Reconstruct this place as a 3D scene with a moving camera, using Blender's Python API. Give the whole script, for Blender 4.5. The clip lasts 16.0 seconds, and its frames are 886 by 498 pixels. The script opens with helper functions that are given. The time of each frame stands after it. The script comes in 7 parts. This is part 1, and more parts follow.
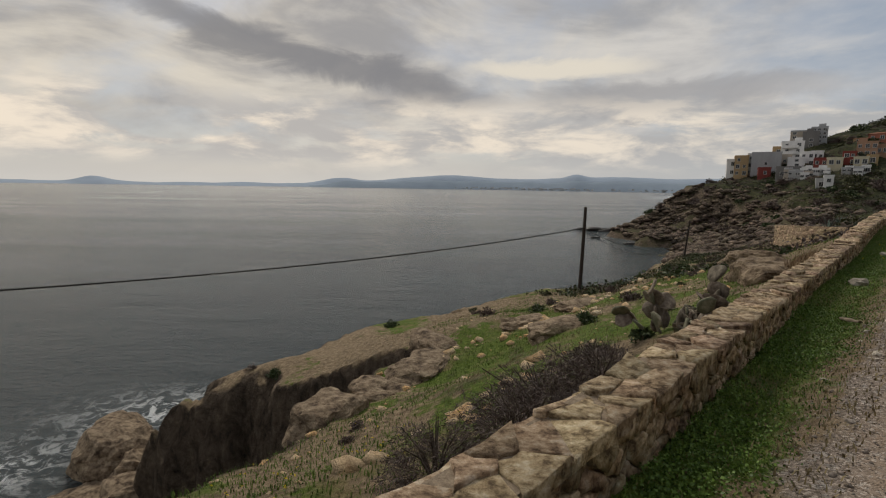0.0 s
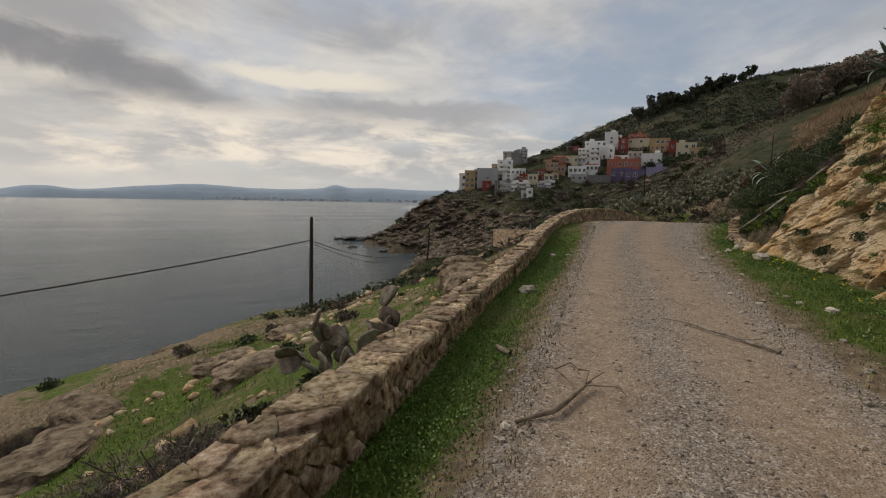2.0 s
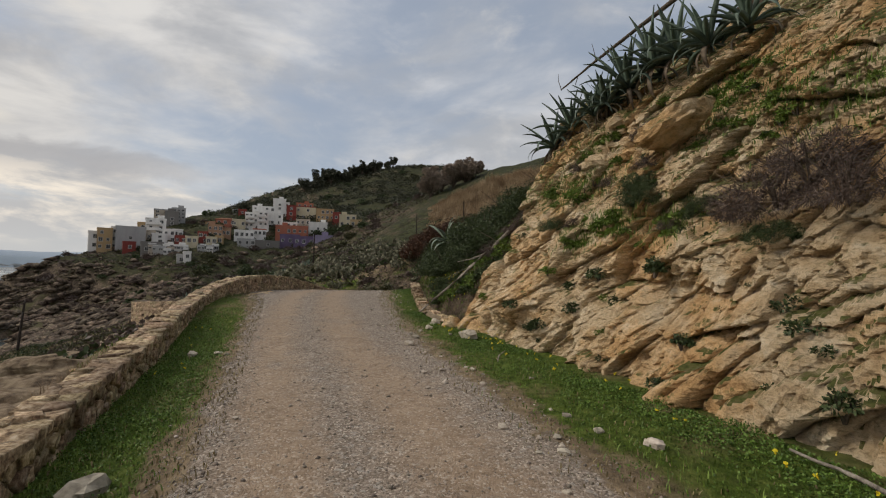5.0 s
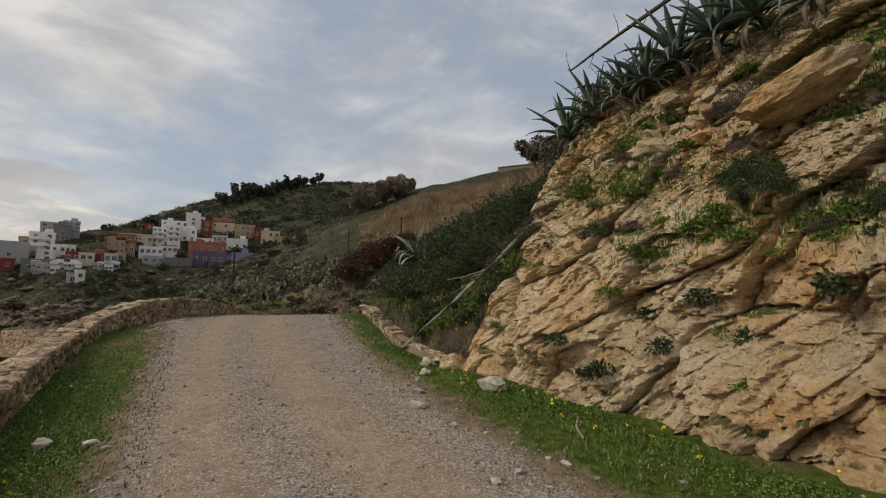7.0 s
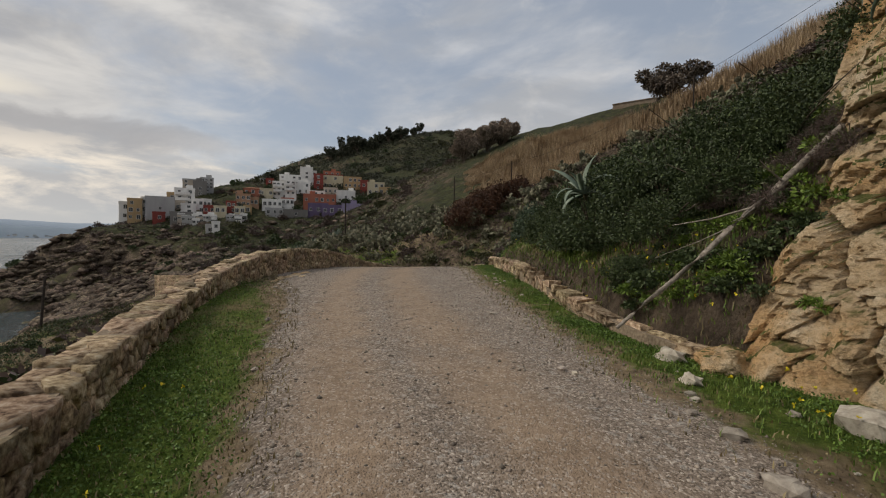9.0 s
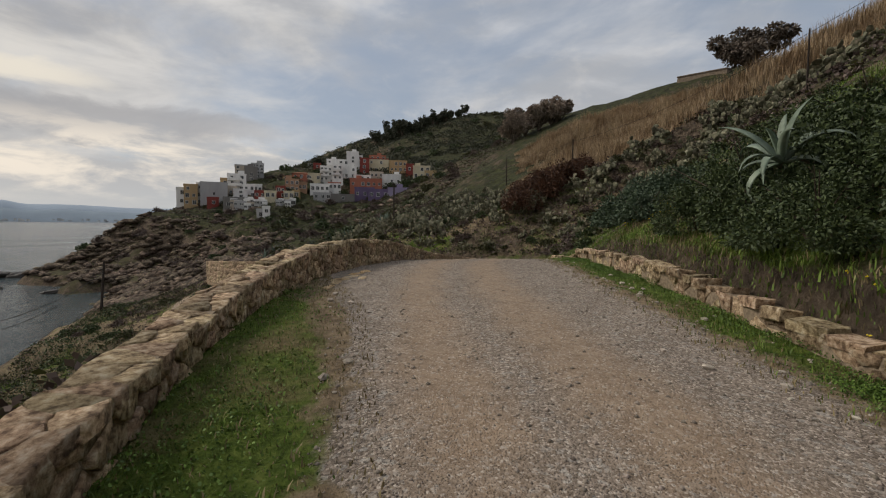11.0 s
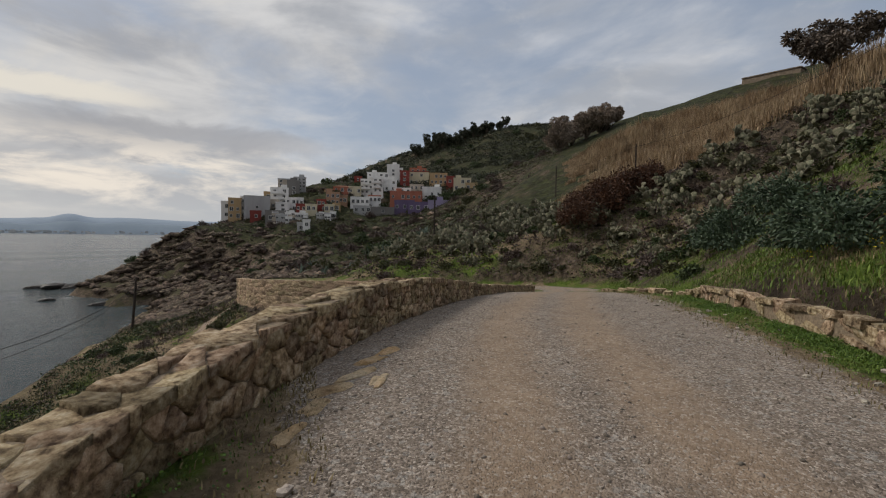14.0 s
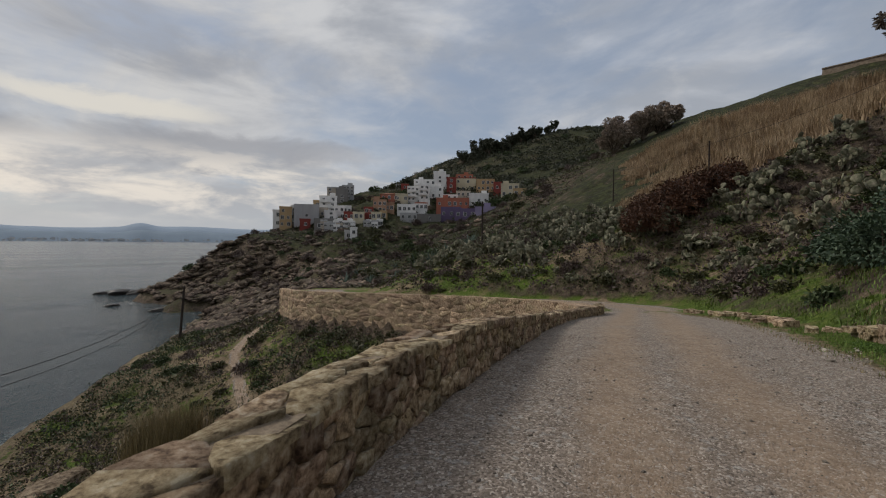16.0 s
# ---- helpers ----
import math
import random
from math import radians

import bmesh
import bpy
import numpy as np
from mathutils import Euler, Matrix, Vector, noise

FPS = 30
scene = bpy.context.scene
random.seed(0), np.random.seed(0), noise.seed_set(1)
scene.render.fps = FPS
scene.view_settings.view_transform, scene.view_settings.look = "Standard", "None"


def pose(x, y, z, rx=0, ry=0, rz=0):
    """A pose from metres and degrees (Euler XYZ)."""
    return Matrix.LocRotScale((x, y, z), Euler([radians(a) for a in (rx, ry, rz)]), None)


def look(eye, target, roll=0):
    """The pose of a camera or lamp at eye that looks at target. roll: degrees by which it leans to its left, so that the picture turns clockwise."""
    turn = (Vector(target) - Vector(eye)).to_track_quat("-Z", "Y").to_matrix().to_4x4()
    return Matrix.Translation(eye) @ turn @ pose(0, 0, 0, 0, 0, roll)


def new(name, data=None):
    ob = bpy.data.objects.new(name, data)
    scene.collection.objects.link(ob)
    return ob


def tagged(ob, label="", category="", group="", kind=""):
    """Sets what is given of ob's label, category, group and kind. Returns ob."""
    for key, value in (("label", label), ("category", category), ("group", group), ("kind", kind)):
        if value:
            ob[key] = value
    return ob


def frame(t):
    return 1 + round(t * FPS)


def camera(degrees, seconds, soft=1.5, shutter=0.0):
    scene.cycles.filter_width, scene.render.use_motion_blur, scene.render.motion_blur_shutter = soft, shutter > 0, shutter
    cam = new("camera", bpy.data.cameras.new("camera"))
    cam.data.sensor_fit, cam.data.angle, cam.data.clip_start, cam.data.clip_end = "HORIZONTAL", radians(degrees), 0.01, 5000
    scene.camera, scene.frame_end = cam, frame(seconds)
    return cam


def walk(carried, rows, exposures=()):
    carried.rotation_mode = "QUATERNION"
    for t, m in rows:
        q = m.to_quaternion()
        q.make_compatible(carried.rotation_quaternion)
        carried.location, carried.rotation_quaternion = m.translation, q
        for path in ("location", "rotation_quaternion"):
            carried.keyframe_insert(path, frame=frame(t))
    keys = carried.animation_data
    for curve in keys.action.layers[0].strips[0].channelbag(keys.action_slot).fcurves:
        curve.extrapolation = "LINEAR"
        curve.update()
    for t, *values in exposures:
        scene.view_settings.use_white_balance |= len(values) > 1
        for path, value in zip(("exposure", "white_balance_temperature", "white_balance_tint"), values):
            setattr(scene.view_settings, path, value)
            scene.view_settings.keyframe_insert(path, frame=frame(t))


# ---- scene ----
cam = camera(86.9, 16.0, soft=1.1)
# seconds, stops, kelvin, tint
EXPOSURES = [(0.0, -0.12, 6880, 10), (4.5, 0.1, 6820, 10), (7.5, 0.12, 6950, 10), (9.0, 0.03, 6850, 10), (13.0, 0.0, 6700, 10), (14.5, -0.08, 6520, 10), (16.0, -0.16, 6420, 10)]
PATH = [
    (0, (0.0, 0.0, 1.5), (-0.002, 1.983, 1.238), 0.9),
    (0.5, (0.626, 0.554, 1.496), (0.853, 2.528, 1.274), 0.9),
    (1, (1.259, 1.083, 1.483), (1.742, 3.014, 1.285), 1.0),
    (1.5, (1.882, 1.59, 1.461), (2.621, 3.438, 1.266), 0.8),
    (2, (2.519, 2.051, 1.436), (3.468, 3.8, 1.233), 0.9),
    (2.5, (3.119, 2.508, 1.348), (4.223, 4.169, 1.192), 1.0),
    (3, (3.74, 2.999, 1.278), (4.999, 4.549, 1.151), 0.9),
    (3.5, (4.348, 3.564, 1.317), (5.766, 4.973, 1.243), 0.9),
    (4, (4.857, 4.033, 1.341), (6.395, 5.311, 1.297), 0.9),
    (4.5, (5.379, 4.635, 1.397), (7.103, 5.648, 1.429), 1.1),
    (7, (8.254, 7.592, 1.472), (10.187, 8.068, 1.66), 0.7),
    (7.5, (8.864, 8.165, 1.478), (10.763, 8.782, 1.591), 0.7),
    (8, (9.462, 8.759, 1.455), (11.321, 9.495, 1.517), 0.7),
    (8.5, (10.093, 9.305, 1.464), (11.919, 10.122, 1.469), 0.8),
    (9, (10.693, 9.933, 1.482), (12.493, 10.804, 1.449), 0.8),
    (11.5, (13.543, 12.94, 1.649), (15.239, 13.993, 1.532), 0.7),
    (12, (14.171, 13.49, 1.701), (15.858, 14.556, 1.57), 0.7),
    (12.5, (14.838, 13.99, 1.736), (16.51, 15.08, 1.611), 0.7),
    (13, (15.53, 14.45, 1.797), (17.197, 15.549, 1.684), 0.8),
    (13.5, (16.139, 14.936, 1.842), (17.782, 16.073, 1.75), 0.8),
    (14, (16.76, 15.396, 1.903), (18.378, 16.571, 1.85), 0.8),
    (14.5, (17.287, 15.981, 1.988), (18.867, 17.206, 1.971), 0.8),
    (15, (17.86, 16.432, 2.05), (19.402, 17.706, 2.032), 0.8),
    (15.5, (18.463, 16.916, 2.065), (19.983, 18.215, 2.027), 0.7),
    (16, (19.082, 17.331, 2.102), (20.575, 18.662, 2.075), 0.6),
]
walk(cam, [(t, look(eye, target, roll)) for t, eye, target, roll in PATH], EXPOSURES)

# ---------------------------------------------------------------- world, sun
SUN_EL, SUN_AZ = radians(42), radians(-18)      # azimuth from +y towards +x
world = bpy.data.worlds.new("sky")
scene.world = world
world.use_nodes = True


class Nodes:
    """A short way to write node trees."""

    def __init__(self, tree):
        self.tree = tree
        tree.nodes.clear()

    def add(self, kind, inputs=None, **settings):
        node = self.tree.nodes.new(kind)
        for key, value in settings.items():
            setattr(node, key, value)
        for key, value in (inputs or {}).items():
            if isinstance(value, bpy.types.NodeSocket):
                self.tree.links.new(value, node.inputs[key])
            else:
                node.inputs[key].default_value = value
        return node

    def math(self, op, a, b=0.0, clamp=False):
        return self.add("ShaderNodeMath", {0: a, 1: b}, operation=op, use_clamp=clamp).outputs[0]

    def noise(self, vector, scale, detail=6.0, rough=0.55, distortion=0.0):
        return self.add("ShaderNodeTexNoise", {"Vector": vector, "Scale": scale, "Detail": detail, "Roughness": rough, "Distortion": distortion}).outputs["Fac"]

    def ramp(self, fac, stops):
        node = self.add("ShaderNodeValToRGB", {"Fac": fac})
        for n, (place, colour) in enumerate(stops):
            stop = node.color_ramp.elements[n] if n < 2 else node.color_ramp.elements.new(place)
            stop.position, stop.color = place, (*colour, 1) if len(colour) == 3 else colour
        return node.outputs["Color"]

    def grade(self, fac, low, high):
        """0 below low, 1 above high."""
        return self.add("ShaderNodeMapRange", {"Value": fac, "From Min": low, "From Max": high}, interpolation_type="SMOOTHSTEP").outputs[0]

    def mix(self, fac, a, b, blend="MIX"):
        node = self.add("ShaderNodeMix", {0: fac, 6: a if isinstance(a, bpy.types.NodeSocket) else (*a, 1), 7: b if isinstance(b, bpy.types.NodeSocket) else (*b, 1)}, data_type="RGBA", blend_type=blend)
        return node.outputs[2]

    def bump(self, height, strength=0.5, distance=0.02, normal=None):
        values = {"Height": height, "Strength": strength, "Distance": distance}
        if normal:
            values["Normal"] = normal
        return self.add("ShaderNodeBump", values).outputs[0]


def build_sky():
    n = Nodes(world.node_tree)
    way = n.add("ShaderNodeTexCoord").outputs["Generated"]
    parts = n.add("ShaderNodeSeparateXYZ", {0: way})
    up = n.math("MAXIMUM", parts.outputs[2], 0.0)
    az = n.math("ARCTAN2", parts.outputs[0], parts.outputs[1])
    el = n.math("ARCSINE", up)

    def drawn(x, y, z, at=(0, 0, 0)):
        return n.add("ShaderNodeMapping", {"Vector": way, "Scale": (x, y, z), "Location": at}).outputs[0]

    def streak(az0, el0, half_az, half_el, slope, ragged):
        """A long cloud: 1 along its middle, 0 outside."""
        off = n.math("SUBTRACT", az, az0)
        rise = n.math("SUBTRACT", n.math("SUBTRACT", el, el0), n.math("MULTIPLY", off, slope))
        rise = n.math("ADD", rise, n.math("MULTIPLY", n.math("SUBTRACT", ragged, 0.5), half_el * 3.0))
        a, b = n.math("DIVIDE", off, half_az), n.math("DIVIDE", rise, half_el)
        far = n.math("ADD", n.math("MULTIPLY", a, a), n.math("MULTIPLY", b, b))
        return n.math("SUBTRACT", 1.0, n.grade(far, 0.15, 1.25))

    ragged = n.noise(drawn(1, 1, 2.4, (1, 4, 2)), 5.0, 8, 0.6, 0.6)
    cover = n.noise(drawn(1, 1, 2.2), 1.9, 9, 0.56, 0.35)
    shade = n.noise(drawn(1, 1, 2.8, (3.1, 1.7, 0.4)), 2.6, 9, 0.56, 0.5)
    wisps = n.noise(drawn(1, 1, 1.9, (7, 2, 1)), 6.5, 9, 0.6, 0.35)
    sky = n.add("ShaderNodeTexSky", sky_type="NISHITA", sun_disc=False, sun_elevation=SUN_EL, sun_rotation=SUN_AZ, altitude=20, air_density=1.0, dust_density=2.0).outputs[0]
    blue = n.mix(1.0, sky, (0.085, 0.085, 0.085), "MULTIPLY")
    blue = n.mix(0.6, blue, (0.39, 0.45, 0.55))
    # nearer the sun's side the veil is warmer and brighter
    toward = n.add("ShaderNodeVectorMath", {0: way, 1: (math.sin(SUN_AZ - 0.5) * 0.93, math.cos(SUN_AZ - 0.5) * 0.93, 0.36)}, operation="DOT_PRODUCT").outputs["Value"]
    sunny = n.grade(toward, -0.1, 1.0)
    bright = n.mix(sunny, (0.62, 0.64, 0.68), (0.74, 0.70, 0.63))
    grey = n.mix(sunny, (0.40, 0.425, 0.47), (0.37, 0.37, 0.385))
    cloud = n.mix(n.grade(shade, 0.36, 0.64), grey, bright)
    dome = n.mix(n.grade(cover, 0.36, 0.60), blue, cloud)
    dome = n.mix(n.math("MULTIPLY", n.grade(wisps, 0.52, 0.74), 0.32), dome, (0.72, 0.70, 0.67))
    # a long dark roll over the bay and the bright bank beside it
    dome = n.mix(n.math("MULTIPLY", streak(-0.27, 0.245, 0.42, 0.042, -0.17, ragged), 0.85), dome, (0.235, 0.24, 0.265))
    dome = n.mix(n.math("MULTIPLY", streak(0.42, 0.17, 0.30, 0.035, 0.02, ragged), 0.7), dome, (0.33, 0.335, 0.36))
    dome = n.mix(n.math("MULTIPLY", streak(0.22, 0.235, 0.20, 0.022, -0.03, ragged), 0.9), dome, (0.80, 0.755, 0.67))
    dome = n.mix(n.math("MULTIPLY", streak(-0.45, 0.40, 0.35, 0.06, 0.0, ragged), 0.7), dome, (0.78, 0.74, 0.66))
    # heaped clouds in a band above the horizon
    heap = n.noise(drawn(4.5, 4.5, 15), 0.9, 9, 0.58, 0.3)
    heap_tone = n.mix(n.grade(n.noise(drawn(4.5, 4.5, 15, (0, 0, 0.55)), 1.1, 9, 0.6, 0.3), 0.42, 0.62), n.mix(sunny, (0.44, 0.46, 0.49), (0.52, 0.51, 0.51)), n.mix(sunny, (0.80, 0.75, 0.68), (0.92, 0.83, 0.72)))
    band = n.math("MULTIPLY", n.grade(up, 0.02, 0.06), n.math("SUBTRACT", 1.0, n.grade(up, 0.12, 0.20)))
    dome = n.mix(n.math("MULTIPLY", band, n.grade(heap, 0.38, 0.52)), dome, heap_tone)
    haze = n.mix(sunny, (0.50, 0.53, 0.57), (0.66, 0.65, 0.63))
    dome = n.mix(n.math("SUBTRACT", 1.0, n.grade(parts.outputs[2], -0.02, 0.09)), dome, haze)
    back = n.add("ShaderNodeBackground", {"Color": dome, "Strength": 1.0})
    n.tree.links.new(back.outputs[0], n.add("ShaderNodeOutputWorld").inputs[0])


build_sky()
sun = new("sun", bpy.data.lights.new("sun", "SUN"))
sun.data.energy, sun.data.angle, sun.data.color = 1.75, radians(16), (1.0, 0.94, 0.85)
sun_at = Vector((math.sin(SUN_AZ) * math.cos(SUN_EL), math.cos(SUN_AZ) * math.cos(SUN_EL), math.sin(SUN_EL)))
sun.matrix_world = look(sun_at * 50, (0, 0, 0))

# ---------------------------------------------------------------- materials


def shader(name, rough=0.85, spec=0.3, metal=0.0):
    mat = bpy.data.materials.new(name)
    mat.use_nodes = True
    n = Nodes(mat.node_tree)
    out = n.add("ShaderNodeOutputMaterial")
    body = n.add("ShaderNodeBsdfPrincipled", {"Roughness": rough, "Specular IOR Level": spec, "Metallic": metal})
    n.tree.links.new(body.outputs[0], out.inputs[0])
    n.mat, n.body = mat, body
    n.place = n.add("ShaderNodeNewGeometry").outputs["Position"]

    def wear(colour, normal=None):
        n.tree.links.new(colour, body.inputs["Base Color"])
        if normal:
            n.tree.links.new(normal, body.inputs["Normal"])
        return mat

    n.wear = wear
    return n


def tinted(n, colour, amount, island=False):
    """Varies the colour from piece to piece."""
    if island:
        pick = n.add("ShaderNodeNewGeometry").outputs["Random Per Island"]
    else:
        pick = n.add("ShaderNodeObjectInfo").outputs["Random"]
    value = n.add("ShaderNodeMapRange", {"Value": pick, "To Min": 1 - amount, "To Max": 1 + amount}).outputs[0]
    hue = n.add("ShaderNodeMapRange", {"Value": n.math("FRACT", n.math("MULTIPLY", pick, 7.31)), "To Min": 0.485, "To Max": 0.515}).outputs[0]
    return n.add("ShaderNodeHueSaturation", {"Color": colour, "Value": value, "Hue": hue}).outputs[0]


def rough_stuff(name, stops, scale, rough=0.9, bump=0.5, distance=0.02, big=0.15, vary=0.0, island=False, spec=0.2, stretch=None):
    """Grain and stains at two scales, with relief."""
    n = shader(name, rough, spec)
    where = n.place
    if stretch:
        where = n.add("ShaderNodeMapping", {"Vector": where, "Scale": stretch}).outputs[0]
    fine = n.noise(where, scale, 8, 0.62)
    colour = n.ramp(fine, stops)
    blotch = n.noise(n.place, scale * 0.13, 4, 0.5)
    colour = n.mix(big, colour, n.ramp(blotch, [(0.3, (0.25, 0.25, 0.25)), (0.7, (1.0, 1.0, 1.0))]), "MULTIPLY")
    if vary:
        colour = tinted(n, colour, vary, island)
    return n.wear(colour, n.bump(n.noise(where, scale * 1.7, 8, 0.65), bump, distance) if bump else None)


def leaf_stuff(name, dark, light, rough=0.6, patches=0.0):
    n = shader(name, rough, 0.35)
    colour = n.mix(n.add("ShaderNodeNewGeometry").outputs["Random Per Island"], dark, light)
    colour = n.mix(0.35, colour, n.ramp(n.noise(n.place, 3.0, 3), [(0.35, (0.45, 0.45, 0.45)), (0.65, (1, 1, 1))]), "MULTIPLY")
    if patches:
        colour = n.mix(patches, colour, n.ramp(n.noise(n.place, 0.22, 5, 0.6), [(0.36, (0.45, 0.36, 0.28)), (0.6, (1, 1, 1))]), "MULTIPLY")
    return n.wear(colour)


ROCK_STOPS = [(0.30, (0.34, 0.225, 0.125)), (0.43, (0.60, 0.445, 0.27)), (0.55, (0.72, 0.57, 0.38)), (0.70, (0.80, 0.70, 0.54))]
m_wall_stone = rough_stuff("wall_stone", [(0.36, (0.15, 0.10, 0.062)), (0.46, (0.38, 0.27, 0.165)), (0.54, (0.54, 0.405, 0.26)), (0.66, (0.72, 0.60, 0.44))], 13, bump=1.0, distance=0.06, big=0.5, vary=0.36)
m_wall_stone_far = rough_stuff("wall_stone_joined", [(0.36, (0.15, 0.10, 0.062)), (0.46, (0.38, 0.27, 0.165)), (0.54, (0.54, 0.405, 0.26)), (0.66, (0.72, 0.60, 0.44))], 13, bump=1.0, distance=0.06, big=0.5, vary=0.36, island=True)
m_mortar = rough_stuff("mortar", [(0.3, (0.16, 0.12, 0.085)), (0.7, (0.40, 0.315, 0.22))], 22, bump=1.0, distance=0.02)
m_stone_loose = rough_stuff("loose_stone", [(0.3, (0.25, 0.21, 0.17)), (0.7, (0.55, 0.49, 0.41))], 14, bump=0.6, vary=0.3)


def rock_material(name="rock", ledges=True):
    n = shader(name, 0.92, 0.2)
    turned = n.add("ShaderNodeMapping", {"Vector": n.place, "Rotation": (radians(35), radians(20), radians(40)), "Scale": (0.8, 0.8, 1.5)}).outputs[0]
    base = n.ramp(n.noise(turned, 2.6, 12, 0.7), ROCK_STOPS)
    warm = n.mix(n.grade(n.noise(n.place, 0.7, 6, 0.6), 0.42, 0.62), base, n.mix(1.0, base, (1.04, 0.86, 0.66), "MULTIPLY"))
    fine = n.noise(turned, 19, 12, 0.8)
    colour = n.mix(0.55, warm, n.ramp(fine, [(0.38, (0.30, 0.27, 0.24)), (0.50, (1, 1, 1))]), "MULTIPLY")
    lichen = n.grade(n.noise(n.place, 5, 8, 0.65), 0.62, 0.72)
    colour = n.mix(n.math("MULTIPLY", lichen, 0.4), colour, (0.19, 0.17, 0.14))
    ochre = n.grade(n.noise(n.add("ShaderNodeMapping", {"Vector": n.place, "Location": (4, 9, 2)}).outputs[0], 1.8, 8, 0.7), 0.62, 0.7)
    colour = n.mix(n.math("MULTIPLY", ochre, 0.4), colour, (0.50, 0.31, 0.12))
    if ledges:
        # soil and moss lodge where the rock lies flat, above all higher up
        parts = n.add("ShaderNodeSeparateXYZ", {0: n.add("ShaderNodeNewGeometry").outputs["Normal"]})
        high = n.add("ShaderNodeSeparateXYZ", {0: n.place}).outputs[2]
        lie = n.math("ADD", parts.outputs[2], n.math("MULTIPLY", n.math("SUBTRACT", n.noise(n.place, 1.4, 8, 0.65), 0.5), 1.1))
        lie = n.math("ADD", lie, n.math("MULTIPLY", n.grade(high, 1.6, 4.2), 0.28))
        soil = n.ramp(n.noise(n.place, 9, 8, 0.7), [(0.34, (0.05, 0.06, 0.014)), (0.5, (0.12, 0.13, 0.035)), (0.66, (0.20, 0.155, 0.085))])
        colour = n.mix(n.grade(lie, 0.80, 0.95), colour, soil)
    pits = n.add("ShaderNodeTexVoronoi", {"Vector": turned, "Scale": 34.0}).outputs["Distance"]
    relief = n.math("ADD", n.noise(turned, 6, 12, 0.74), n.math("MULTIPLY", n.noise(n.place, 26, 8, 0.75), 0.45))
    relief = n.math("ADD", relief, n.math("MULTIPLY", pits, 0.12))
    return n.wear(colour, n.bump(relief, 1.0, 0.10))


m_rock = rock_material()
m_rubble = rock_material("broken_rock", False)


def ground_material():
    n = shader("ground", 0.95, 0.15)
    kinds = n.add("ShaderNodeSeparateColor", {0: n.add("ShaderNodeAttribute", attribute_name="kinds").outputs["Color"]})
    road, grass, far = kinds.outputs[0], kinds.outputs[1], kinds.outputs[2]
    across = n.add("ShaderNodeAttribute", attribute_name="across").outputs["Fac"]
    p = n.place
    ragged = n.noise(p, 1.6, 8, 0.62)
    # gravel: single stones show as cells of their own tone
    cells = n.add("ShaderNodeTexVoronoi", {"Vector": p, "Scale": 58.0, "Randomness": 1.0})
    cell_tone = n.add("ShaderNodeSeparateColor", {0: cells.outputs["Color"]}).outputs[0]
    coarse = n.add("ShaderNodeTexVoronoi", {"Vector": p, "Scale": 24.0})
    coarse_tone = n.add("ShaderNodeSeparateColor", {0: coarse.outputs["Color"]}).outputs[1]
    gravel = n.ramp(cell_tone, [(0.0, (0.145, 0.118, 0.095)), (0.5, (0.265, 0.218, 0.177)), (0.86, (0.37, 0.31, 0.257)), (1.0, (0.56, 0.49, 0.42))])
    gravel = n.mix(n.grade(coarse_tone, 0.80, 0.9), gravel, n.ramp(cell_tone, [(0, (0.2, 0.18, 0.16)), (1, (0.46, 0.42, 0.37))]))
    earth = n.ramp(n.noise(p, 12, 9, 0.68), [(0.3, (0.205, 0.145, 0.098)), (0.5, (0.335, 0.243, 0.166)), (0.72, (0.43, 0.335, 0.243))])
    earth = n.mix(n.math("MULTIPLY", n.grade(cell_tone, 0.78, 0.9), 0.6), earth, gravel)
    # two wheel ruts of bare earth
    wave = n.add("ShaderNodeMapRange", {"Value": ragged, "From Min": 0.3, "From Max": 0.7, "To Min": -0.16, "To Max": 0.16}).outputs[0]
    bent = n.math("ADD", across, wave)
    ruts = None
    for middle, half in ((-0.52, 0.50), (0.84, 0.42)):
        one = n.math("SUBTRACT", 1.0, n.grade(n.math("ABSOLUTE", n.math("SUBTRACT", bent, middle)), half * 0.2, half * 1.6))
        ruts = one if ruts is None else n.math("MAXIMUM", ruts, one)
    patchy = n.grade(n.noise(p, 0.55, 7, 0.65), 0.24, 0.44)
    track = n.mix(n.math("MULTIPLY", n.math("MULTIPLY", ruts, patchy), 0.78), gravel, earth)
    track = n.mix(0.35, track, n.ramp(n.noise(p, 2.6, 8, 0.6), [(0.34, (0.55, 0.52, 0.50)), (0.64, (1.05, 1.03, 1.0))]), "MULTIPLY")
    # open ground: dry soil, scrub floor and turf
    soil = n.ramp(n.noise(p, 5, 10, 0.66), [(0.3, (0.10, 0.075, 0.05)), (0.5, (0.235, 0.175, 0.11)), (0.7, (0.37, 0.29, 0.19))])
    turf = n.ramp(n.noise(p, 7, 9, 0.7), [(0.32, (0.034, 0.058, 0.008)), (0.5, (0.088, 0.132, 0.020)), (0.7, (0.18, 0.215, 0.05))])
    turf = n.mix(n.grade(n.noise(p, 0.5, 5, 0.6), 0.5, 0.66), turf, n.ramp(n.noise(p, 9, 8, 0.7), [(0.3, (0.10, 0.08, 0.035)), (0.7, (0.27, 0.22, 0.11))]))
    scrub = n.ramp(n.noise(p, 0.9, 12, 0.7), [(0.38, (0.010, 0.012, 0.006)), (0.50, (0.030, 0.034, 0.014)), (0.62, (0.065, 0.068, 0.026)), (0.78, (0.15, 0.115, 0.07))])
    open_ground = n.mix(n.grade(n.math("ADD", grass, n.math("MULTIPLY", n.math("SUBTRACT", ragged, 0.5), 1.6)), 0.38, 0.62), soil, turf)
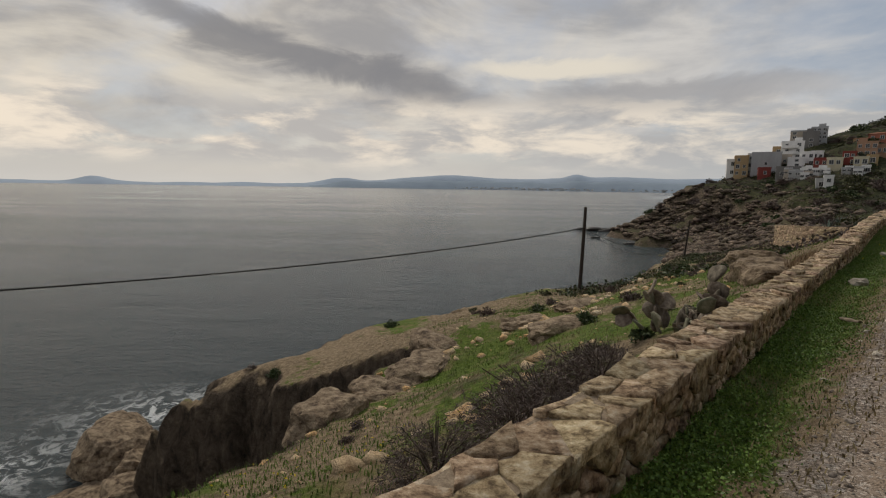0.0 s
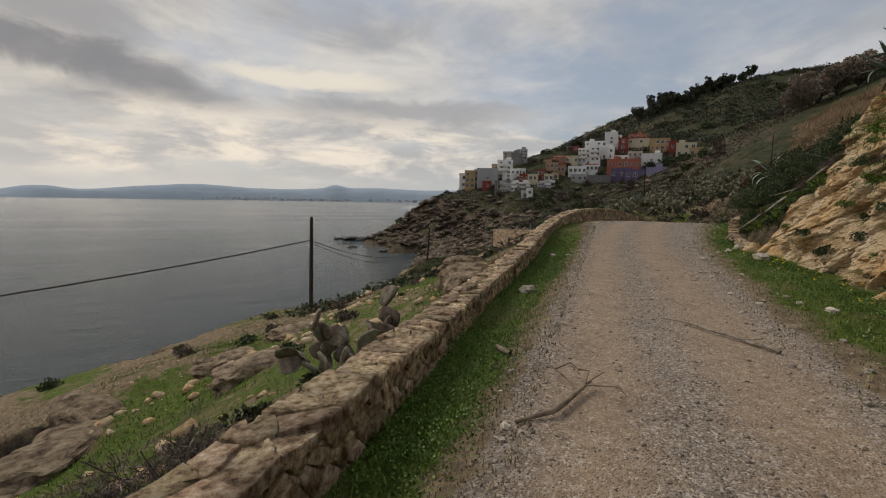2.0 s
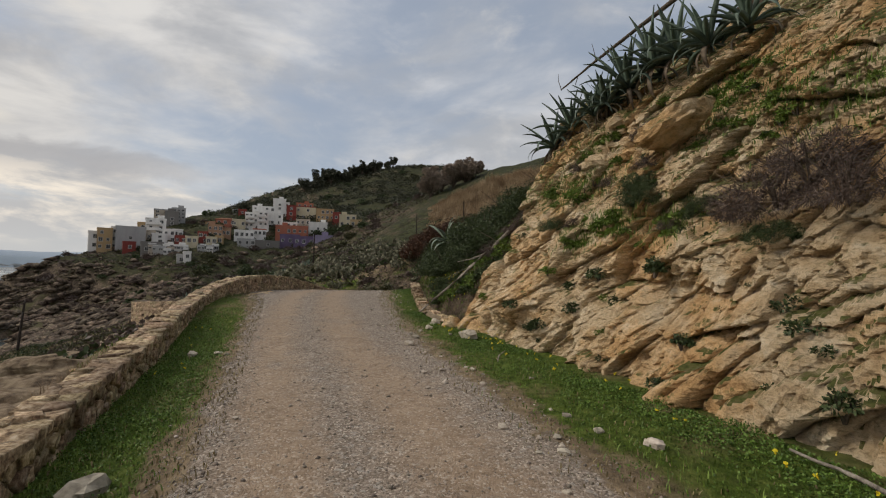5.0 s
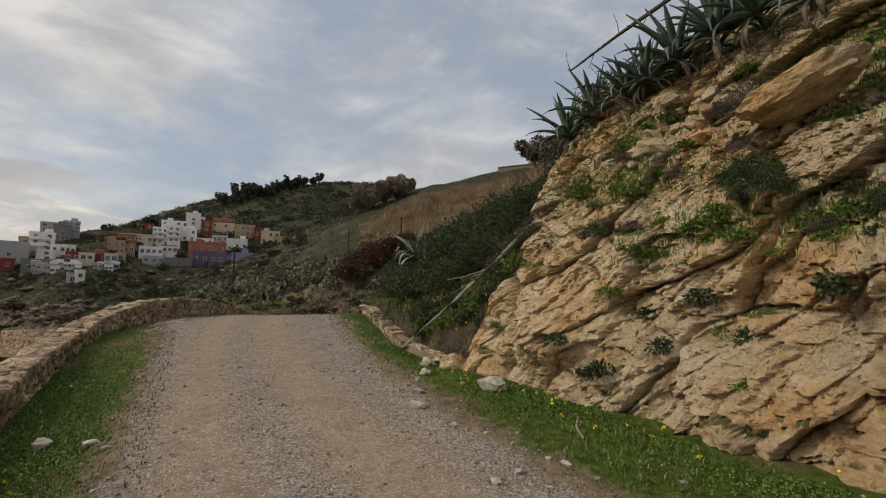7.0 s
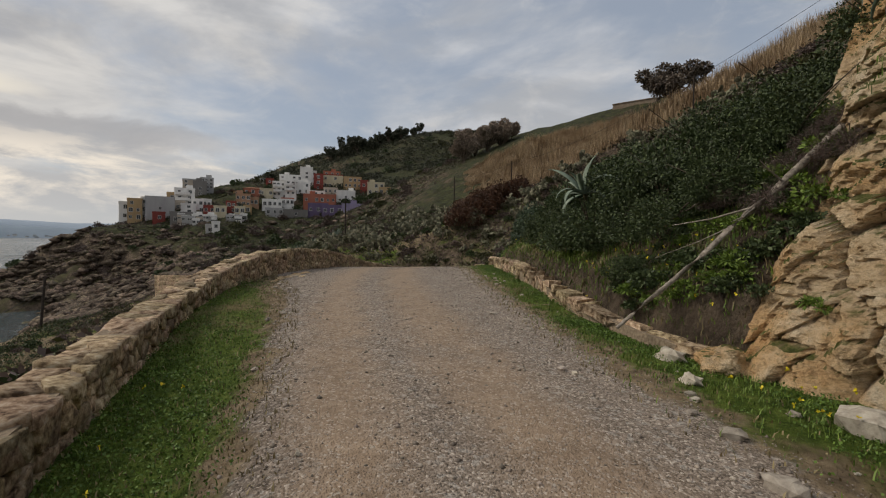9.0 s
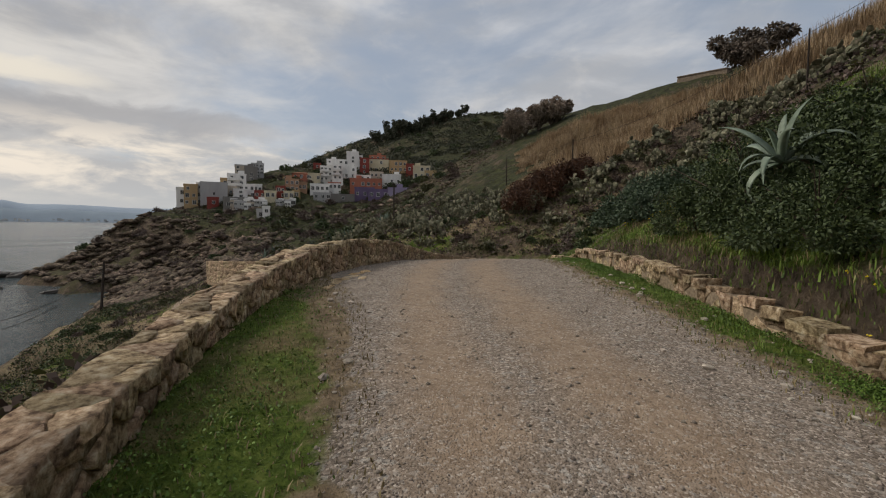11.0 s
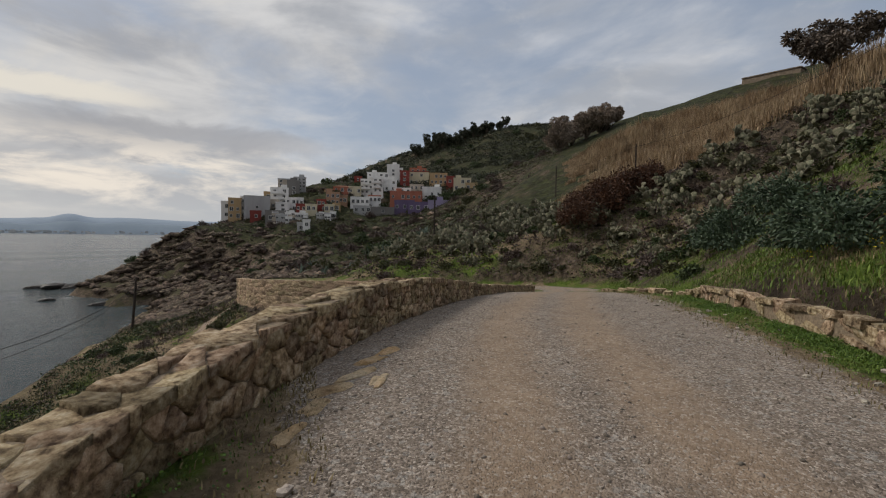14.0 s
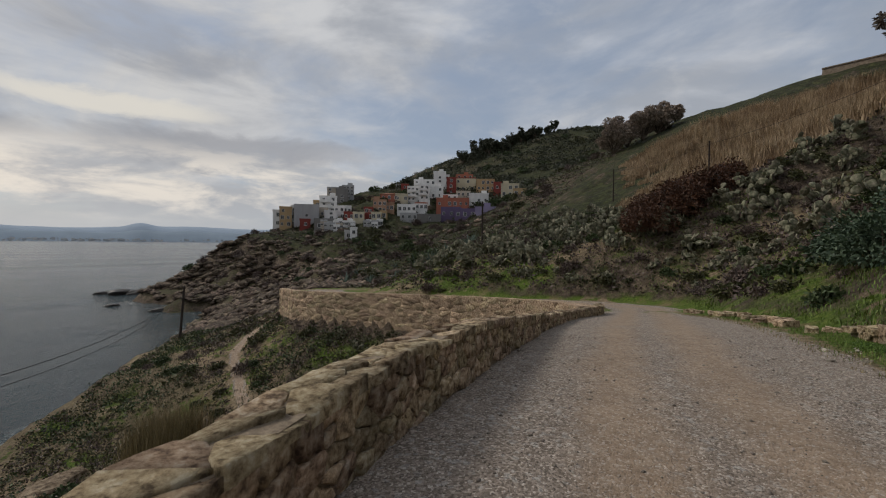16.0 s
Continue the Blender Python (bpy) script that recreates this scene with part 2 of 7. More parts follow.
    open_ground = n.mix(far, open_ground, scrub)
    # bare rock where it is steep
    normal_z = n.add("ShaderNodeSeparateXYZ", {0: n.add("ShaderNodeNewGeometry").outputs["Normal"]}).outputs[2]
    steep = n.math("SUBTRACT", 1.0, n.grade(n.math("ADD", normal_z, n.math("MULTIPLY", n.math("SUBTRACT", n.noise(p, 0.45, 8, 0.65), 0.5), 0.5)), 0.74, 0.90))
    steep = n.math("MULTIPLY", steep, n.math("SUBTRACT", 1.0, n.math("MULTIPLY", road, 1.0)))
    cliff = n.ramp(n.noise(n.add("ShaderNodeMapping", {"Vector": p, "Scale": (1, 1, 0.62)}).outputs[0], 1.7, 12, 0.72, 0.5), [(0.32, (0.024, 0.019, 0.015)), (0.46, (0.11, 0.083, 0.06)), (0.6, (0.21, 0.16, 0.115)), (0.74, (0.38, 0.29, 0.20))])
    open_ground = n.mix(steep, open_ground, cliff)
    colour = n.mix(n.grade(n.math("ADD", road, n.math("MULTIPLY", n.math("SUBTRACT", ragged, 0.5), 1.5)), 0.40, 0.60), open_ground, track)
    stones = n.math("MULTIPLY", n.math("SUBTRACT", 1.0, n.grade(cells.outputs["Distance"], 0.0, 0.55)), road)
    height = n.math("ADD", n.math("MULTIPLY", n.noise(p, 16, 8, 0.7), 0.8), n.math("MULTIPLY", stones, 0.5))
    rough_ground = n.math("MULTIPLY", n.noise(p, 2.2, 10, 0.72), n.math("MULTIPLY", n.math("SUBTRACT", 1.0, road), n.math("ADD", 1.0, n.math("MULTIPLY", steep, 2.2))))
    normal = n.bump(rough_ground, 1.0, 0.22, n.bump(height, 0.85, 0.022))
    return n.wear(colour, normal)


m_ground = ground_material()


def sea_material():
    n = shader("sea", 0.10, 0.5)
    n.body.inputs["IOR"].default_value = 1.33
    p = n.add("ShaderNodeMapping", {"Vector": n.place, "Rotation": (0, 0, radians(20)), "Scale": (0.55, 1.25, 1)}).outputs[0]
    waves = n.math("ADD", n.math("MULTIPLY", n.noise(p, 1.3, 7, 0.66, 0.5), 0.8), n.math("MULTIPLY", n.noise(p, 0.16, 3, 0.5), 1.6))
    waves = n.math("ADD", waves, n.math("MULTIPLY", n.noise(p, 4.5, 6, 0.65, 0.4), 0.22))
    streaks = n.noise(n.add("ShaderNodeMapping", {"Vector": n.place, "Rotation": (0, 0, radians(12)), "Scale": (0.004, 0.022, 1)}).outputs[0], 1.0, 6, 0.6)
    n.tree.links.new(n.add("ShaderNodeMapRange", {"Value": streaks, "From Min": 0.3, "From Max": 0.7, "To Min": 0.12, "To Max": 0.26}).outputs[0], n.body.inputs["Roughness"])
    colour = n.mix(n.noise(n.place, 0.03, 4), (0.018, 0.036, 0.044), (0.035, 0.055, 0.06))
    foam = n.add("ShaderNodeAttribute", attribute_name="foam").outputs["Fac"]
    foam = n.math("MULTIPLY", foam, n.grade(n.noise(n.place, 0.8, 9, 0.7, 1.2), 0.47, 0.6))
    colour = n.mix(foam, colour, (0.75, 0.78, 0.78))
    return n.wear(colour, n.bump(waves, 1.0, 1.1))


m_sea = sea_material()

# ---------------------------------------------------------------- plan: s runs along the track, n to the sea side
UX, UY = 0.737, 0.676
SEA = -15.0


def world_xy(s, n):
    return s * UX - n * UY, s * UY + n * UX


def plan_sn(x, y):
    return x * UX + y * UY, -x * UY + y * UX


def line(pairs):
    """A smooth line through (station, value) pairs."""
    a = np.array(pairs, float)
    fine = np.arange(a[0, 0], a[-1, 0] + 0.5, 0.5)
    values = np.interp(fine, a[:, 0], a[:, 1])
    kernel = np.ones(7) / 7
    values = np.convolve(np.pad(values, 3, mode="edge"), kernel, "valid")
    return lambda s: np.interp(s, fine, values)


road_z = line([(-40, 0.3), (0, 0.03), (4, -0.13), (7, -0.1), (12, -0.02), (15, 0.0), (19, 0.17), (21, 0.29), (24, 0.47), (28, 0.54), (31, 0.52), (35, 0.32), (40, -0.15), (46, -0.9), (55, -1.5), (61, -2), (67, -2.5), (74, -3), (100, -5), (160, -6)])
WALL_LINE = [(-40, 0.5), (-6, 1.05), (0, 1.14), (2.4, 1.2), (4.3, 1.3), (8, 1.48), (11, 1.62), (17, 1.72), (20, 1.75), (23, 1.73), (25.5, 1.4), (27, 0.98), (28.2, 0.68), (29.4, 0.2), (31, -0.5), (37.4, -3.2), (45.6, -7.5)]
wall_n = line(WALL_LINE)
wall_top = line([(-40, 0.35), (0, 0.14), (4.3, 0.12), (8, 0.06), (11, 0.03), (17, 0.22), (19.5, 0.45), (22.8, 0.66), (26, 1.04), (28, 1.17), (31, 1.21), (37.4, 0.38), (45.6, -0.5)])
sea_edge = line(WALL_LINE + [(50, -8), (56, -3.5), (61, 3), (67, 11), (74, 15), (85, 15), (100, 18), (160, 30)])
hill_foot = line([(-40, -4.2), (10, -4.4), (17, -4.6), (18.5, -4.3), (20, -4.0), (25, -5.2), (32, -7.2), (35, -8.6), (40, -10.2), (46, -12), (50, -13.5), (55, -12.5), (61, -4), (67, 3.5), (74, 8), (85, 7), (100, 9), (160, 20)])
hill_slope = line([(-40, 1.9), (17, 1.9), (18.5, 0.9), (22, 0.55), (45, 0.62), (58, 0.56), (66, 0.32), (80, 0.34), (110, 0.46), (160, 0.5)])
grass_edge = line([(-40, 0.3), (0, 0.45), (12, 0.5), (20, 0.42), (25, 0.35), (26.5, 0.8), (27.5, 1.2), (29, 1.0), (50, -7)])
road_right = line([(-40, -2.2), (10, -2.4), (18, -2.9), (25, -4.0), (32, -6.0), (40, -9.0), (46, -11)])
track_mid = line([(-40, -1.0), (10, -1.05), (18, -1.0), (25, -1.5), (30, -2.6), (36, -5), (46, -9.4), (50, -11), (56, -8), (61, -0.8), (67, 7), (74, 11.5), (100, 13.5)])

COAST = np.array([(-90, -75), (-60, -35), (-30, 1), (-17.5, 13.5), (-14, 12), (-9, 3), (-5.2, 8.6), (-4.0, 14.0), (-2.0, 18.3), (-6, 19.2), (-13.6, 21.0), (-13.2, 23.4), (-5.2, 28.4), (-2.3, 30.2), (7.7, 30.0), (6.5, 36), (13.5, 42), (19, 48), (22.5, 63), (28, 67.5), (34, 74.5), (41, 80), (50, 97), (59, 116), (69, 122), (72, 136), (63, 141), (66, 150), (63, 168), (72, 180), (98, 197), (128, 228), (180, 330), (270, 510), (620, 1500)], float)

_grid = np.random.RandomState(5).rand(256, 256)


def ripple(x, y, size, octaves=4, seed=0.0):
    """Smooth noise about 0, within about +-1, whose largest swells are size metres long."""
    total, weight, height = 0.0, 1.0, 0.0
    for _ in range(octaves):
        u, v = np.asarray(x) / size + seed + 91.7, np.asarray(y) / size + seed * 1.7 + 57.1
        i, j = np.floor(u).astype(int), np.floor(v).astype(int)
        fu, fv = u - i, v - j
        fu, fv = fu * fu * (3 - 2 * fu), fv * fv * (3 - 2 * fv)
        g = lambda a, b: _grid[a % 256, b % 256]  # noqa: E731
        value = (g(i, j) * (1 - fu) + g(i + 1, j) * fu) * (1 - fv) + (g(i, j + 1) * (1 - fu) + g(i + 1, j + 1) * fu) * fv
        total, height = total + weight * (value * 2 - 1), height + weight
        weight, size, seed = weight * 0.5, size * 0.5, seed + 3.3
    return total / height * 1.6


def step(low, high, v):
    t = np.clip((np.asarray(v, float) - low) / (high - low), 0, 1)
    return t * t * (3 - 2 * t)


def coast_distance(x, y):
    """Metres inland from the cliff line, less than 0 over the water."""
    best, side = np.full(np.shape(x), 1e9), np.ones(np.shape(x))
    for a, b in zip(COAST[:-1], COAST[1:]):
        e = b - a
        t = np.clip(((x - a[0]) * e[0] + (y - a[1]) * e[1]) / (e @ e), 0, 1)
        dx, dy = x - a[0] - t * e[0], y - a[1] - t * e[1]
        d = dx * dx + dy * dy
        cross = e[0] * (y - a[1]) - e[1] * (x - a[0])
        closer = d < best
        best, side = np.where(closer, d, best), side
    inside = np.zeros(np.shape(x), bool)
    ring = np.vstack([COAST, [(5000, 1500), (5000, -5000), (-70, -5000)]])
    for a, b in zip(ring, np.roll(ring, -1, axis=0)):
        with np.errstate(divide="ignore", invalid="ignore"):
            hit = ((a[1] > y) != (b[1] > y)) & (x < (b[0] - a[0]) * (y - a[1]) / (b[1] - a[1]) + a[0])
        inside ^= hit
    return np.where(inside, np.sqrt(best), -np.sqrt(best))


def height(x, y):
    """The ground's height."""
    x, y = np.asarray(x, float), np.asarray(y, float)
    s, n = plan_sn(x, y)
    zr = road_z(s)
    # sea side
    out = n - sea_edge(s)
    low_verge = step(0.35, 1.3, n - track_mid(s) - 0.9) * 0.28 * (1 - step(17, 25, s))
    d = np.maximum(out - 0.35, 0)
    drop = 0.52 * np.minimum(d, 2.5) + 0.37 * np.clip(d - 2.5, 0, 7.5) + 0.25 * np.maximum(d - 10, 0)
    drop = drop * np.interp(s, [0, 8, 14], [1.32, 1.18, 1.0])
    drop = drop + 0.9 * step(0.0, 0.9, d) * step(24, 31, s) + 1.1 * step(0.0, 0.5, d) * step(46, 50, s) * (1 - step(74, 80, s))
    left = zr - low_verge - 0.1 * step(0, 0.6, out) - drop
    left = left + step(1.0, 4.0, out) * (0.22 * ripple(x, y, 3.0, 4) + 0.35 * ripple(x, y, 9.0, 3, 2.0) * step(3, 9, out))
    # hill side
    up = hill_foot(s) - n
    k = hill_slope(s)
    climb = np.maximum(up, 0)
    rock = 1 - step(17.2, 19.5, s)
    climb = np.where(s < 18.5, np.maximum(climb - 0.95, 0), climb)
    face = np.minimum(climb, 2.9) * k + np.maximum(climb - 2.9, 0) * 0.55
    bank = k * climb * 1.03 + 0.45 * step(0.1, 0.4, up) * (1 - step(30, 36, s))
    bank = 47 - np.log1p(np.exp(np.clip((47 - bank) / 4, -30, 30))) * 4
    bank = bank + (0.25 * ripple(x, y, 2.5, 3, 4) + 0.6 * ripple(x, y, 11, 4, 6) * step(6, 20, up)) * step(0.3, 2.5, up)
    right = zr + face * rock + np.maximum(bank, 0) * (1 - rock)
    base = np.where(n > 0.5 * (sea_edge(s) + hill_foot(s)), left, right)
    base = base + 0.025 * ripple(x, y, 2.2, 4, 1) + 0.008 * ripple(x, y, 0.4, 3, 7)
    # a rocky crest along the spur above the cove
    base = base + 0.9 * step(1.5, 10.5, -x) * np.exp(-(((y - 22.2) / 2.2) ** 2)) * step(-22, -16, x)
    # the far headland and its hill
    q = coast_distance(x, y) + 1.2 * ripple(x, y, 2.6, 4, 9) + 0.4 * ripple(x, y, 0.9, 2, 19) + 2.2 * ripple(x, y, 11, 3, 11) * step(80, 120, s)
    inland = np.maximum(q, 0)
    far = -13 + np.interp(s, [90, 130, 175, 240], [8, 9, 14, 19]) * step(0, 26, inland) + 0.105 * inland * np.interp(s, [110, 250], [0.2, 1.0]) + 48.4 * np.exp(-((x - 410) ** 2 + (y - 254) ** 2) / 2 / 100**2) + 32.5 * np.exp(-((x - 450) ** 2 + (y - 140) ** 2) / 2 / 95**2) + 18.5 * np.exp(-((x - 363) ** 2 + (y - 357) ** 2) / 2 / 72**2) + 10 * np.exp(-((x - 300) ** 2 + (y - 60) ** 2) / 2 / 110**2)
    far = far + 10 * np.exp(-((x - 178) ** 2) / 2 / 38**2 - (y - 190) ** 2 / 2 / 20**2)
    far = far + step(4, 30, inland) * (1.6 * ripple(x, y, 30, 5, 13)) + 1.2 * ripple(x, y, 7, 4, 14) * step(0, 8, inland)
    w = step(84, 140, s + 0.25 * (n - 20))
    hill_w = w * step(-40, 25, n)
    w = np.maximum(hill_w, step(150, 260, s))
    land = base * (1 - w) + far * w
    # cliffs
    wide = 2.2 + 5.5 * step(28, 60, s)
    fall = step(-wide, 0.9, q)
    return -18 + (land + 18) * fall


def mesh_grid(name, xs, ys, zs, material):
    rows, cols = xs.shape
    verts = np.stack([xs, ys, zs], -1).reshape(-1, 3)
    i = np.arange(rows * cols).reshape(rows, cols)
    quads = np.stack([i[:-1, :-1], i[1:, :-1], i[1:, 1:], i[:-1, 1:]], -1).reshape(-1, 4)
    me = bpy.data.meshes.new(name)
    me.vertices.add(len(verts))
    me.vertices.foreach_set("co", verts.ravel())
    me.loops.add(quads.size)
    me.loops.foreach_set("vertex_index", quads.ravel())
    me.polygons.add(len(quads))
    me.polygons.foreach_set("loop_start", np.arange(0, quads.size, 4))
    me.polygons.foreach_set("use_smooth", np.ones(len(quads), bool))
    me.update(calc_edges=True)
    me.validate()
    me.materials.append(material)
    return me


def mesh_of(name, verts, faces, material, smooth=False):
    """A mesh from arrays of points and of three- or four-cornered faces."""
    verts, faces = np.asarray(verts, np.float32), np.asarray(faces, np.int32)
    me = bpy.data.meshes.new(name)
    me.vertices.add(len(verts))
    me.vertices.foreach_set("co", verts.ravel())
    me.loops.add(faces.size)
    me.loops.foreach_set("vertex_index", faces.ravel())
    me.polygons.add(len(faces))
    me.polygons.foreach_set("loop_start", np.arange(0, faces.size, faces.shape[1]))
    if smooth:
        me.polygons.foreach_set("use_smooth", np.ones(len(faces), bool))
    me.update(calc_edges=True)
    if material:
        me.materials.append(material)
    return me


def stations(*runs):
    """Grid lines: runs of (start, end, spacing)."""
    return np.unique(np.concatenate([np.arange(a, b, c) for a, b, c in runs] + [[runs[-1][1]]]).round(3))


def foot_line(s):
    """The footpath that leaves the wall for the far road."""
    return np.interp(s, [38, 42, 48, 54, 61, 66, 71, 76], [4.6, 6.6, 9.2, 11.1, 14.6, 17.2, 17.4, 15.2])


def build_ground():
    ss = stations((-90, -8, 3), (-8, 32, 0.19), (32, 60, 0.4), (60, 110, 0.9), (110, 300, 2.2), (300, 760, 8))
    ns = stations((-420, -120, 7), (-120, -40, 2.2), (-40, -9, 0.5), (-9, 4, 0.14), (4, 26, 0.32), (26, 50, 0.8), (50, 110, 2.0), (110, 460, 8))
    a, b = np.meshgrid(ss, ns, indexing="ij")
    x, y = world_xy(a, b)
    z = height(x, y)
    me = mesh_grid("ground", x, y, z, m_ground)
    mid = track_mid(a)
    across = b - mid
    on = step(-0.4, 0.4, grass_edge(a) - b) * step(-0.6, 0.5, b - road_right(a)) * (1 - step(44, 50, a))
    far_road = step(-0.4, 0.3, 1.7 - np.abs(across)) * step(44, 50, a) * (1 - step(76, 84, a))
    path_line = foot_line(a)
    foot = step(-0.3, 0.3, 0.46 + 0.12 * ripple(a, b, 2.0, 2) - np.abs(b - path_line)) * step(38, 40, a) * (1 - step(75, 78, a))
    road = np.maximum(on, np.maximum(far_road, 0.9 * foot))
    up = hill_foot(a) - b
    grass = 0.62 + 0.5 * ripple(x, y, 4, 4, 21)
    side = np.where(b > 0.2 * (sea_edge(a) + hill_foot(a)), (b - grass_edge(a)) / 0.9, (road_right(a) - b) / 1.3)
    verge = ((b > grass_edge(a) - 0.3) & (b < wall_n(a) + 0.3)) | ((b < road_right(a) + 0.3) & (up > -2.2) & (up < 1.0))
    grass = np.where(verge, 0.35 + 0.75 * step(0.05, 0.9, side) - 0.4 * step(21, 27, a) * (b > 0.2), grass)
    grass = np.where(up > 4, grass - 0.25, grass)
    outer = b - sea_edge(a)
    grass = np.where(outer > 1, grass - 0.22 * step(6, 14, outer) * step(10, 26, a) - 0.15 * step(28, 40, a), grass)
    far = np.maximum(step(80, 130, a), step(7.0, 18.0, up) * step(26, 34, a))
    far = np.maximum(far, 0.4 * step(22, 34, a) * step(1.5, 5, outer) * step(-0.5, 0.4, ripple(x, y, 6, 4, 41)) * (1 - foot))
    grass = grass - 0.5 * step(1.5, 6, -x) * step(17, 18.5, y) * (1 - step(27, 30, y))
    shore = step(90, 112, a) * (1 - step(12, 32, coast_distance(x, y)))
    far, grass = far * (1 - 0.15 * shore), grass - 0.3 * shore
    across = np.where(foot > 0.2, 0.84, across)
    kinds = np.stack([road, np.clip(grass, 0, 1.2), far, np.ones_like(far)], -1)
    me.attributes.new("kinds", "FLOAT_COLOR", "POINT").data.foreach_set("color", kinds.astype(np.float32).ravel())
    me.attributes.new("across", "FLOAT", "POINT").data.foreach_set("value", across.astype(np.float32).ravel())
    return tagged(new("ground", me), "coastal hillside of soil, turf, scrub and rock with a gravel track", "ground", kind="structure")


ground = build_ground()


def build_sea():
    r = np.concatenate([np.geomspace(4, 4700, 110)])
    ang = np.radians(np.arange(-100, 181, 1.5))
    rr, aa = np.meshgrid(r, ang, indexing="ij")
    x, y = rr * np.sin(aa) + 5, rr * np.cos(aa) + 25
    me = mesh_grid("sea", x, y, np.full_like(x, SEA), m_sea)
    q = coast_distance(x, y)
    foam = step(-7, -2.2, q) * (0.45 + 0.55 * step(0.1, 0.6, ripple(x, y, 14, 2, 31)))
    foam = np.maximum(foam, 1.3 * np.exp(-((x + 19) ** 2 / 34 + (y - 31.5) ** 2 / 12)) + 1.1 * np.exp(-((x + 25) ** 2 / 8 + (y - 24.5) ** 2 / 8)))
    me.attributes.new("foam", "FLOAT", "POINT").data.foreach_set("value", foam.astype(np.float32).ravel())
    return tagged(new("water", me), "calm grey sea with light foam along the rocks", "sea", kind="structure")


build_sea()


def build_mountains():
    # aerial haze is painted into the tones: bluer and paler for the farther range
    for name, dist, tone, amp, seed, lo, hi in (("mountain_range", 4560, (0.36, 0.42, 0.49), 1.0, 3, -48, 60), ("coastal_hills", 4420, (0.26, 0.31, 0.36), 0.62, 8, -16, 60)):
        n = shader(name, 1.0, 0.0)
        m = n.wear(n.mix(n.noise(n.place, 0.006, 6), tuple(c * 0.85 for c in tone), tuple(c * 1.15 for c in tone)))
        az = np.arange(lo, hi, 0.12)
        x, y = dist * np.sin(np.radians(az)), dist * np.cos(np.radians(az))
        peaks = [(-36.7, 1.5, 0.55), (-12.6, 3.0, 0.8), (-2.5, 7, 1.0), (6, 8, 0.9), (15.5, 1.2, 0.45), (19, 8, 1.3), (33, 9, 1.3), (48, 10, 1.2)]
        el = sum(h * np.exp(-(((az - c) / w) ** 2)) for c, w, h in peaks) * 0.92 + 0.16
        el = el * amp + 0.10 * ripple(az, az * 0, 4, 5, seed)
        el = np.maximum(el, 0.06) * step(lo, lo + 5, az)
        rows = np.linspace(0, 1, 5)
        xs, ys = x[:, None] * (1 + 0.05 * rows), y[:, None] * (1 + 0.05 * rows)
        zs = SEA - 3 + (18 + dist * np.tan(np.radians(el)))[:, None] * np.sin(rows * np.pi / 2)
        tagged(new(name, mesh_grid(name, xs, ys, zs, m)), "range across the bay with blue-grey haze painted into its colour", "mountains", kind="structure")


build_mountains()


def build_far_town():
    """Pale specks of a town on the far shore."""
    rnd = random.Random(3)
    bm = bmesh.new()
    for _ in range(150):
        az = radians(rnd.gauss(11, 3.5) if rnd.random() < 0.6 else rnd.uniform(0, 27))
        d = rnd.uniform(4260, 4400)
        w, h = rnd.uniform(8, 26), rnd.uniform(5, 16)
        bmesh.ops.create_cube(bm, size=1, matrix=Matrix.Translation((d * math.sin(az), d * math.cos(az), SEA + h / 2 + rnd.uniform(0, 16))) @ Matrix.Rotation(-az, 4, "Z") @ Matrix.Diagonal((w, 10, h, 1)))
    me = bpy.data.meshes.new("far_town")
    bm.to_mesh(me)
    bm.free()
    # washed-out greys: the haze of distance is part of the house colour
    n = shader("hazy_town", 1.0, 0.0)
    me.materials.append(n.wear(n.mix(n.add("ShaderNodeNewGeometry").outputs["Random Per Island"], (0.40, 0.42, 0.44), (0.62, 0.61, 0.60))))
    tagged(new("far_town", me), "hazy pale town on the far shore", "town", kind="stuff")


build_far_town()

# ---------------------------------------------------------------- things: helpers


def part(name, bm, material, parent=None, label="", smooth=False):
    """Links a bmesh as one mesh object under a thing or a part."""
    me = bpy.data.meshes.new(name)
    bm.to_mesh(me)
    bm.free()
    if smooth:
        me.polygons.foreach_set("use_smooth", np.ones(len(me.polygons), bool))
    me.materials.append(material)
    ob = new(name, me)
    if parent:
        ob.parent = parent
    if label:
        ob["label"] = label
    return ob


def place_piece(name, me, parent, matrix):
    ob = new(name, me)
    ob.parent = parent
    ob.matrix_local = matrix
    return ob


def blocky_stone(seed, size, bevel=0.18, lumps=0.12):
    """An irregular split stone of about the given size, some 40 triangles."""
    rnd = random.Random(seed)
    bm = bmesh.new()
    bmesh.ops.create_cube(bm, size=1)
    bmesh.ops.bevel(bm, geom=bm.edges[:], offset=bevel, segments=1, affect="EDGES")
    for v in bm.verts:
        v.co += Vector((rnd.uniform(-1, 1), rnd.uniform(-1, 1), rnd.uniform(-1, 1))) * lumps
        v.co = Vector((v.co.x * size[0], v.co.y * size[1], v.co.z * size[2]))
    bmesh.ops.triangulate(bm, faces=bm.faces[:])
    return bm


def stone_mesh(name, seed, size, material, bevel=0.18, lumps=0.12):
    bm = blocky_stone(seed, size, bevel, lumps)
    me = bpy.data.meshes.new(name)
    bm.to_mesh(me)
    bm.free()
    me.materials.append(material)
    return me


def z_at(x, y):
    return float(height(np.array([x]), np.array([y]))[0])


# ---------------------------------------------------------------- sea wall
WALL_W = 0.42


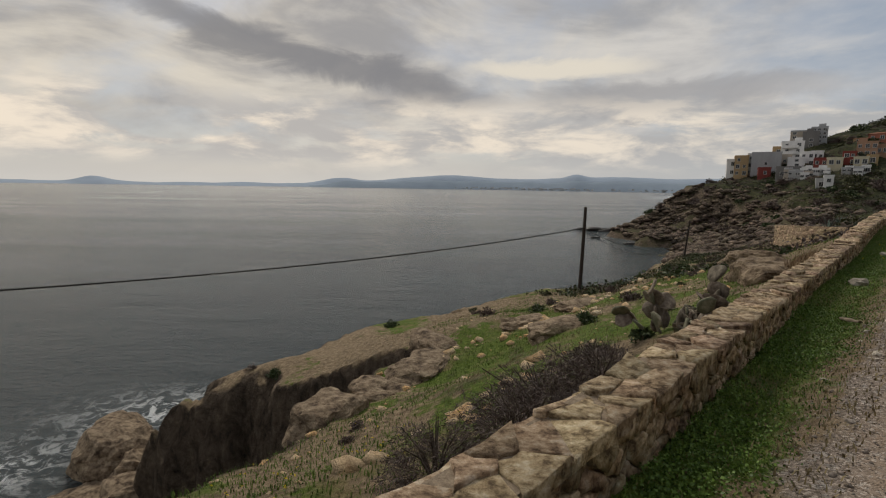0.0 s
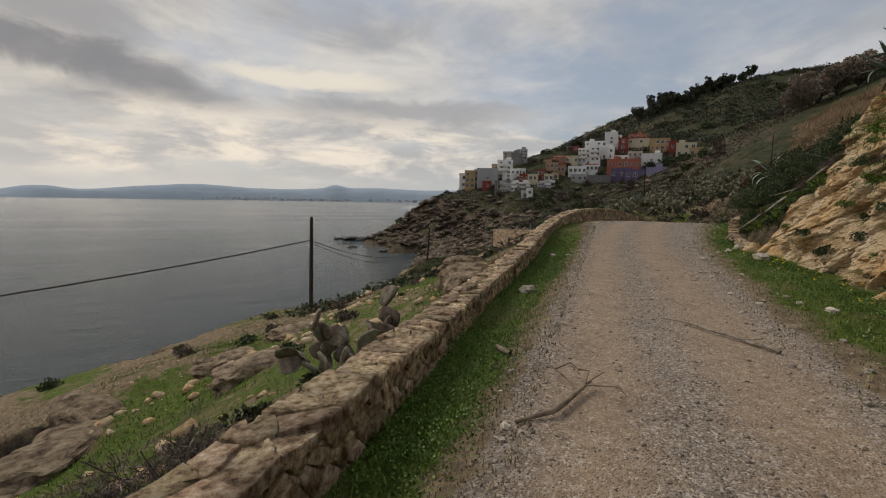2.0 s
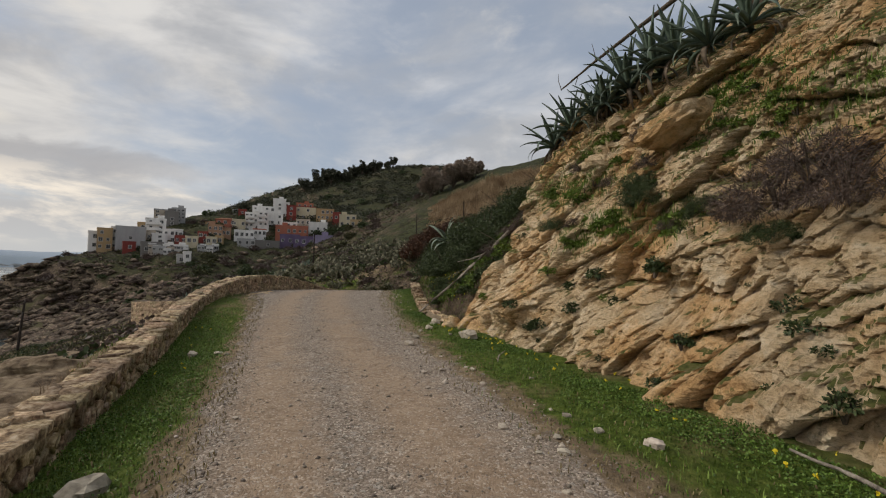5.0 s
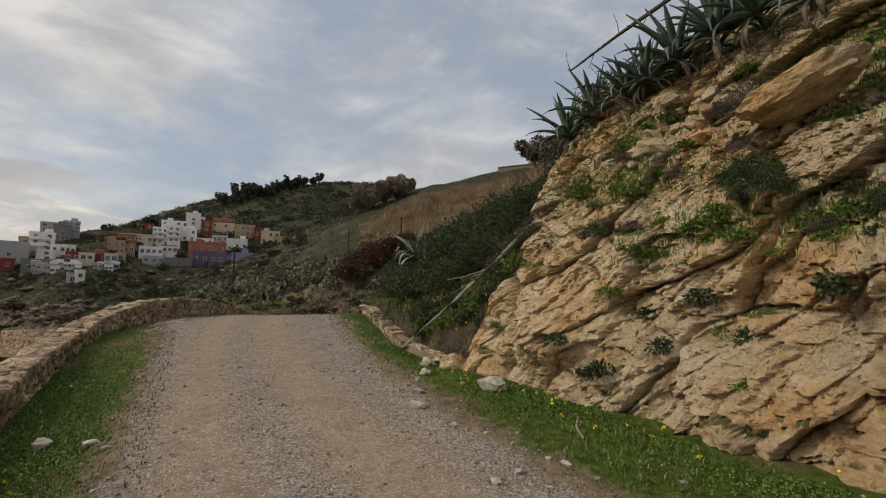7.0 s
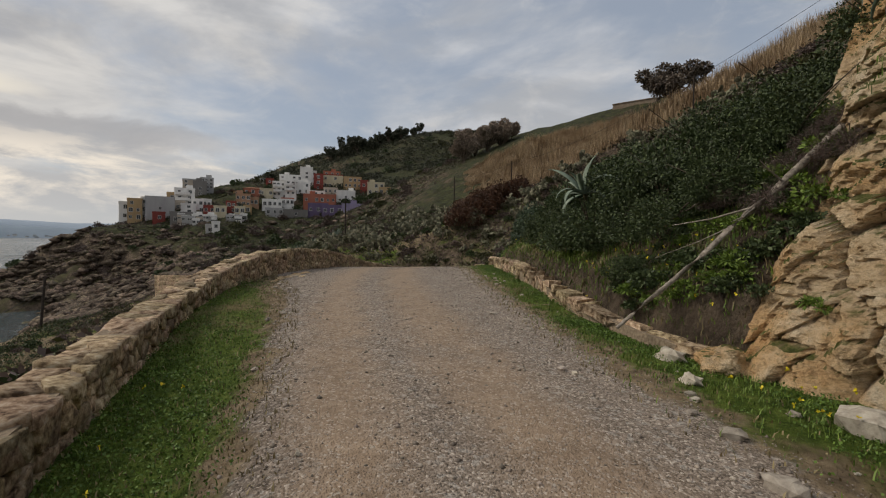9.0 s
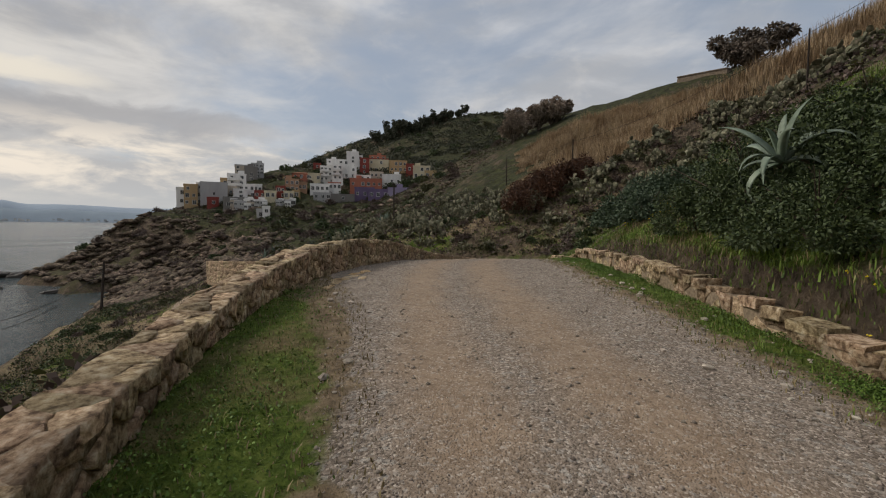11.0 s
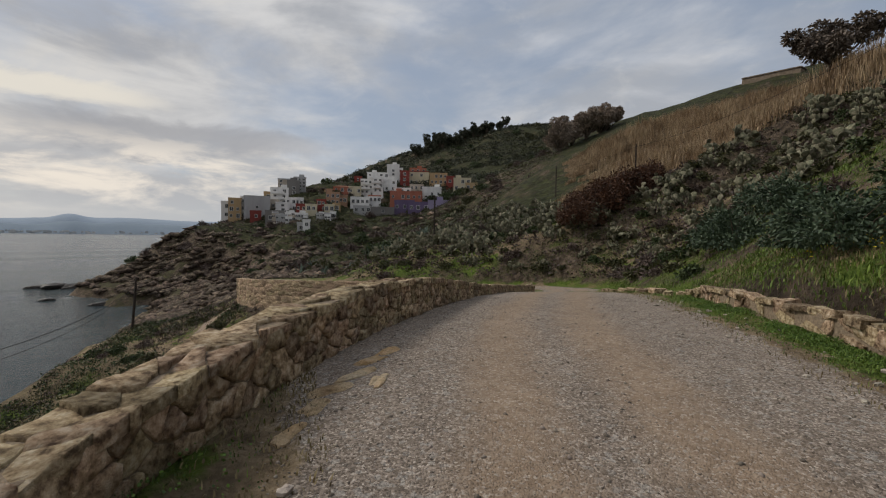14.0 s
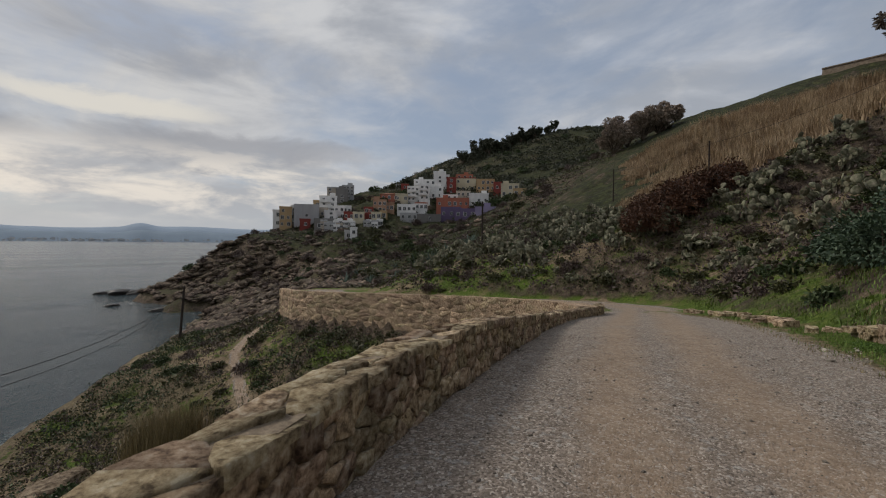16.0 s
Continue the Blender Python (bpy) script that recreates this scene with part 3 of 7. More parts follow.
def wall_frame(s, n_off, z):
    """A pose on the wall: x along it, y to the sea."""
    n = float(wall_n(s)) + n_off
    turn = math.atan2(float(wall_n(s + 0.3) - wall_n(s - 0.3)), 0.6)
    x, y = world_xy(s, n)
    return Matrix.Translation((x, y, z)) @ Matrix.Rotation(math.atan2(UY, UX) + turn, 4, "Z")


def build_sea_wall():
    s = np.arange(-30, 45.8, 0.25)
    profile = []
    inner, outer, top = wall_n(s) + 0.03, wall_n(s) + WALL_W - 0.03, wall_top(s) - 0.022
    for n, z in ((inner, None), (inner, top), (outer, top), (outer, None)):
        x, y = world_xy(s, n)
        g = height(x, y) - 0.35 if z is None else z
        profile.append(np.stack([x, y, g], -1))
    p = np.stack(profile, 1)
    me = mesh_grid("sea_wall", p[..., 0], p[..., 1], p[..., 2], m_mortar)
    me.polygons.foreach_set("use_smooth", np.zeros(len(me.polygons), bool))
    return tagged(new("sea_wall", me), "low dry rubble stone wall with flat cap stones along the track", "wall", kind="structure")


sea_wall = build_sea_wall()

# ---------------------------------------------------------------- village on the headland
def paint(name, colour, grime=0.25):
    n = shader(name, 0.85, 0.2)
    stain = n.noise(n.add("ShaderNodeMapping", {"Vector": n.place, "Scale": (1, 1, 0.25)}).outputs[0], 0.6, 7, 0.65)
    c = n.mix(grime, colour, n.ramp(stain, [(0.35, tuple(v * 0.4 for v in colour)), (0.6, colour)]))
    return n.wear(c, n.bump(n.noise(n.place, 8, 5), 0.2, 0.02))


PAINTS = {
    "white": paint("white_render", (0.74, 0.73, 0.71)), "grey": paint("grey_render", (0.40, 0.40, 0.40)),
    "cream": paint("cream_render", (0.56, 0.50, 0.36)), "ochre": paint("ochre_render", (0.44, 0.31, 0.17)),
    "red": paint("red_render", (0.23, 0.055, 0.045)), "salmon": paint("salmon_render", (0.40, 0.15, 0.10)),
    "purple": paint("purple_render", (0.15, 0.115, 0.20)), "lavender": paint("lavender_render", (0.30, 0.26, 0.38)),
    "orange": paint("orange_render", (0.40, 0.25, 0.165)), "beige": paint("beige_render", (0.46, 0.40, 0.33)),
    "concrete": paint("raw_concrete", (0.20, 0.19, 0.18)),
}
n_ = shader("window_glass", 0.15, 0.5)
m_pane = n_.wear(n_.mix(n_.noise(n_.place, 0.4), (0.02, 0.022, 0.026), (0.05, 0.055, 0.06)))
m_frame = paint("window_frame", (0.55, 0.54, 0.52), 0.1)
m_tile = rough_stuff("roof_tile", [(0.3, (0.15, 0.06, 0.035)), (0.7, (0.32, 0.14, 0.08))], 3, bump=0.4)


def box_bm(w, d, h, z0=0.0, bevel=0.0):
    bm = bmesh.new()
    bmesh.ops.create_cube(bm, size=1, matrix=Matrix.Translation((0, 0, z0 + h / 2)) @ Matrix.Diagonal((w, d, h, 1)))
    if bevel:
        bmesh.ops.bevel(bm, geom=bm.edges[:], offset=bevel, segments=1, affect="EDGES")
    return bm


def window_meshes():
    frame_bm = bmesh.new()
    for x, z, w, h in ((-0.5, 0, 0.1, 1.3), (0.5, 0, 0.1, 1.3), (0, 0.6, 1.0, 0.1), (0, -0.62, 1.16, 0.12), (0, 0, 0.06, 1.15)):
        bmesh.ops.create_cube(frame_bm, size=1, matrix=Matrix.Translation((x, 0, z)) @ Matrix.Diagonal((w, 0.16, h, 1)))
    pane_bm = bmesh.new()
    bmesh.ops.create_cube(pane_bm, size=1, matrix=Matrix.Diagonal((0.98, 0.08, 1.18, 1)))
    made = []
    for name, bm, m in (("window", frame_bm, m_frame), ("pane", pane_bm, m_pane)):
        me = bpy.data.meshes.new(name)
        bm.to_mesh(me)
        bm.free()
        me.materials.append(m)
        made.append(me)
    return made


WINDOW, PANE = window_meshes()


def house(x, y, z, w, h, colour, label, deep=8.0, turn=0.0, floors=None, columns=None, roof="flat", parapet=None, balcony=False):
    """A rendered block house whose front faces the track."""
    toward = math.atan2(19 - x, 17 - y)           # so that local -y looks at the track
    base = new("house")
    base.matrix_world = Matrix.Translation((x, y, z)) @ Matrix.Rotation(math.pi - toward + turn, 4, "Z")
    tagged(base, label, "house", "houses of the village")
    sink = 4.0
    body = box_bm(w, deep, h + sink, -sink)
    for v in body.verts:
        v.co.y += deep / 2
    part("wall", body, PAINTS[colour], base)
    if roof == "tile":
        bm = bmesh.new()
        o, r = 0.3, min(1.4, h * 0.3)
        pts = [(-w / 2 - o, -o, h), (w / 2 + o, -o, h), (w / 2 + o, deep + o, h), (-w / 2 - o, deep + o, h), (-w / 4, deep / 2, h + r), (w / 4, deep / 2, h + r)]
        v = [bm.verts.new(p) for p in pts]
        for f in ((0, 1, 5, 4), (2, 3, 4, 5), (1, 2, 5), (3, 0, 4), (3, 2, 1, 0)):
            bm.faces.new([v[k] for k in f])
        part("roof", bm, m_tile, base)
    else:
        bm = bmesh.new()
        rim = PAINTS[parapet or colour]
        for px, py, sx, sy in ((0, 0.1, w + 0.2, 0.25), (0, deep - 0.1, w + 0.2, 0.25), (-w / 2 + 0.02, deep / 2, 0.25, deep - 0.3), (w / 2 - 0.02, deep / 2, 0.25, deep - 0.3)):
            bmesh.ops.create_cube(bm, size=1, matrix=Matrix.Translation((px, py, h + 0.22)) @ Matrix.Diagonal((sx, sy, 0.5, 1)))
        part("parapet", bm, rim, base)
        tank = random.Random(int(x * 7 + y)).random()
        if tank > 0.45 and w > 5:
            bm = box_bm(2.2, 2.2, 1.9, h + 0.02)
            for v in bm.verts:
                v.co += Vector((w * (tank - 0.7), deep * 0.6, 0))
            part("roof_hut", bm, PAINTS[colour], base)
    floors = floors or max(1, int(h / 2.7))
    columns = columns or max(1, int(w / 2.6))
    rnd = random.Random(int(x * 13 + y * 3))
    for i in range(floors):
        for j in range(columns):
            if rnd.random() < 0.12:
                continue
            size = rnd.choice((0.85, 1.0, 1.15))
            m = Matrix.Translation(((j + 0.5) / columns * w - w / 2 + rnd.uniform(-0.2, 0.2), -0.03, (i + 0.55) * h / floors)) @ Matrix.Diagonal((size, 1, size * min(1.0, h / floors / 2.4), 1))
            frame_ob = place_piece("window", WINDOW, base, m)
            place_piece("pane", PANE, frame_ob, Matrix.Identity(4))
        if balcony and i:
            bm = bmesh.new()
            bmesh.ops.create_cube(bm, size=1, matrix=Matrix.Translation((-w * 0.1, -0.6, i * h / floors)) @ Matrix.Diagonal((w * 0.7, 1.2, 0.2, 1)))
            bmesh.ops.create_cube(bm, size=1, matrix=Matrix.Translation((-w * 0.1, -1.17, i * h / floors + 0.5)) @ Matrix.Diagonal((w * 0.7, 0.1, 0.9, 1)))
            part("balcony", bm, PAINTS[colour], base)
    return base


def build_village():
    house(104.9, 173.3, 7.0, 3.5, 5.9, "white", "narrow white rendered house at the headland's edge")
    house(106.2, 170.3, 6.9, 4.2, 7.1, "ochre", "tall ochre rendered house at the headland's edge", deep=7, columns=2, floors=3)
    house(109.5, 170.6, 7.0, 1.9, 7.8, "white", "narrow white house beside the large grey block", columns=1, floors=3)
    house(111.3, 164.9, 7.0, 8.6, 7.9, "grey", "large pale grey block with a blank side", columns=1, floors=1)
    house(106.1, 157.5, 6.3, 3.5, 3.0, "red", "small dark red house below the grey block")
    house(120.4, 168.5, 10.4, 3.7, 4.0, "beige", "beige house beside the grey block")
    house(126.5, 181.3, 15.1, 3.3, 3.3, "ochre", "ochre house behind the grey block")
    house(141.0, 190.8, 20.9, 5.8, 4.8, "beige", "tall beige apartment block on the village crest", parapet='grey', floors=3)
    house(140.3, 183.9, 16.7, 5.1, 7.8, "concrete", "tall unfinished grey block on the village crest", columns=1, floors=4)
    house(147.2, 188.8, 21.0, 5.2, 6.0, "grey", "pale grey tower block on the village crest", columns=3, floors=4)
    house(127.7, 175.6, 13.5, 6.8, 6.4, "white", "white apartment house with three floors", floors=3, balcony=True)
    house(119.5, 161.9, 10.0, 4.8, 3.1, "white", "white two-floor house in the upper lane", floors=2)
    house(124.2, 163.4, 10.3, 3.9, 4.9, "white", "tall white house in the upper lane", floors=2, columns=2)
    house(131.3, 168.2, 12.8, 3.5, 3.1, "white", "white house with a flat roof in the upper lane", columns=2)
    house(121.0, 153.4, 9.9, 3.3, 2.5, "red", "small dark red house in the lower lane", columns=2, floors=1)
    house(108.5, 150.0, 5.0, 6.3, 4.3, "concrete", "bare concrete house front above the slope", columns=2, floors=1)
    house(122.6, 149.7, 9.9, 4.0, 2.4, "cream", "pale yellow low house", columns=2, floors=1)
    house(127.8, 150.6, 10.4, 3.3, 4.0, "red", "dark red house in the lanes", columns=2, floors=2)
    house(136.1, 154.1, 13.2, 5.1, 4.7, "orange", "pale orange house with flat roof", floors=2, columns=3)
    house(141.6, 154.6, 13.7, 3.5, 3.5, "orange", "small orange house stepping up the lane", columns=2, floors=1)
    house(155.5, 170.3, 20.0, 7.9, 2.9, "salmon", "low house with a brown tiled roof", roof='tile', columns=3, floors=1)
    house(153.4, 176.2, 19.9, 5.0, 1.8, "ochre", "low ochre house behind a terrace", roof='tile', columns=2, floors=1)
    house(159.3, 166.8, 19.5, 5.4, 3.4, "cream", "cream house with a flat roof", columns=3, floors=1)
    house(174.1, 180.4, 24.8, 3.5, 4.9, "red", "dark red house on the upper lane", columns=1, floors=2)
    house(178.9, 189.7, 27.6, 3.1, 2.9, "grey", "small grey house on the upper lane", columns=1, floors=1)
    house(127.4, 145.8, 10.0, 3.5, 2.4, "cream", "small cream house in the lower lane", columns=2, floors=1)
    house(130.6, 145.6, 10.3, 2.7, 2.7, "ochre", "small ochre house in the lower lane", columns=1, floors=1)
    house(165.0, 165.5, 20.2, 5.1, 6.4, "white", "white house with balconies on two floors", floors=3, balcony=True, columns=3)
    house(175.8, 168.8, 24.1, 10.1, 6.9, "white", "large white house with balconies on three floors", floors=3, balcony=True, columns=4)
    house(166.4, 159.9, 20.6, 4.8, 6.5, "white", "white house with dark verandas", floors=3, balcony=True, columns=2)
    house(193.9, 175.9, 30.1, 6.2, 7.6, "white", "white tower house above the others", columns=1, floors=4)
    house(175.3, 160.7, 22.0, 5.9, 5.4, "white", "white house with a roof terrace", floors=2)
    house(197.9, 174.3, 31.4, 2.3, 4.9, "white", "narrow white house beside the tower", columns=1, floors=2)
    house(185.7, 161.0, 24.8, 4.4, 7.7, "red", "dark red rendered house between white ones", columns=1, floors=3)
    house(193.1, 158.4, 26.4, 9.6, 6.5, "cream", "cream house with a dark red roof edge", parapet='red', floors=2, columns=4)
    house(202.0, 166.4, 34.1, 8.5, 2.1, "salmon", "salmon roof floor behind the cream house", columns=3, floors=1)
    house(190.9, 145.0, 25.8, 8.3, 5.1, "ochre", "yellow rendered house with flat roof", columns=4, floors=2)
    house(187.5, 135.9, 24.3, 3.5, 4.2, "red", "small dark red house beside the yellow one", columns=1, floors=1)
    house(178.9, 123.7, 20.8, 7.3, 5.2, "cream", "yellow house at the village end", columns=3, floors=2)
    house(170.9, 114.0, 19.6, 4.7, 3.0, "ochre", "low yellow house at the village end", columns=2, floors=1)
    house(164.9, 142.3, 15.9, 13.3, 4.2, "salmon", "wide salmon red house with flat roof", columns=6, floors=1)
    house(171.4, 150.0, 20.6, 7.5, 1.9, "white", "low white house above the salmon one", columns=3, floors=1)
    house(178.5, 147.8, 22.1, 6.1, 2.5, "beige", "beige house above the salmon one", columns=3, floors=1)
    house(173.2, 135.2, 16.9, 8.0, 5.4, "white", "white cube house with three windows", columns=3, floors=1)
    house(147.8, 128.4, 10.4, 7.3, 4.3, "purple", "purple painted house with dark openings", columns=3, floors=1, balcony=True)
    house(149.6, 123.1, 10.5, 7.8, 3.5, "purple", "long purple painted house", columns=3, floors=1)
    house(147.8, 112.3, 11.0, 8.1, 3.1, "lavender", "low lavender painted wall and shed", columns=2, floors=1)
    house(145.0, 148.7, 13.5, 7.3, 3.0, "white", "long white house below the balconies", columns=4, floors=1)
    house(151.9, 147.6, 14.8, 5.0, 2.8, "white", "white house with a salmon roof edge", columns=3, floors=1, parapet='salmon')
    house(138.8, 140.9, 10.2, 6.6, 2.3, "grey", "grey house above the gardens", columns=3, floors=1)
    house(141.0, 132.9, 9.4, 8.5, 2.5, "concrete", "low bare concrete retaining house front", columns=1, floors=1)
    house(104.2, 128.5, 1.4, 2.1, 4.6, "white", "small white hut on the slope", columns=1, floors=2)
    house(104.1, 131.1, 2.5, 2.0, 2.7, "grey", "small grey hut on the slope", columns=1, floors=1)
    house(111.8, 149.3, 8.2, 1.5, 1.2, "grey", "small pale house in the crowded lower lanes", columns=2, floors=1, deep=4.0)
    house(115.3, 143.7, 7.2, 1.8, 1.5, "white", "small pale house in the crowded lower lanes", columns=2, floors=1, deep=4.0)
    house(112.2, 148.2, 7.4, 1.4, 1.8, "white", "small pale house in the crowded lower lanes", columns=2, floors=1, deep=4.0)
    house(120.7, 141.8, 7.7, 1.7, 1.6, "white", "small pale house in the crowded lower lanes", columns=2, floors=1, deep=4.0)
    house(108.2, 149.3, 7.4, 1.8, 1.2, "grey", "small pale house in the crowded lower lanes", columns=2, floors=1, deep=4.0)
    house(108.6, 143.1, 5.6, 2.0, 1.6, "white", "small pale house in the crowded lower lanes", columns=2, floors=1, deep=4.0)
    house(121.5, 139.4, 7.5, 2.1, 1.5, "grey", "small pale house in the crowded lower lanes", columns=2, floors=1, deep=4.0)
    house(113.5, 145.2, 7.4, 1.6, 1.3, "white", "small pale house in the crowded lower lanes", columns=2, floors=1, deep=4.0)
    house(108.5, 150.0, 7.3, 2.0, 1.6, "white", "small pale house in the crowded lower lanes", columns=2, floors=1, deep=4.0)
    house(108.8, 147.7, 6.8, 1.7, 1.5, "grey", "small pale house in the crowded lower lanes", columns=2, floors=1, deep=4.0)
    house(111.2, 147.1, 7.2, 1.8, 1.5, "white", "small pale house in the crowded lower lanes", columns=2, floors=1, deep=4.0)
    house(110.0, 151.1, 7.9, 1.8, 1.6, "white", "small pale house in the crowded lower lanes", columns=2, floors=1, deep=4.0)
    house(107.6, 147.2, 6.7, 1.4, 1.3, "white", "small pale house in the crowded lower lanes", columns=2, floors=1, deep=4.0)
    house(120.1, 138.0, 7.2, 2.1, 1.1, "white", "small pale house in the crowded lower lanes", columns=2, floors=1, deep=4.0)
    house(112.9, 147.7, 7.5, 2.0, 1.7, "white", "small pale house in the crowded lower lanes", columns=2, floors=1, deep=4.0)
    house(112.2, 147.9, 7.7, 1.5, 1.4, "white", "small pale house in the crowded lower lanes", columns=2, floors=1, deep=4.0)
    house(113.8, 148.6, 7.9, 1.4, 1.7, "white", "small pale house in the crowded lower lanes", columns=2, floors=1, deep=4.0)
    house(123.4, 139.0, 7.5, 1.6, 1.8, "white", "small pale house in the crowded lower lanes", columns=2, floors=1, deep=4.0)
    house(109.3, 151.6, 8.2, 1.7, 1.2, "white", "small pale house in the crowded lower lanes", columns=2, floors=1, deep=4.0)
    house(113.4, 141.0, 6.0, 1.4, 1.7, "white", "small pale house in the crowded lower lanes", columns=2, floors=1, deep=4.0)
    house(119.1, 141.0, 7.6, 2.0, 1.3, "grey", "small pale house in the crowded lower lanes", columns=2, floors=1, deep=4.0)
    house(115.0, 144.7, 7.4, 1.8, 1.4, "white", "small pale house in the crowded lower lanes", columns=2, floors=1, deep=4.0)
    house(116.3, 146.4, 8.3, 1.5, 1.3, "white", "small pale house in the crowded lower lanes", columns=2, floors=1, deep=4.0)
    house(113.7, 145.4, 7.4, 1.8, 1.3, "white", "small pale house in the crowded lower lanes", columns=2, floors=1, deep=4.0)
    house(123.6, 139.4, 7.8, 2.0, 1.7, "white", "small pale house in the crowded lower lanes", columns=2, floors=1, deep=4.0)
    house(116.0, 145.8, 7.6, 1.8, 1.8, "white", "small pale house in the crowded lower lanes", columns=2, floors=1, deep=4.0)
    house(110.4, 143.9, 6.1, 1.9, 1.6, "beige", "small pale house in the crowded lower lanes", columns=2, floors=1, deep=4.0)
    house(108.7, 145.6, 6.5, 1.8, 1.4, "grey", "small pale house in the crowded lower lanes", columns=2, floors=1, deep=4.0)
    house(107.2, 148.2, 7.1, 2.0, 1.1, "beige", "small pale house in the crowded lower lanes", columns=2, floors=1, deep=4.0)
    house(107.5, 146.9, 6.7, 1.6, 1.2, "grey", "small pale house in the crowded lower lanes", columns=2, floors=1, deep=4.0)


build_village()

# a walled fort on the ridge
bm = bmesh.new()
ring = [(0, 0, 0), (13, -5, 0), (13, 7, 0), (2, 10, 0)]
low = [bm.verts.new(p) for p in ring]
top = [bm.verts.new((p[0] * 0.97 + 0.4, p[1] * 0.97, 2.6)) for p in ring]
for k in range(4):
    bm.faces.new((low[k], low[(k + 1) % 4], top[(k + 1) % 4], top[k]))
bm.faces.new(top)
m_fort = rough_stuff("fort_stone", [(0.3, (0.13, 0.10, 0.075)), (0.7, (0.27, 0.215, 0.16))], 2.5, bump=0.5)
fort = part("fort", bm, m_fort)
fort.location = (131.5, 13.5, 33.3)
tagged(fort, "old brown stone fort wall on the ridge", "fort")
bm = bmesh.new()
for k in range(4):
    a, b = Vector(ring[k]) * 0.97 + Vector((0.4, 0, 2.7)), Vector(ring[(k + 1) % 4]) * 0.97 + Vector((0.4, 0, 2.7))
    mid, e = (a + b) / 2, b - a
    bmesh.ops.create_cube(bm, size=1, matrix=Matrix.Translation(mid) @ Matrix.Rotation(math.atan2(e.y, e.x), 4, "Z") @ Matrix.Diagonal((e.length, 0.35, 0.2, 1)))
part("coping", bm, m_fort, fort)

# ---------------------------------------------------------------- rock face beside the track


def layers(a, b, tilt, thick, seed, warp=0.35):
    """Rounded beds of rock that dip across the face: 0 in the joints, 1 on the bellies; and a value for each bed."""
    c = (b * math.cos(tilt) + a * math.sin(tilt)) / thick + warp * ripple(a, b, thick * 5, 4, seed)
    f = c - np.floor(c)
    pick = _grid[(np.floor(c).astype(int) * 17 + int(seed * 31)) % 256, int(seed * 7) % 256]
    return np.sqrt(np.clip(1 - (2 * f - 1) ** 2, 0, 1)), pick


def blocks(a, b, size, seed):
    """Broken blocks: for each point a value and a slant of its own block, and how far the joint is."""
    u, v = np.asarray(a) / size + 50.3 + seed, np.asarray(b) / size + 70.9 + seed
    i, j = np.floor(u).astype(int), np.floor(v).astype(int)
    first, second = np.full(u.shape, 9.0), np.full(u.shape, 9.0)
    value, slant_u, slant_v = np.zeros(u.shape), np.zeros(u.shape), np.zeros(u.shape)
    k = int(seed * 13)
    for di in (-1, 0, 1):
        for dj in (-1, 0, 1):
            p, q = (i + di) % 256, (j + dj) % 256
            cu, cv = i + di + _grid[p, (q + k) % 256], j + dj + _grid[(p + 31 + k) % 256, q]
            d = np.hypot(u - cu, v - cv)
            nearer = d < first
            second = np.where(nearer, first, np.minimum(second, d))
            value = np.where(nearer, _grid[(p + 77) % 256, (q + 5 + k) % 256], value)
            slant_u = np.where(nearer, (u - cu) * (_grid[(p + 9) % 256, (q + 50) % 256] - 0.5), slant_u)
            slant_v = np.where(nearer, (v - cv) * (_grid[(p + 90) % 256, (q + 20) % 256] - 0.5), slant_v)
            first = np.where(nearer, d, first)
    return value, slant_u + slant_v, second - first


def face_grid(a, b):
    """Points of the rock face at station a and height b above the track."""
    lean = 1.9
    n0 = hill_foot(a) - 0.12 - np.clip(b, 0, None) / lean
    dip = radians(38)
    la, lb = a * math.cos(dip) - b * math.sin(dip), a * math.sin(dip) + b * math.cos(dip)
    la, lb = la + 0.18 * ripple(a, b, 0.9, 3, 2.2), lb + 0.18 * ripple(a, b, 0.9, 3, 3.2)
    big, tilt1, joint1 = blocks(la * 0.72, lb * 1.05, 0.95, 1.3)
    mid, tilt2, joint2 = blocks(la * 0.7, lb * 1.3, 0.42, 2.7)
    small, tilt3, joint3 = blocks(la * 0.8, lb * 1.5, 0.15, 4.1)
    bulge = 0.46 * (big - 0.5) + 0.34 * tilt1 - 0.13 * (1 - step(0.0, 0.10, joint1))
    bulge = bulge + 0.20 * (mid - 0.5) + 0.24 * tilt2 - 0.08 * (1 - step(0.0, 0.10, joint2))
    bulge = bulge + 0.075 * (small - 0.5) + 0.10 * tilt3 - 0.025 * (1 - step(0.0, 0.10, joint3))
    bulge = bulge + 0.22 * ripple(a, b, 3.2, 3, 5.5) + 0.08 * ripple(a, b, 0.5, 4, 6.5) + 0.05 * ripple(a, b, 0.14, 3, 8.5)
    # an overhung hollow low in the face, and a jutting nose at its far end
    hollow = np.exp(-(((a - 13.1) / 0.85) ** 2) - (((b - 1.15) / 0.42) ** 2))
    bulge = bulge - 0.45 * hollow + 0.30 * np.exp(-(((a - 13.0) / 1.3) ** 2) - (((b - 1.95) / 0.3) ** 2))
    bulge = bulge + 0.65 * np.exp(-(((a - 16.7) / 0.7) ** 2) - (((b - 0.9) / 0.45) ** 2)) + 0.35 * np.exp(-(((a - 12.0) / 1.2) ** 2) - (((b - 0.5) / 0.5) ** 2))
    edge = 1 - step(18.2, 19.5, a)
    sink = step(5.4, 6.8, b)
    out = bulge * (0.35 + 0.65 * edge) - 1.5 * sink - 1.4 * (1 - edge)
    x, y = world_xy(a, n0 + out * 0.86)
    return x, y, road_z(a) - 0.08 + b - out * 0.2


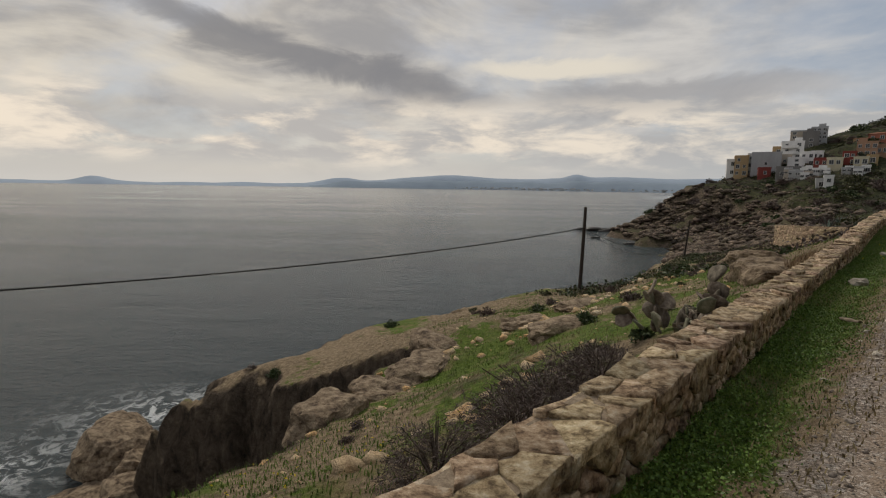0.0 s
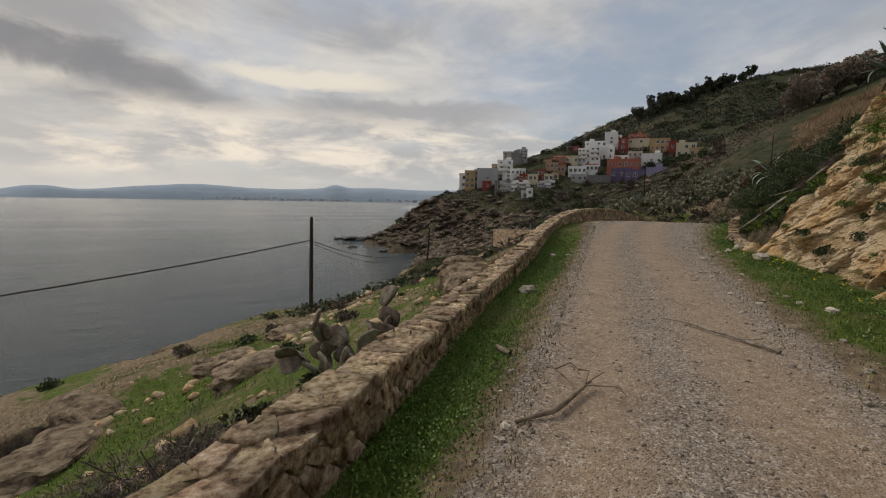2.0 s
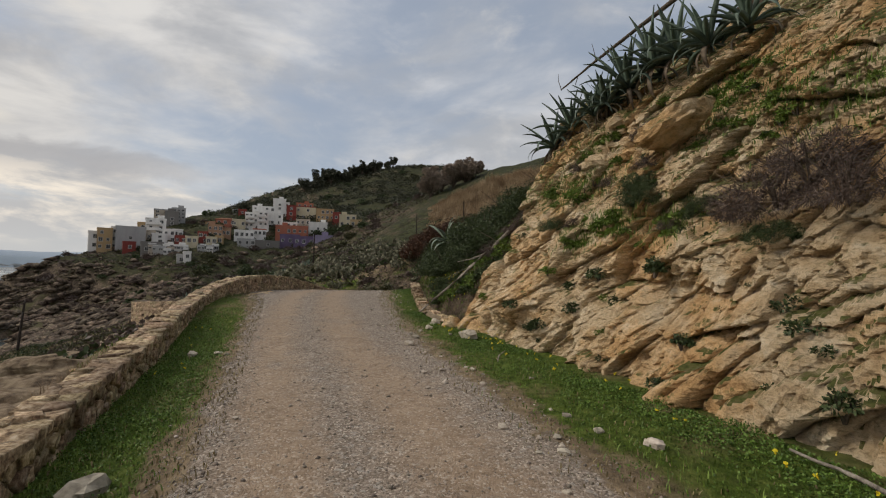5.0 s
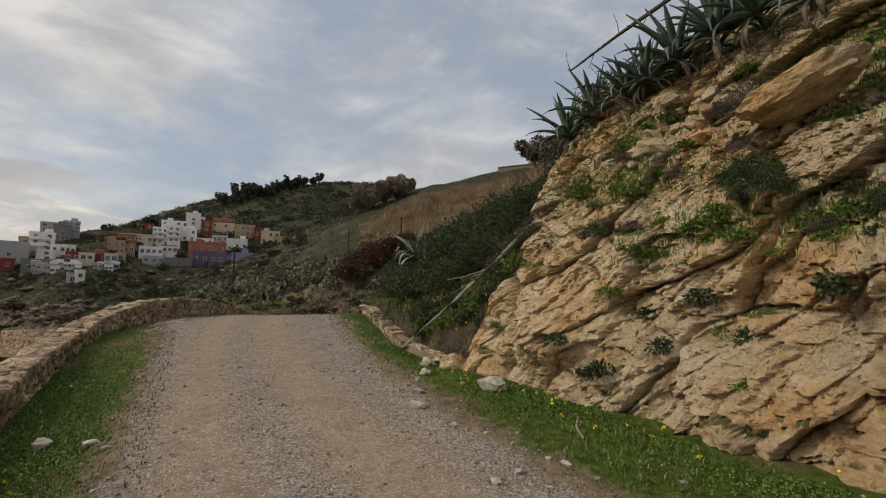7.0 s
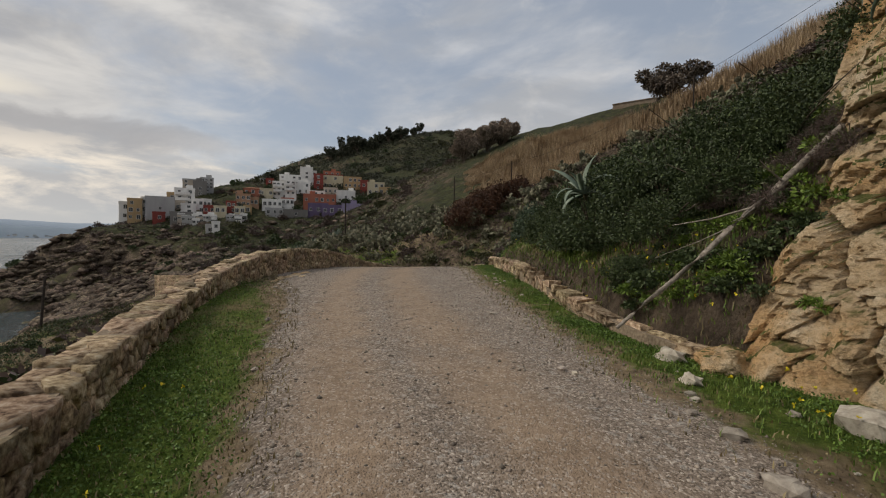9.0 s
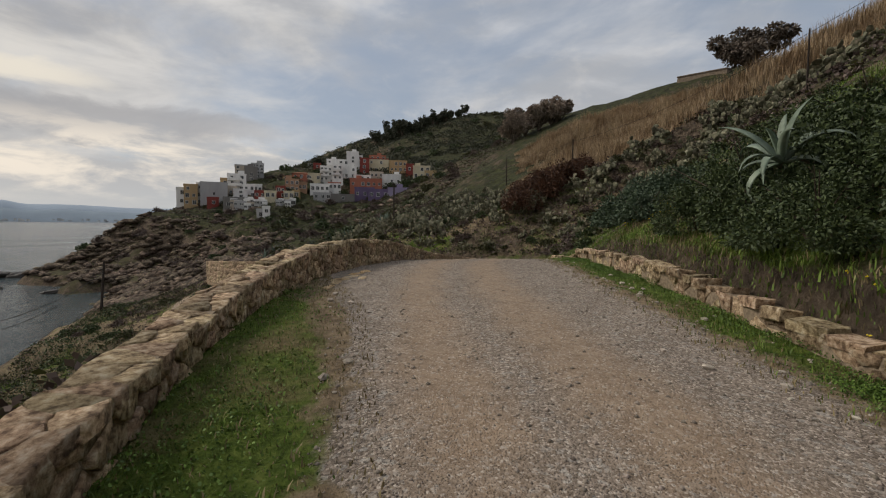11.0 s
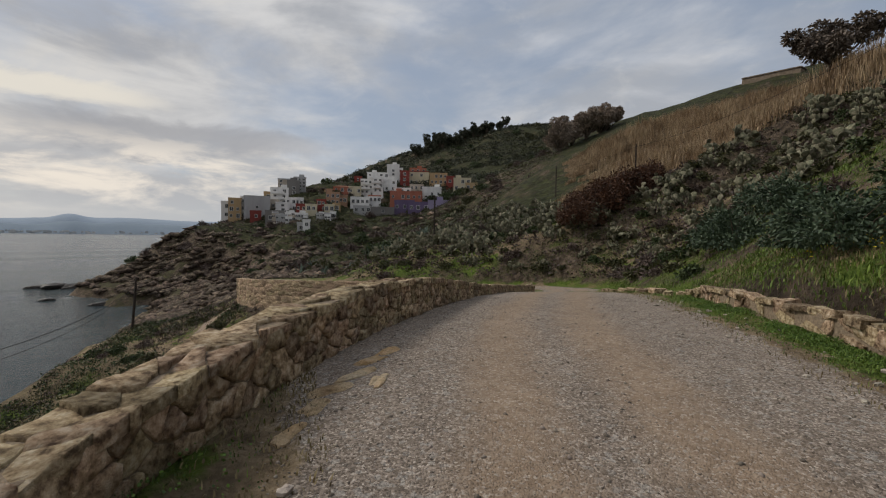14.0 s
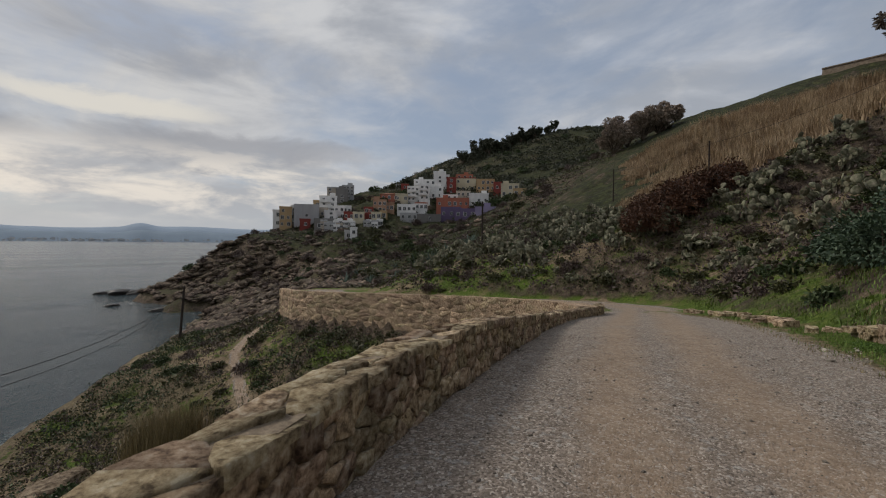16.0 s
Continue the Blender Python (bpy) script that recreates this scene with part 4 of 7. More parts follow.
def on_face(s, z):
    x, y, h = face_grid(np.array([float(s)]), np.array([float(z)]))
    return float(x[0]), float(y[0]), float(h[0])


def build_rock_face():
    a, b = np.meshgrid(np.arange(-3, 19.6, 0.03), np.arange(-0.25, 6.9, 0.028), indexing="ij")
    me = mesh_grid("rock_face", *face_grid(a, b), m_rock)
    me.polygons.foreach_set("use_smooth", np.zeros(len(me.polygons), bool))
    return tagged(new("rock_face", me), "weathered tan sandstone face with broken beds beside the track", "rock face", kind="structure")


build_rock_face()


def rough_boulder(name, seed, size, material, label, category="boulder", cuts=4, group=""):
    bm = bmesh.new()
    bmesh.ops.create_icosphere(bm, subdivisions=cuts, radius=1)
    off = Vector((seed * 3.1, seed * 1.7, 0))
    for v in bm.verts:
        p = v.co.copy()
        box = Vector([math.copysign(abs(c) ** 0.7, c) for c in p])
        k = 1 + 0.30 * noise.noise(box * 1.1 + off) + 0.16 * noise.noise(box * 2.6 + off) + 0.06 * noise.noise(box * 7 + off) + 0.10 * abs(noise.noise(box * 4 + off * 2))
        v.co = Vector((box.x * size[0], box.y * size[1], box.z * size[2])) * k
    ob = part(name, bm, material)
    return tagged(ob, label, category, group)


def set_down(ob, s, n, sink=0.1, turn=0.0, tilt=0.0):
    x, y = world_xy(s, n)
    ob.matrix_world = Matrix.Translation((x, y, z_at(x, y) - sink)) @ Matrix.Rotation(turn, 4, "Z") @ Matrix.Rotation(tilt, 4, "X")
    return ob


def build_boulders():
    spots = ((0, 13.9, -6.3, (0.62, 0.36, 0.22), 3.95, 0.75), (1, 18.5, -4.2, (0.26, 0.2, 0.17), 0.2, 0.4))
    for seed, s, n, size, z, turn in spots:
        b = rough_boulder("boulder", seed + 1, size, m_rock, "large tan boulder lodged in the rock slope", group="boulders in the slope")
        x, y = world_xy(s, n)
        b.matrix_world = Matrix.Translation((x, y, z)) @ Matrix.Rotation(turn, 4, "Z") @ Matrix.Rotation(0.3, 4, "Y")
    rnd = random.Random(4)
    # a loose stack of stones under the agaves
    meshes = [stone_mesh("stone", k, (0.34, 0.24, 0.16), m_rubble, 0.22, 0.14) for k in range(4)]
    for k in range(34):
        ob = new("loose_stone", meshes[k % 4])
        s, z = 15.8 + rnd.uniform(-0.55, 0.6), 4.3 + rnd.uniform(-0.55, 0.6)
        x, y, h = on_face(s, z)
        ob.matrix_world = Matrix.Translation((x, y, h + 0.02)) @ Euler((rnd.uniform(-0.4, 0.4), rnd.uniform(-0.4, 0.4), rnd.uniform(0, 6))).to_matrix().to_4x4() @ Matrix.Scale(rnd.uniform(0.7, 1.3), 4)
        tagged(ob, "rough tan stone stacked in the slope", "stone", "stones stacked in the slope")
    m_shore = rough_stuff("shore_rock", [(0.34, (0.08, 0.055, 0.038)), (0.47, (0.26, 0.19, 0.125)), (0.66, (0.46, 0.36, 0.245))], 3.2, bump=1.0, distance=0.2, big=0.4)
    m_wet = rough_stuff("wet_rock", [(0.3, (0.015, 0.014, 0.013)), (0.7, (0.06, 0.052, 0.045))], 1.5, rough=0.45, bump=0.8, distance=0.1)
    for seed, x, y, size in ((5, -18.4, 25.0, (2.7, 1.9, 2.0)), (6, -16.2, 23.4, (1.3, 1.2, 1.5)), (7, -17.2, 21.3, (2.3, 1.4, 0.9)), (8, -14.4, 25.2, (2.2, 1.6, 2.0)), (9, -15.2, 21.2, (1.5, 1.2, 1.4)), (10, -19.2, 21.0, (1.8, 1.0, 0.5)), (14, -16.5, 27.5, (1.9, 1.0, 0.6))):
        b = rough_boulder("shore_rock", seed, size, m_shore, "rounded tan shore rock at the waterline", "rock", group="rocks at the waterline")
        b.matrix_world = Matrix.Translation((x, y, SEA + size[2] * 0.35)) @ Matrix.Rotation(seed * 1.1, 4, "Z")
    for seed, x, y, size in ((11, 61, 188, (3.4, 2.2, 1.5)), (12, 66, 186, (4.6, 2.4, 1.3)), (13, 57, 193, (2.2, 1.4, 0.8)), (15, 63.5, 140.5, (3.4, 1.4, 0.9)), (16, 57.5, 142, (2.2, 1.3, 0.7)), (17, 63, 196, (2.0, 1.2, 0.9)), (18, 52, 160, (1.6, 1.0, 0.5))):
        b = rough_boulder("sea_rock", seed, size, m_wet, "dark wet rock standing in the sea", "rock", cuts=3, group="rocks in the sea")
        b.location = (x, y, SEA)
    # tan outcrops on the seaward slope
    for seed, s, n, size in ((21, 16.5, 3.6, (1.0, 0.7, 0.55)), (22, 18.2, 3.9, (1.2, 0.8, 0.6)), (23, 20.0, 4.4, (0.9, 0.7, 0.5)), (24, 13.5, 8.5, (1.3, 0.7, 0.4)), (25, 10.5, 12.5, (1.5, 0.9, 0.5)), (26, 12.5, 14.0, (1.4, 0.8, 0.5)), (27, 8.5, 12.0, (1.1, 0.8, 0.5)), (28, 15.5, 11.5, (1.2, 0.6, 0.35)), (29, 6.2, 11.6, (1.2, 0.9, 0.6)), (30, 22.5, 5.2, (1.1, 0.7, 0.5)), (31, 25, 6.0, (1.2, 0.8, 0.45)), (32, 18, 10.5, (1.3, 0.7, 0.35)), (33, 4.6, 10.6, (1.0, 0.8, 0.6)), (34, 29, 9, (1.1, 0.7, 0.4)), (35, 47, 19, (1.3, 0.9, 0.5)), (36, 52, 21, (1.6, 1.0, 0.6))):
        b = rough_boulder("outcrop", seed, size, m_shore, "tan rock outcrop in the seaward slope", "rock", cuts=4, group="outcrops in the slope")
        set_down(b, s, n, 0.12, seed * 0.8)


build_boulders()


def build_scree():
    """Bands of broken tan stone on the seaward slope."""
    rng = np.random.default_rng(61)
    s, n = rng.uniform(2, 42, 9000), rng.uniform(4, 22, 9000)
    band = np.exp(-(((n - np.interp(s, [3, 12, 20, 30, 42], [10.5, 12.5, 9.0, 9.5, 16])) / 2.0) ** 2)) + 0.7 * np.exp(-(((n - np.interp(s, [3, 12, 20, 30], [6, 6.2, 4.2, 4.6])) / 0.7) ** 2))
    x, y = world_xy(s, n)
    keep = (rng.random(len(s)) < band * (0.2 + 0.8 * step(-0.2, 0.5, ripple(x, y, 3, 3, 8)))) & (coast_distance(x, y) > 0.0)
    x, y = x[keep], y[keep]
    size = 0.05 + 0.26 * rng.random(len(x)) ** 3
    shape = np.array([(1, 0.1, 0.1), (0.3, 0.8, 0.2), (-0.8, 0.5, 0.0), (-0.6, -0.7, 0.1), (0.5, -0.8, 0.0), (0.3, 0.2, 0.55), (-0.4, -0.1, 0.5), (0, 0, -0.6)])
    tri = np.array([(0, 1, 5), (1, 2, 6), (1, 6, 5), (2, 3, 6), (3, 4, 6), (4, 5, 6), (4, 0, 5), (1, 0, 7), (2, 1, 7), (3, 2, 7), (4, 3, 7), (0, 4, 7)])
    ang = rng.uniform(0, 6.28, len(x))[:, None]
    jit = 1 + rng.uniform(-0.3, 0.3, (len(x), 8))
    vx = (shape[:, 0] * np.cos(ang) - shape[:, 1] * np.sin(ang)) * size[:, None] * jit + x[:, None]
    vy = (shape[:, 0] * np.sin(ang) + shape[:, 1] * np.cos(ang)) * size[:, None] * jit + y[:, None]
    vz = shape[:, 2] * size[:, None] * jit + height(x, y)[:, None]
    faces = (np.arange(len(x))[:, None, None] * 8 + tri[None]).reshape(-1, 3)
    tagged(new("scree", mesh_of("scree", np.stack([vx, vy, vz], -1).reshape(-1, 3), faces, m_rubble)), "broken tan stone scattered over the slope", "scree", kind="stuff")


build_scree()


def build_headland_rock():
    """Broken ledges of grey-brown rock down the headland's flank."""
    rng = np.random.default_rng(67)
    m = rough_stuff("headland_rock", [(0.36, (0.035, 0.026, 0.02)), (0.5, (0.12, 0.09, 0.066)), (0.66, (0.27, 0.205, 0.145))], 1.4, bump=1.0, distance=0.3, big=0.4, vary=0.35, island=True)
    x, y = rng.uniform(36, 125, 16000), rng.uniform(70, 200, 16000)
    q = coast_distance(x, y)
    keep = (q > -2.5) & (rng.random(len(x)) < 1.05 - step(6, 34, q)) & (plan_sn(x, y)[0] > 84) & (ripple(x, y, 9, 3, 2) > -0.5)
    x, y = x[keep], y[keep]
    size = 0.35 + 1.5 * rng.random(len(x)) ** 2.2
    shape = np.array([(1, 0.1, 0.1), (0.3, 0.8, 0.2), (-0.8, 0.5, 0.0), (-0.6, -0.7, 0.1), (0.5, -0.8, 0.0), (0.3, 0.2, 0.5), (-0.4, -0.1, 0.42), (0, 0, -0.6)])
    tri = np.array([(0, 1, 5), (1, 2, 6), (1, 6, 5), (2, 3, 6), (3, 4, 6), (4, 5, 6), (4, 0, 5), (1, 0, 7), (2, 1, 7), (3, 2, 7), (4, 3, 7), (0, 4, 7)])
    ang = rng.normal(0.9, 0.5, len(x))[:, None]
    jit = 1 + rng.uniform(-0.3, 0.3, (len(x), 8))
    vx = (1.5 * shape[:, 0] * np.cos(ang) - shape[:, 1] * np.sin(ang)) * size[:, None] * jit + x[:, None]
    vy = (1.5 * shape[:, 0] * np.sin(ang) + shape[:, 1] * np.cos(ang)) * size[:, None] * jit + y[:, None]
    vz = shape[:, 2] * size[:, None] * jit + height(x, y)[:, None]
    faces = (np.arange(len(x))[:, None, None] * 8 + tri[None]).reshape(-1, 3)
    tagged(new("headland_rocks", mesh_of("headland_rocks", np.stack([vx, vy, vz], -1).reshape(-1, 3), faces, m)), "broken grey-brown rock down the headland's flank", "rocks", kind="stuff")


build_headland_rock()

# ---------------------------------------------------------------- plants
m_green = leaf_stuff("bush_green", (0.018, 0.034, 0.009), (0.088, 0.120, 0.042))
m_blue = leaf_stuff("bush_blue_green", (0.028, 0.052, 0.028), (0.095, 0.135, 0.075))
m_dry = leaf_stuff("dry_twigs", (0.045, 0.030, 0.026), (0.17, 0.122, 0.10))
m_rust = leaf_stuff("rusty_bush", (0.04, 0.018, 0.010), (0.14, 0.062, 0.03))
m_olive = leaf_stuff("olive_scrub", (0.025, 0.028, 0.009), (0.095, 0.095, 0.030))
m_reed = leaf_stuff("dry_reed", (0.22, 0.155, 0.09), (0.62, 0.47, 0.29), patches=0.8)
m_tam = leaf_stuff("grey_feathery_leaf", (0.08, 0.062, 0.048), (0.24, 0.195, 0.155))
m_pine = leaf_stuff("dark_tree_leaf", (0.022, 0.028, 0.015), (0.085, 0.088, 0.05))
m_tamarisk = leaf_stuff("pale_feathery_leaf", (0.17, 0.13, 0.10), (0.46, 0.37, 0.29))
m_turf = leaf_stuff("grass_blade", (0.050, 0.092, 0.010), (0.185, 0.27, 0.042))
m_herb = leaf_stuff("herb_leaf", (0.040, 0.082, 0.010), (0.15, 0.25, 0.04))
m_drygrass = leaf_stuff("dry_grass", (0.13, 0.10, 0.045), (0.33, 0.26, 0.13))
m_flower = leaf_stuff("yellow_petal", (0.65, 0.50, 0.02), (0.80, 0.66, 0.04))
m_bark = rough_stuff("bark", [(0.3, (0.05, 0.04, 0.03)), (0.7, (0.16, 0.125, 0.095))], 18, bump=0.8)
m_agave = rough_stuff("agave_leaf", [(0.3, (0.045, 0.07, 0.05)), (0.55, (0.10, 0.14, 0.105)), (0.8, (0.19, 0.23, 0.18))], 4, rough=0.55, bump=0.15, vary=0.25, spec=0.35)
m_agave_pale = rough_stuff("pale_agave_leaf", [(0.3, (0.10, 0.14, 0.10)), (0.55, (0.19, 0.24, 0.18)), (0.8, (0.31, 0.36, 0.28))], 4, rough=0.55, bump=0.15, vary=0.2, spec=0.35)
m_agave_dead = rough_stuff("dead_agave_leaf", [(0.3, (0.10, 0.075, 0.05)), (0.7, (0.32, 0.26, 0.19))], 8, bump=0.6, vary=0.25)
m_pad = rough_stuff("cactus_pad", [(0.3, (0.07, 0.075, 0.045)), (0.48, (0.15, 0.15, 0.095)), (0.6, (0.25, 0.225, 0.16)), (0.75, (0.42, 0.37, 0.29))], 5, rough=0.75, bump=0.3, vary=0.35, island=True)
m_pad_dead = rough_stuff("withered_cactus_pad", [(0.3, (0.07, 0.055, 0.042)), (0.5, (0.18, 0.145, 0.11)), (0.72, (0.33, 0.28, 0.22))], 9, rough=0.85, bump=0.6, vary=0.35)


def leaves(rng, points, outward, length, width, spread=0.7):
    """Leaves as bent diamonds: arrays of points and faces."""
    count = len(points)
    way = outward + rng.normal(0, spread, (count, 3))
    way /= np.linalg.norm(way, axis=1, keepdims=True) + 1e-9
    side = np.cross(way, rng.normal(0, 1, (count, 3)))
    side /= np.linalg.norm(side, axis=1, keepdims=True) + 1e-9
    size = rng.uniform(0.6, 1.3, (count, 1))
    tip = points + way * length * size + np.array([0, 0, -0.12]) * length
    mid = points + way * length * size * 0.5
    verts = np.stack([points, mid + side * width * size, tip, mid - side * width * size], 1).reshape(-1, 3)
    faces = np.arange(count * 4).reshape(-1, 4)
    return verts, faces


def bush_points(rng, radii, count, lumps=14, fill=0.34):
    """Points in clumps over a mound, with gaps between the clumps."""
    ang, up = rng.uniform(0, 2 * np.pi, lumps), rng.uniform(0.05, 1.0, lumps)
    flat = np.sqrt(np.clip(1 - up**2, 0, 1))
    mids = np.stack([flat * np.cos(ang), flat * np.sin(ang), up], 1) * rng.uniform(0.55, 0.85, (lumps, 1))
    size = rng.uniform(0.6, 1.25, lumps) * fill
    which = rng.integers(0, lumps, count)
    shell = rng.normal(0, 1, (count, 3))
    shell /= np.linalg.norm(shell, axis=1, keepdims=True)
    p = mids[which] + shell * size[which, None] * rng.uniform(0.55, 1.05, (count, 1))
    p[:, 2] = np.abs(p[:, 2])
    out = shell * 0.8 + p * 0.5
    return p * np.asarray(radii), out


def bush_mesh(name, seed, radii, count, length, width, material, lumps=14, spread=0.6, fill=0.34):
    rng = np.random.default_rng(seed)
    p, out = bush_points(rng, radii, count, lumps, fill)
    v, f = leaves(rng, p, out, length, width, spread)
    return mesh_of(name, v, f, material)


def stem_mesh(seed, radii, count, material, thick=0.02):
    """Bare stems that fan out from the root."""
    rnd = random.Random(seed)
    verts, faces = [], []
    for _ in range(count):
        ang, lean = rnd.uniform(0, 6.28), rnd.uniform(0.2, 0.95)
        end = Vector((math.cos(ang) * lean * radii[0], math.sin(ang) * lean * radii[1], radii[2] * rnd.uniform(0.5, 0.95)))
        tube(verts, faces, [Vector((0, 0, -0.1)), end * 0.5 + Vector((0, 0, radii[2] * 0.12)), end], [thick, thick * 0.7, thick * 0.3], 4)
    return mesh_of("stem", verts, faces, material)


def tube(verts, faces, path, radii, sides=6):
    """Adds a tapering tube along a path."""
    first = len(verts)
    for k, p in enumerate(path):
        ahead = (path[min(k + 1, len(path) - 1)] - path[max(k - 1, 0)]).normalized()
        a = ahead.orthogonal().normalized()
        b = ahead.cross(a)
        for j in range(sides):
            ang = 2 * math.pi * j / sides
            verts.append(p + (a * math.cos(ang) + b * math.sin(ang)) * radii[k])
    for k in range(len(path) - 1):
        for j in range(sides):
            i0, i1 = first + k * sides + j, first + k * sides + (j + 1) % sides
            faces.append((i0, i1, i1 + sides, i0 + sides))


class Plant:
    """A kind of bush: meshes made once, then set down many times."""

    def __init__(self, name, label, category, group, variants, material, radii, count, length, width, lumps=14, spread=0.6, fill=0.34, seed=0, stems=7):
        self.name, self.label, self.category, self.group = name, label, category, group
        self.meshes = [(bush_mesh("foliage", seed + k, radii, count, length, width, material, lumps, spread, fill), stem_mesh(seed + k, radii, stems, m_bark)) for k in range(variants)]
        self.used = 0

    def put(self, x, y, scale=1.0, z=None, turn=None, label="", stretch=(1, 1, 1), sink=0.05):
        foliage, stems = self.meshes[self.used % len(self.meshes)]
        rnd = random.Random(self.used * 7 + 3)
        self.used += 1
        base = new(self.name)
        tagged(base, label or self.label, self.category, self.group)
        base.matrix_world = Matrix.Translation((x, y, (z_at(x, y) if z is None else z) - sink)) @ Matrix.Rotation(rnd.uniform(0, 6.28) if turn is None else turn, 4, "Z") @ Matrix.Diagonal((scale * stretch[0], scale * stretch[1], scale * stretch[2], 1))
        place_piece("foliage", foliage, base, Matrix.Identity(4))
        place_piece("stem", stems, base, Matrix.Identity(4))
        return base

    def put_sn(self, s, n, *args, **kw):
        x, y = world_xy(s, n)
        return self.put(x, y, *args, **kw)


big_green = Plant("green_bush", "dense dark green bush spilling over the bank", "bush", "green bushes on the bank", 3, m_green, (1.25, 1.25, 1.15), 13000, 0.06, 0.015, 46, 0.7, 0.22, 10, 12)
blue_bush = Plant("blue_green_bush", "rounded blue-green bush on the grassy bank", "bush", "blue-green bushes", 3, m_blue, (1.0, 1.0, 0.9), 3800, 0.10, 0.025, 24, 0.6, 0.3, 30, 9)
dry_bush = Plant("dry_shrub", "leafless brown twiggy shrub", "shrub", "dry twiggy shrubs", 4, m_dry, (0.7, 0.7, 0.6), 7000, 0.085, 0.0035, 22, 0.9, 0.34, 50, 14)
rust_bush = Plant("rusty_bush", "broad rust-brown bush on the slope", "bush", "rust-brown bushes", 3, m_rust, (2.2, 2.2, 2.1), 7500, 0.20, 0.045, 30, 0.7, 0.28, 70, 10)
scrub = Plant("scrub_bush", "low olive green scrub bush", "shrub", "scrub on the hillside", 5, m_olive, (1.0, 1.0, 0.75), 520, 0.26, 0.07, 12, 0.7, 0.34, 90, 4)
dark_scrub = Plant("dark_shrub", "low dark green shrub", "shrub", "dark shrubs on the hillside", 4, m_green, (1.0, 1.0, 0.8), 520, 0.26, 0.07, 12, 0.7, 0.34, 110, 4)
brown_scrub = Plant("brown_shrub", "low withered brown shrub", "shrub", "withered shrubs", 4, m_dry, (1.0, 1.0, 0.7), 620, 0.30, 0.04, 12, 0.7, 0.34, 130, 6)
cushion = Plant("rock_plant", "small green cushion plant growing in the rock", "plant", "cushion plants in the rock", 4, m_green, (0.2, 0.2, 0.16), 520, 0.05, 0.014, 9, 0.6, 0.34, 150, 4)

bright_cushion = Plant("rock_plant", "bright green leafy plant on a ledge of the rock", "plant", "green plants on the rock ledges", 3, m_turf, (0.26, 0.26, 0.14), 620, 0.06, 0.012, 10, 0.6, 0.34, 170, 3)


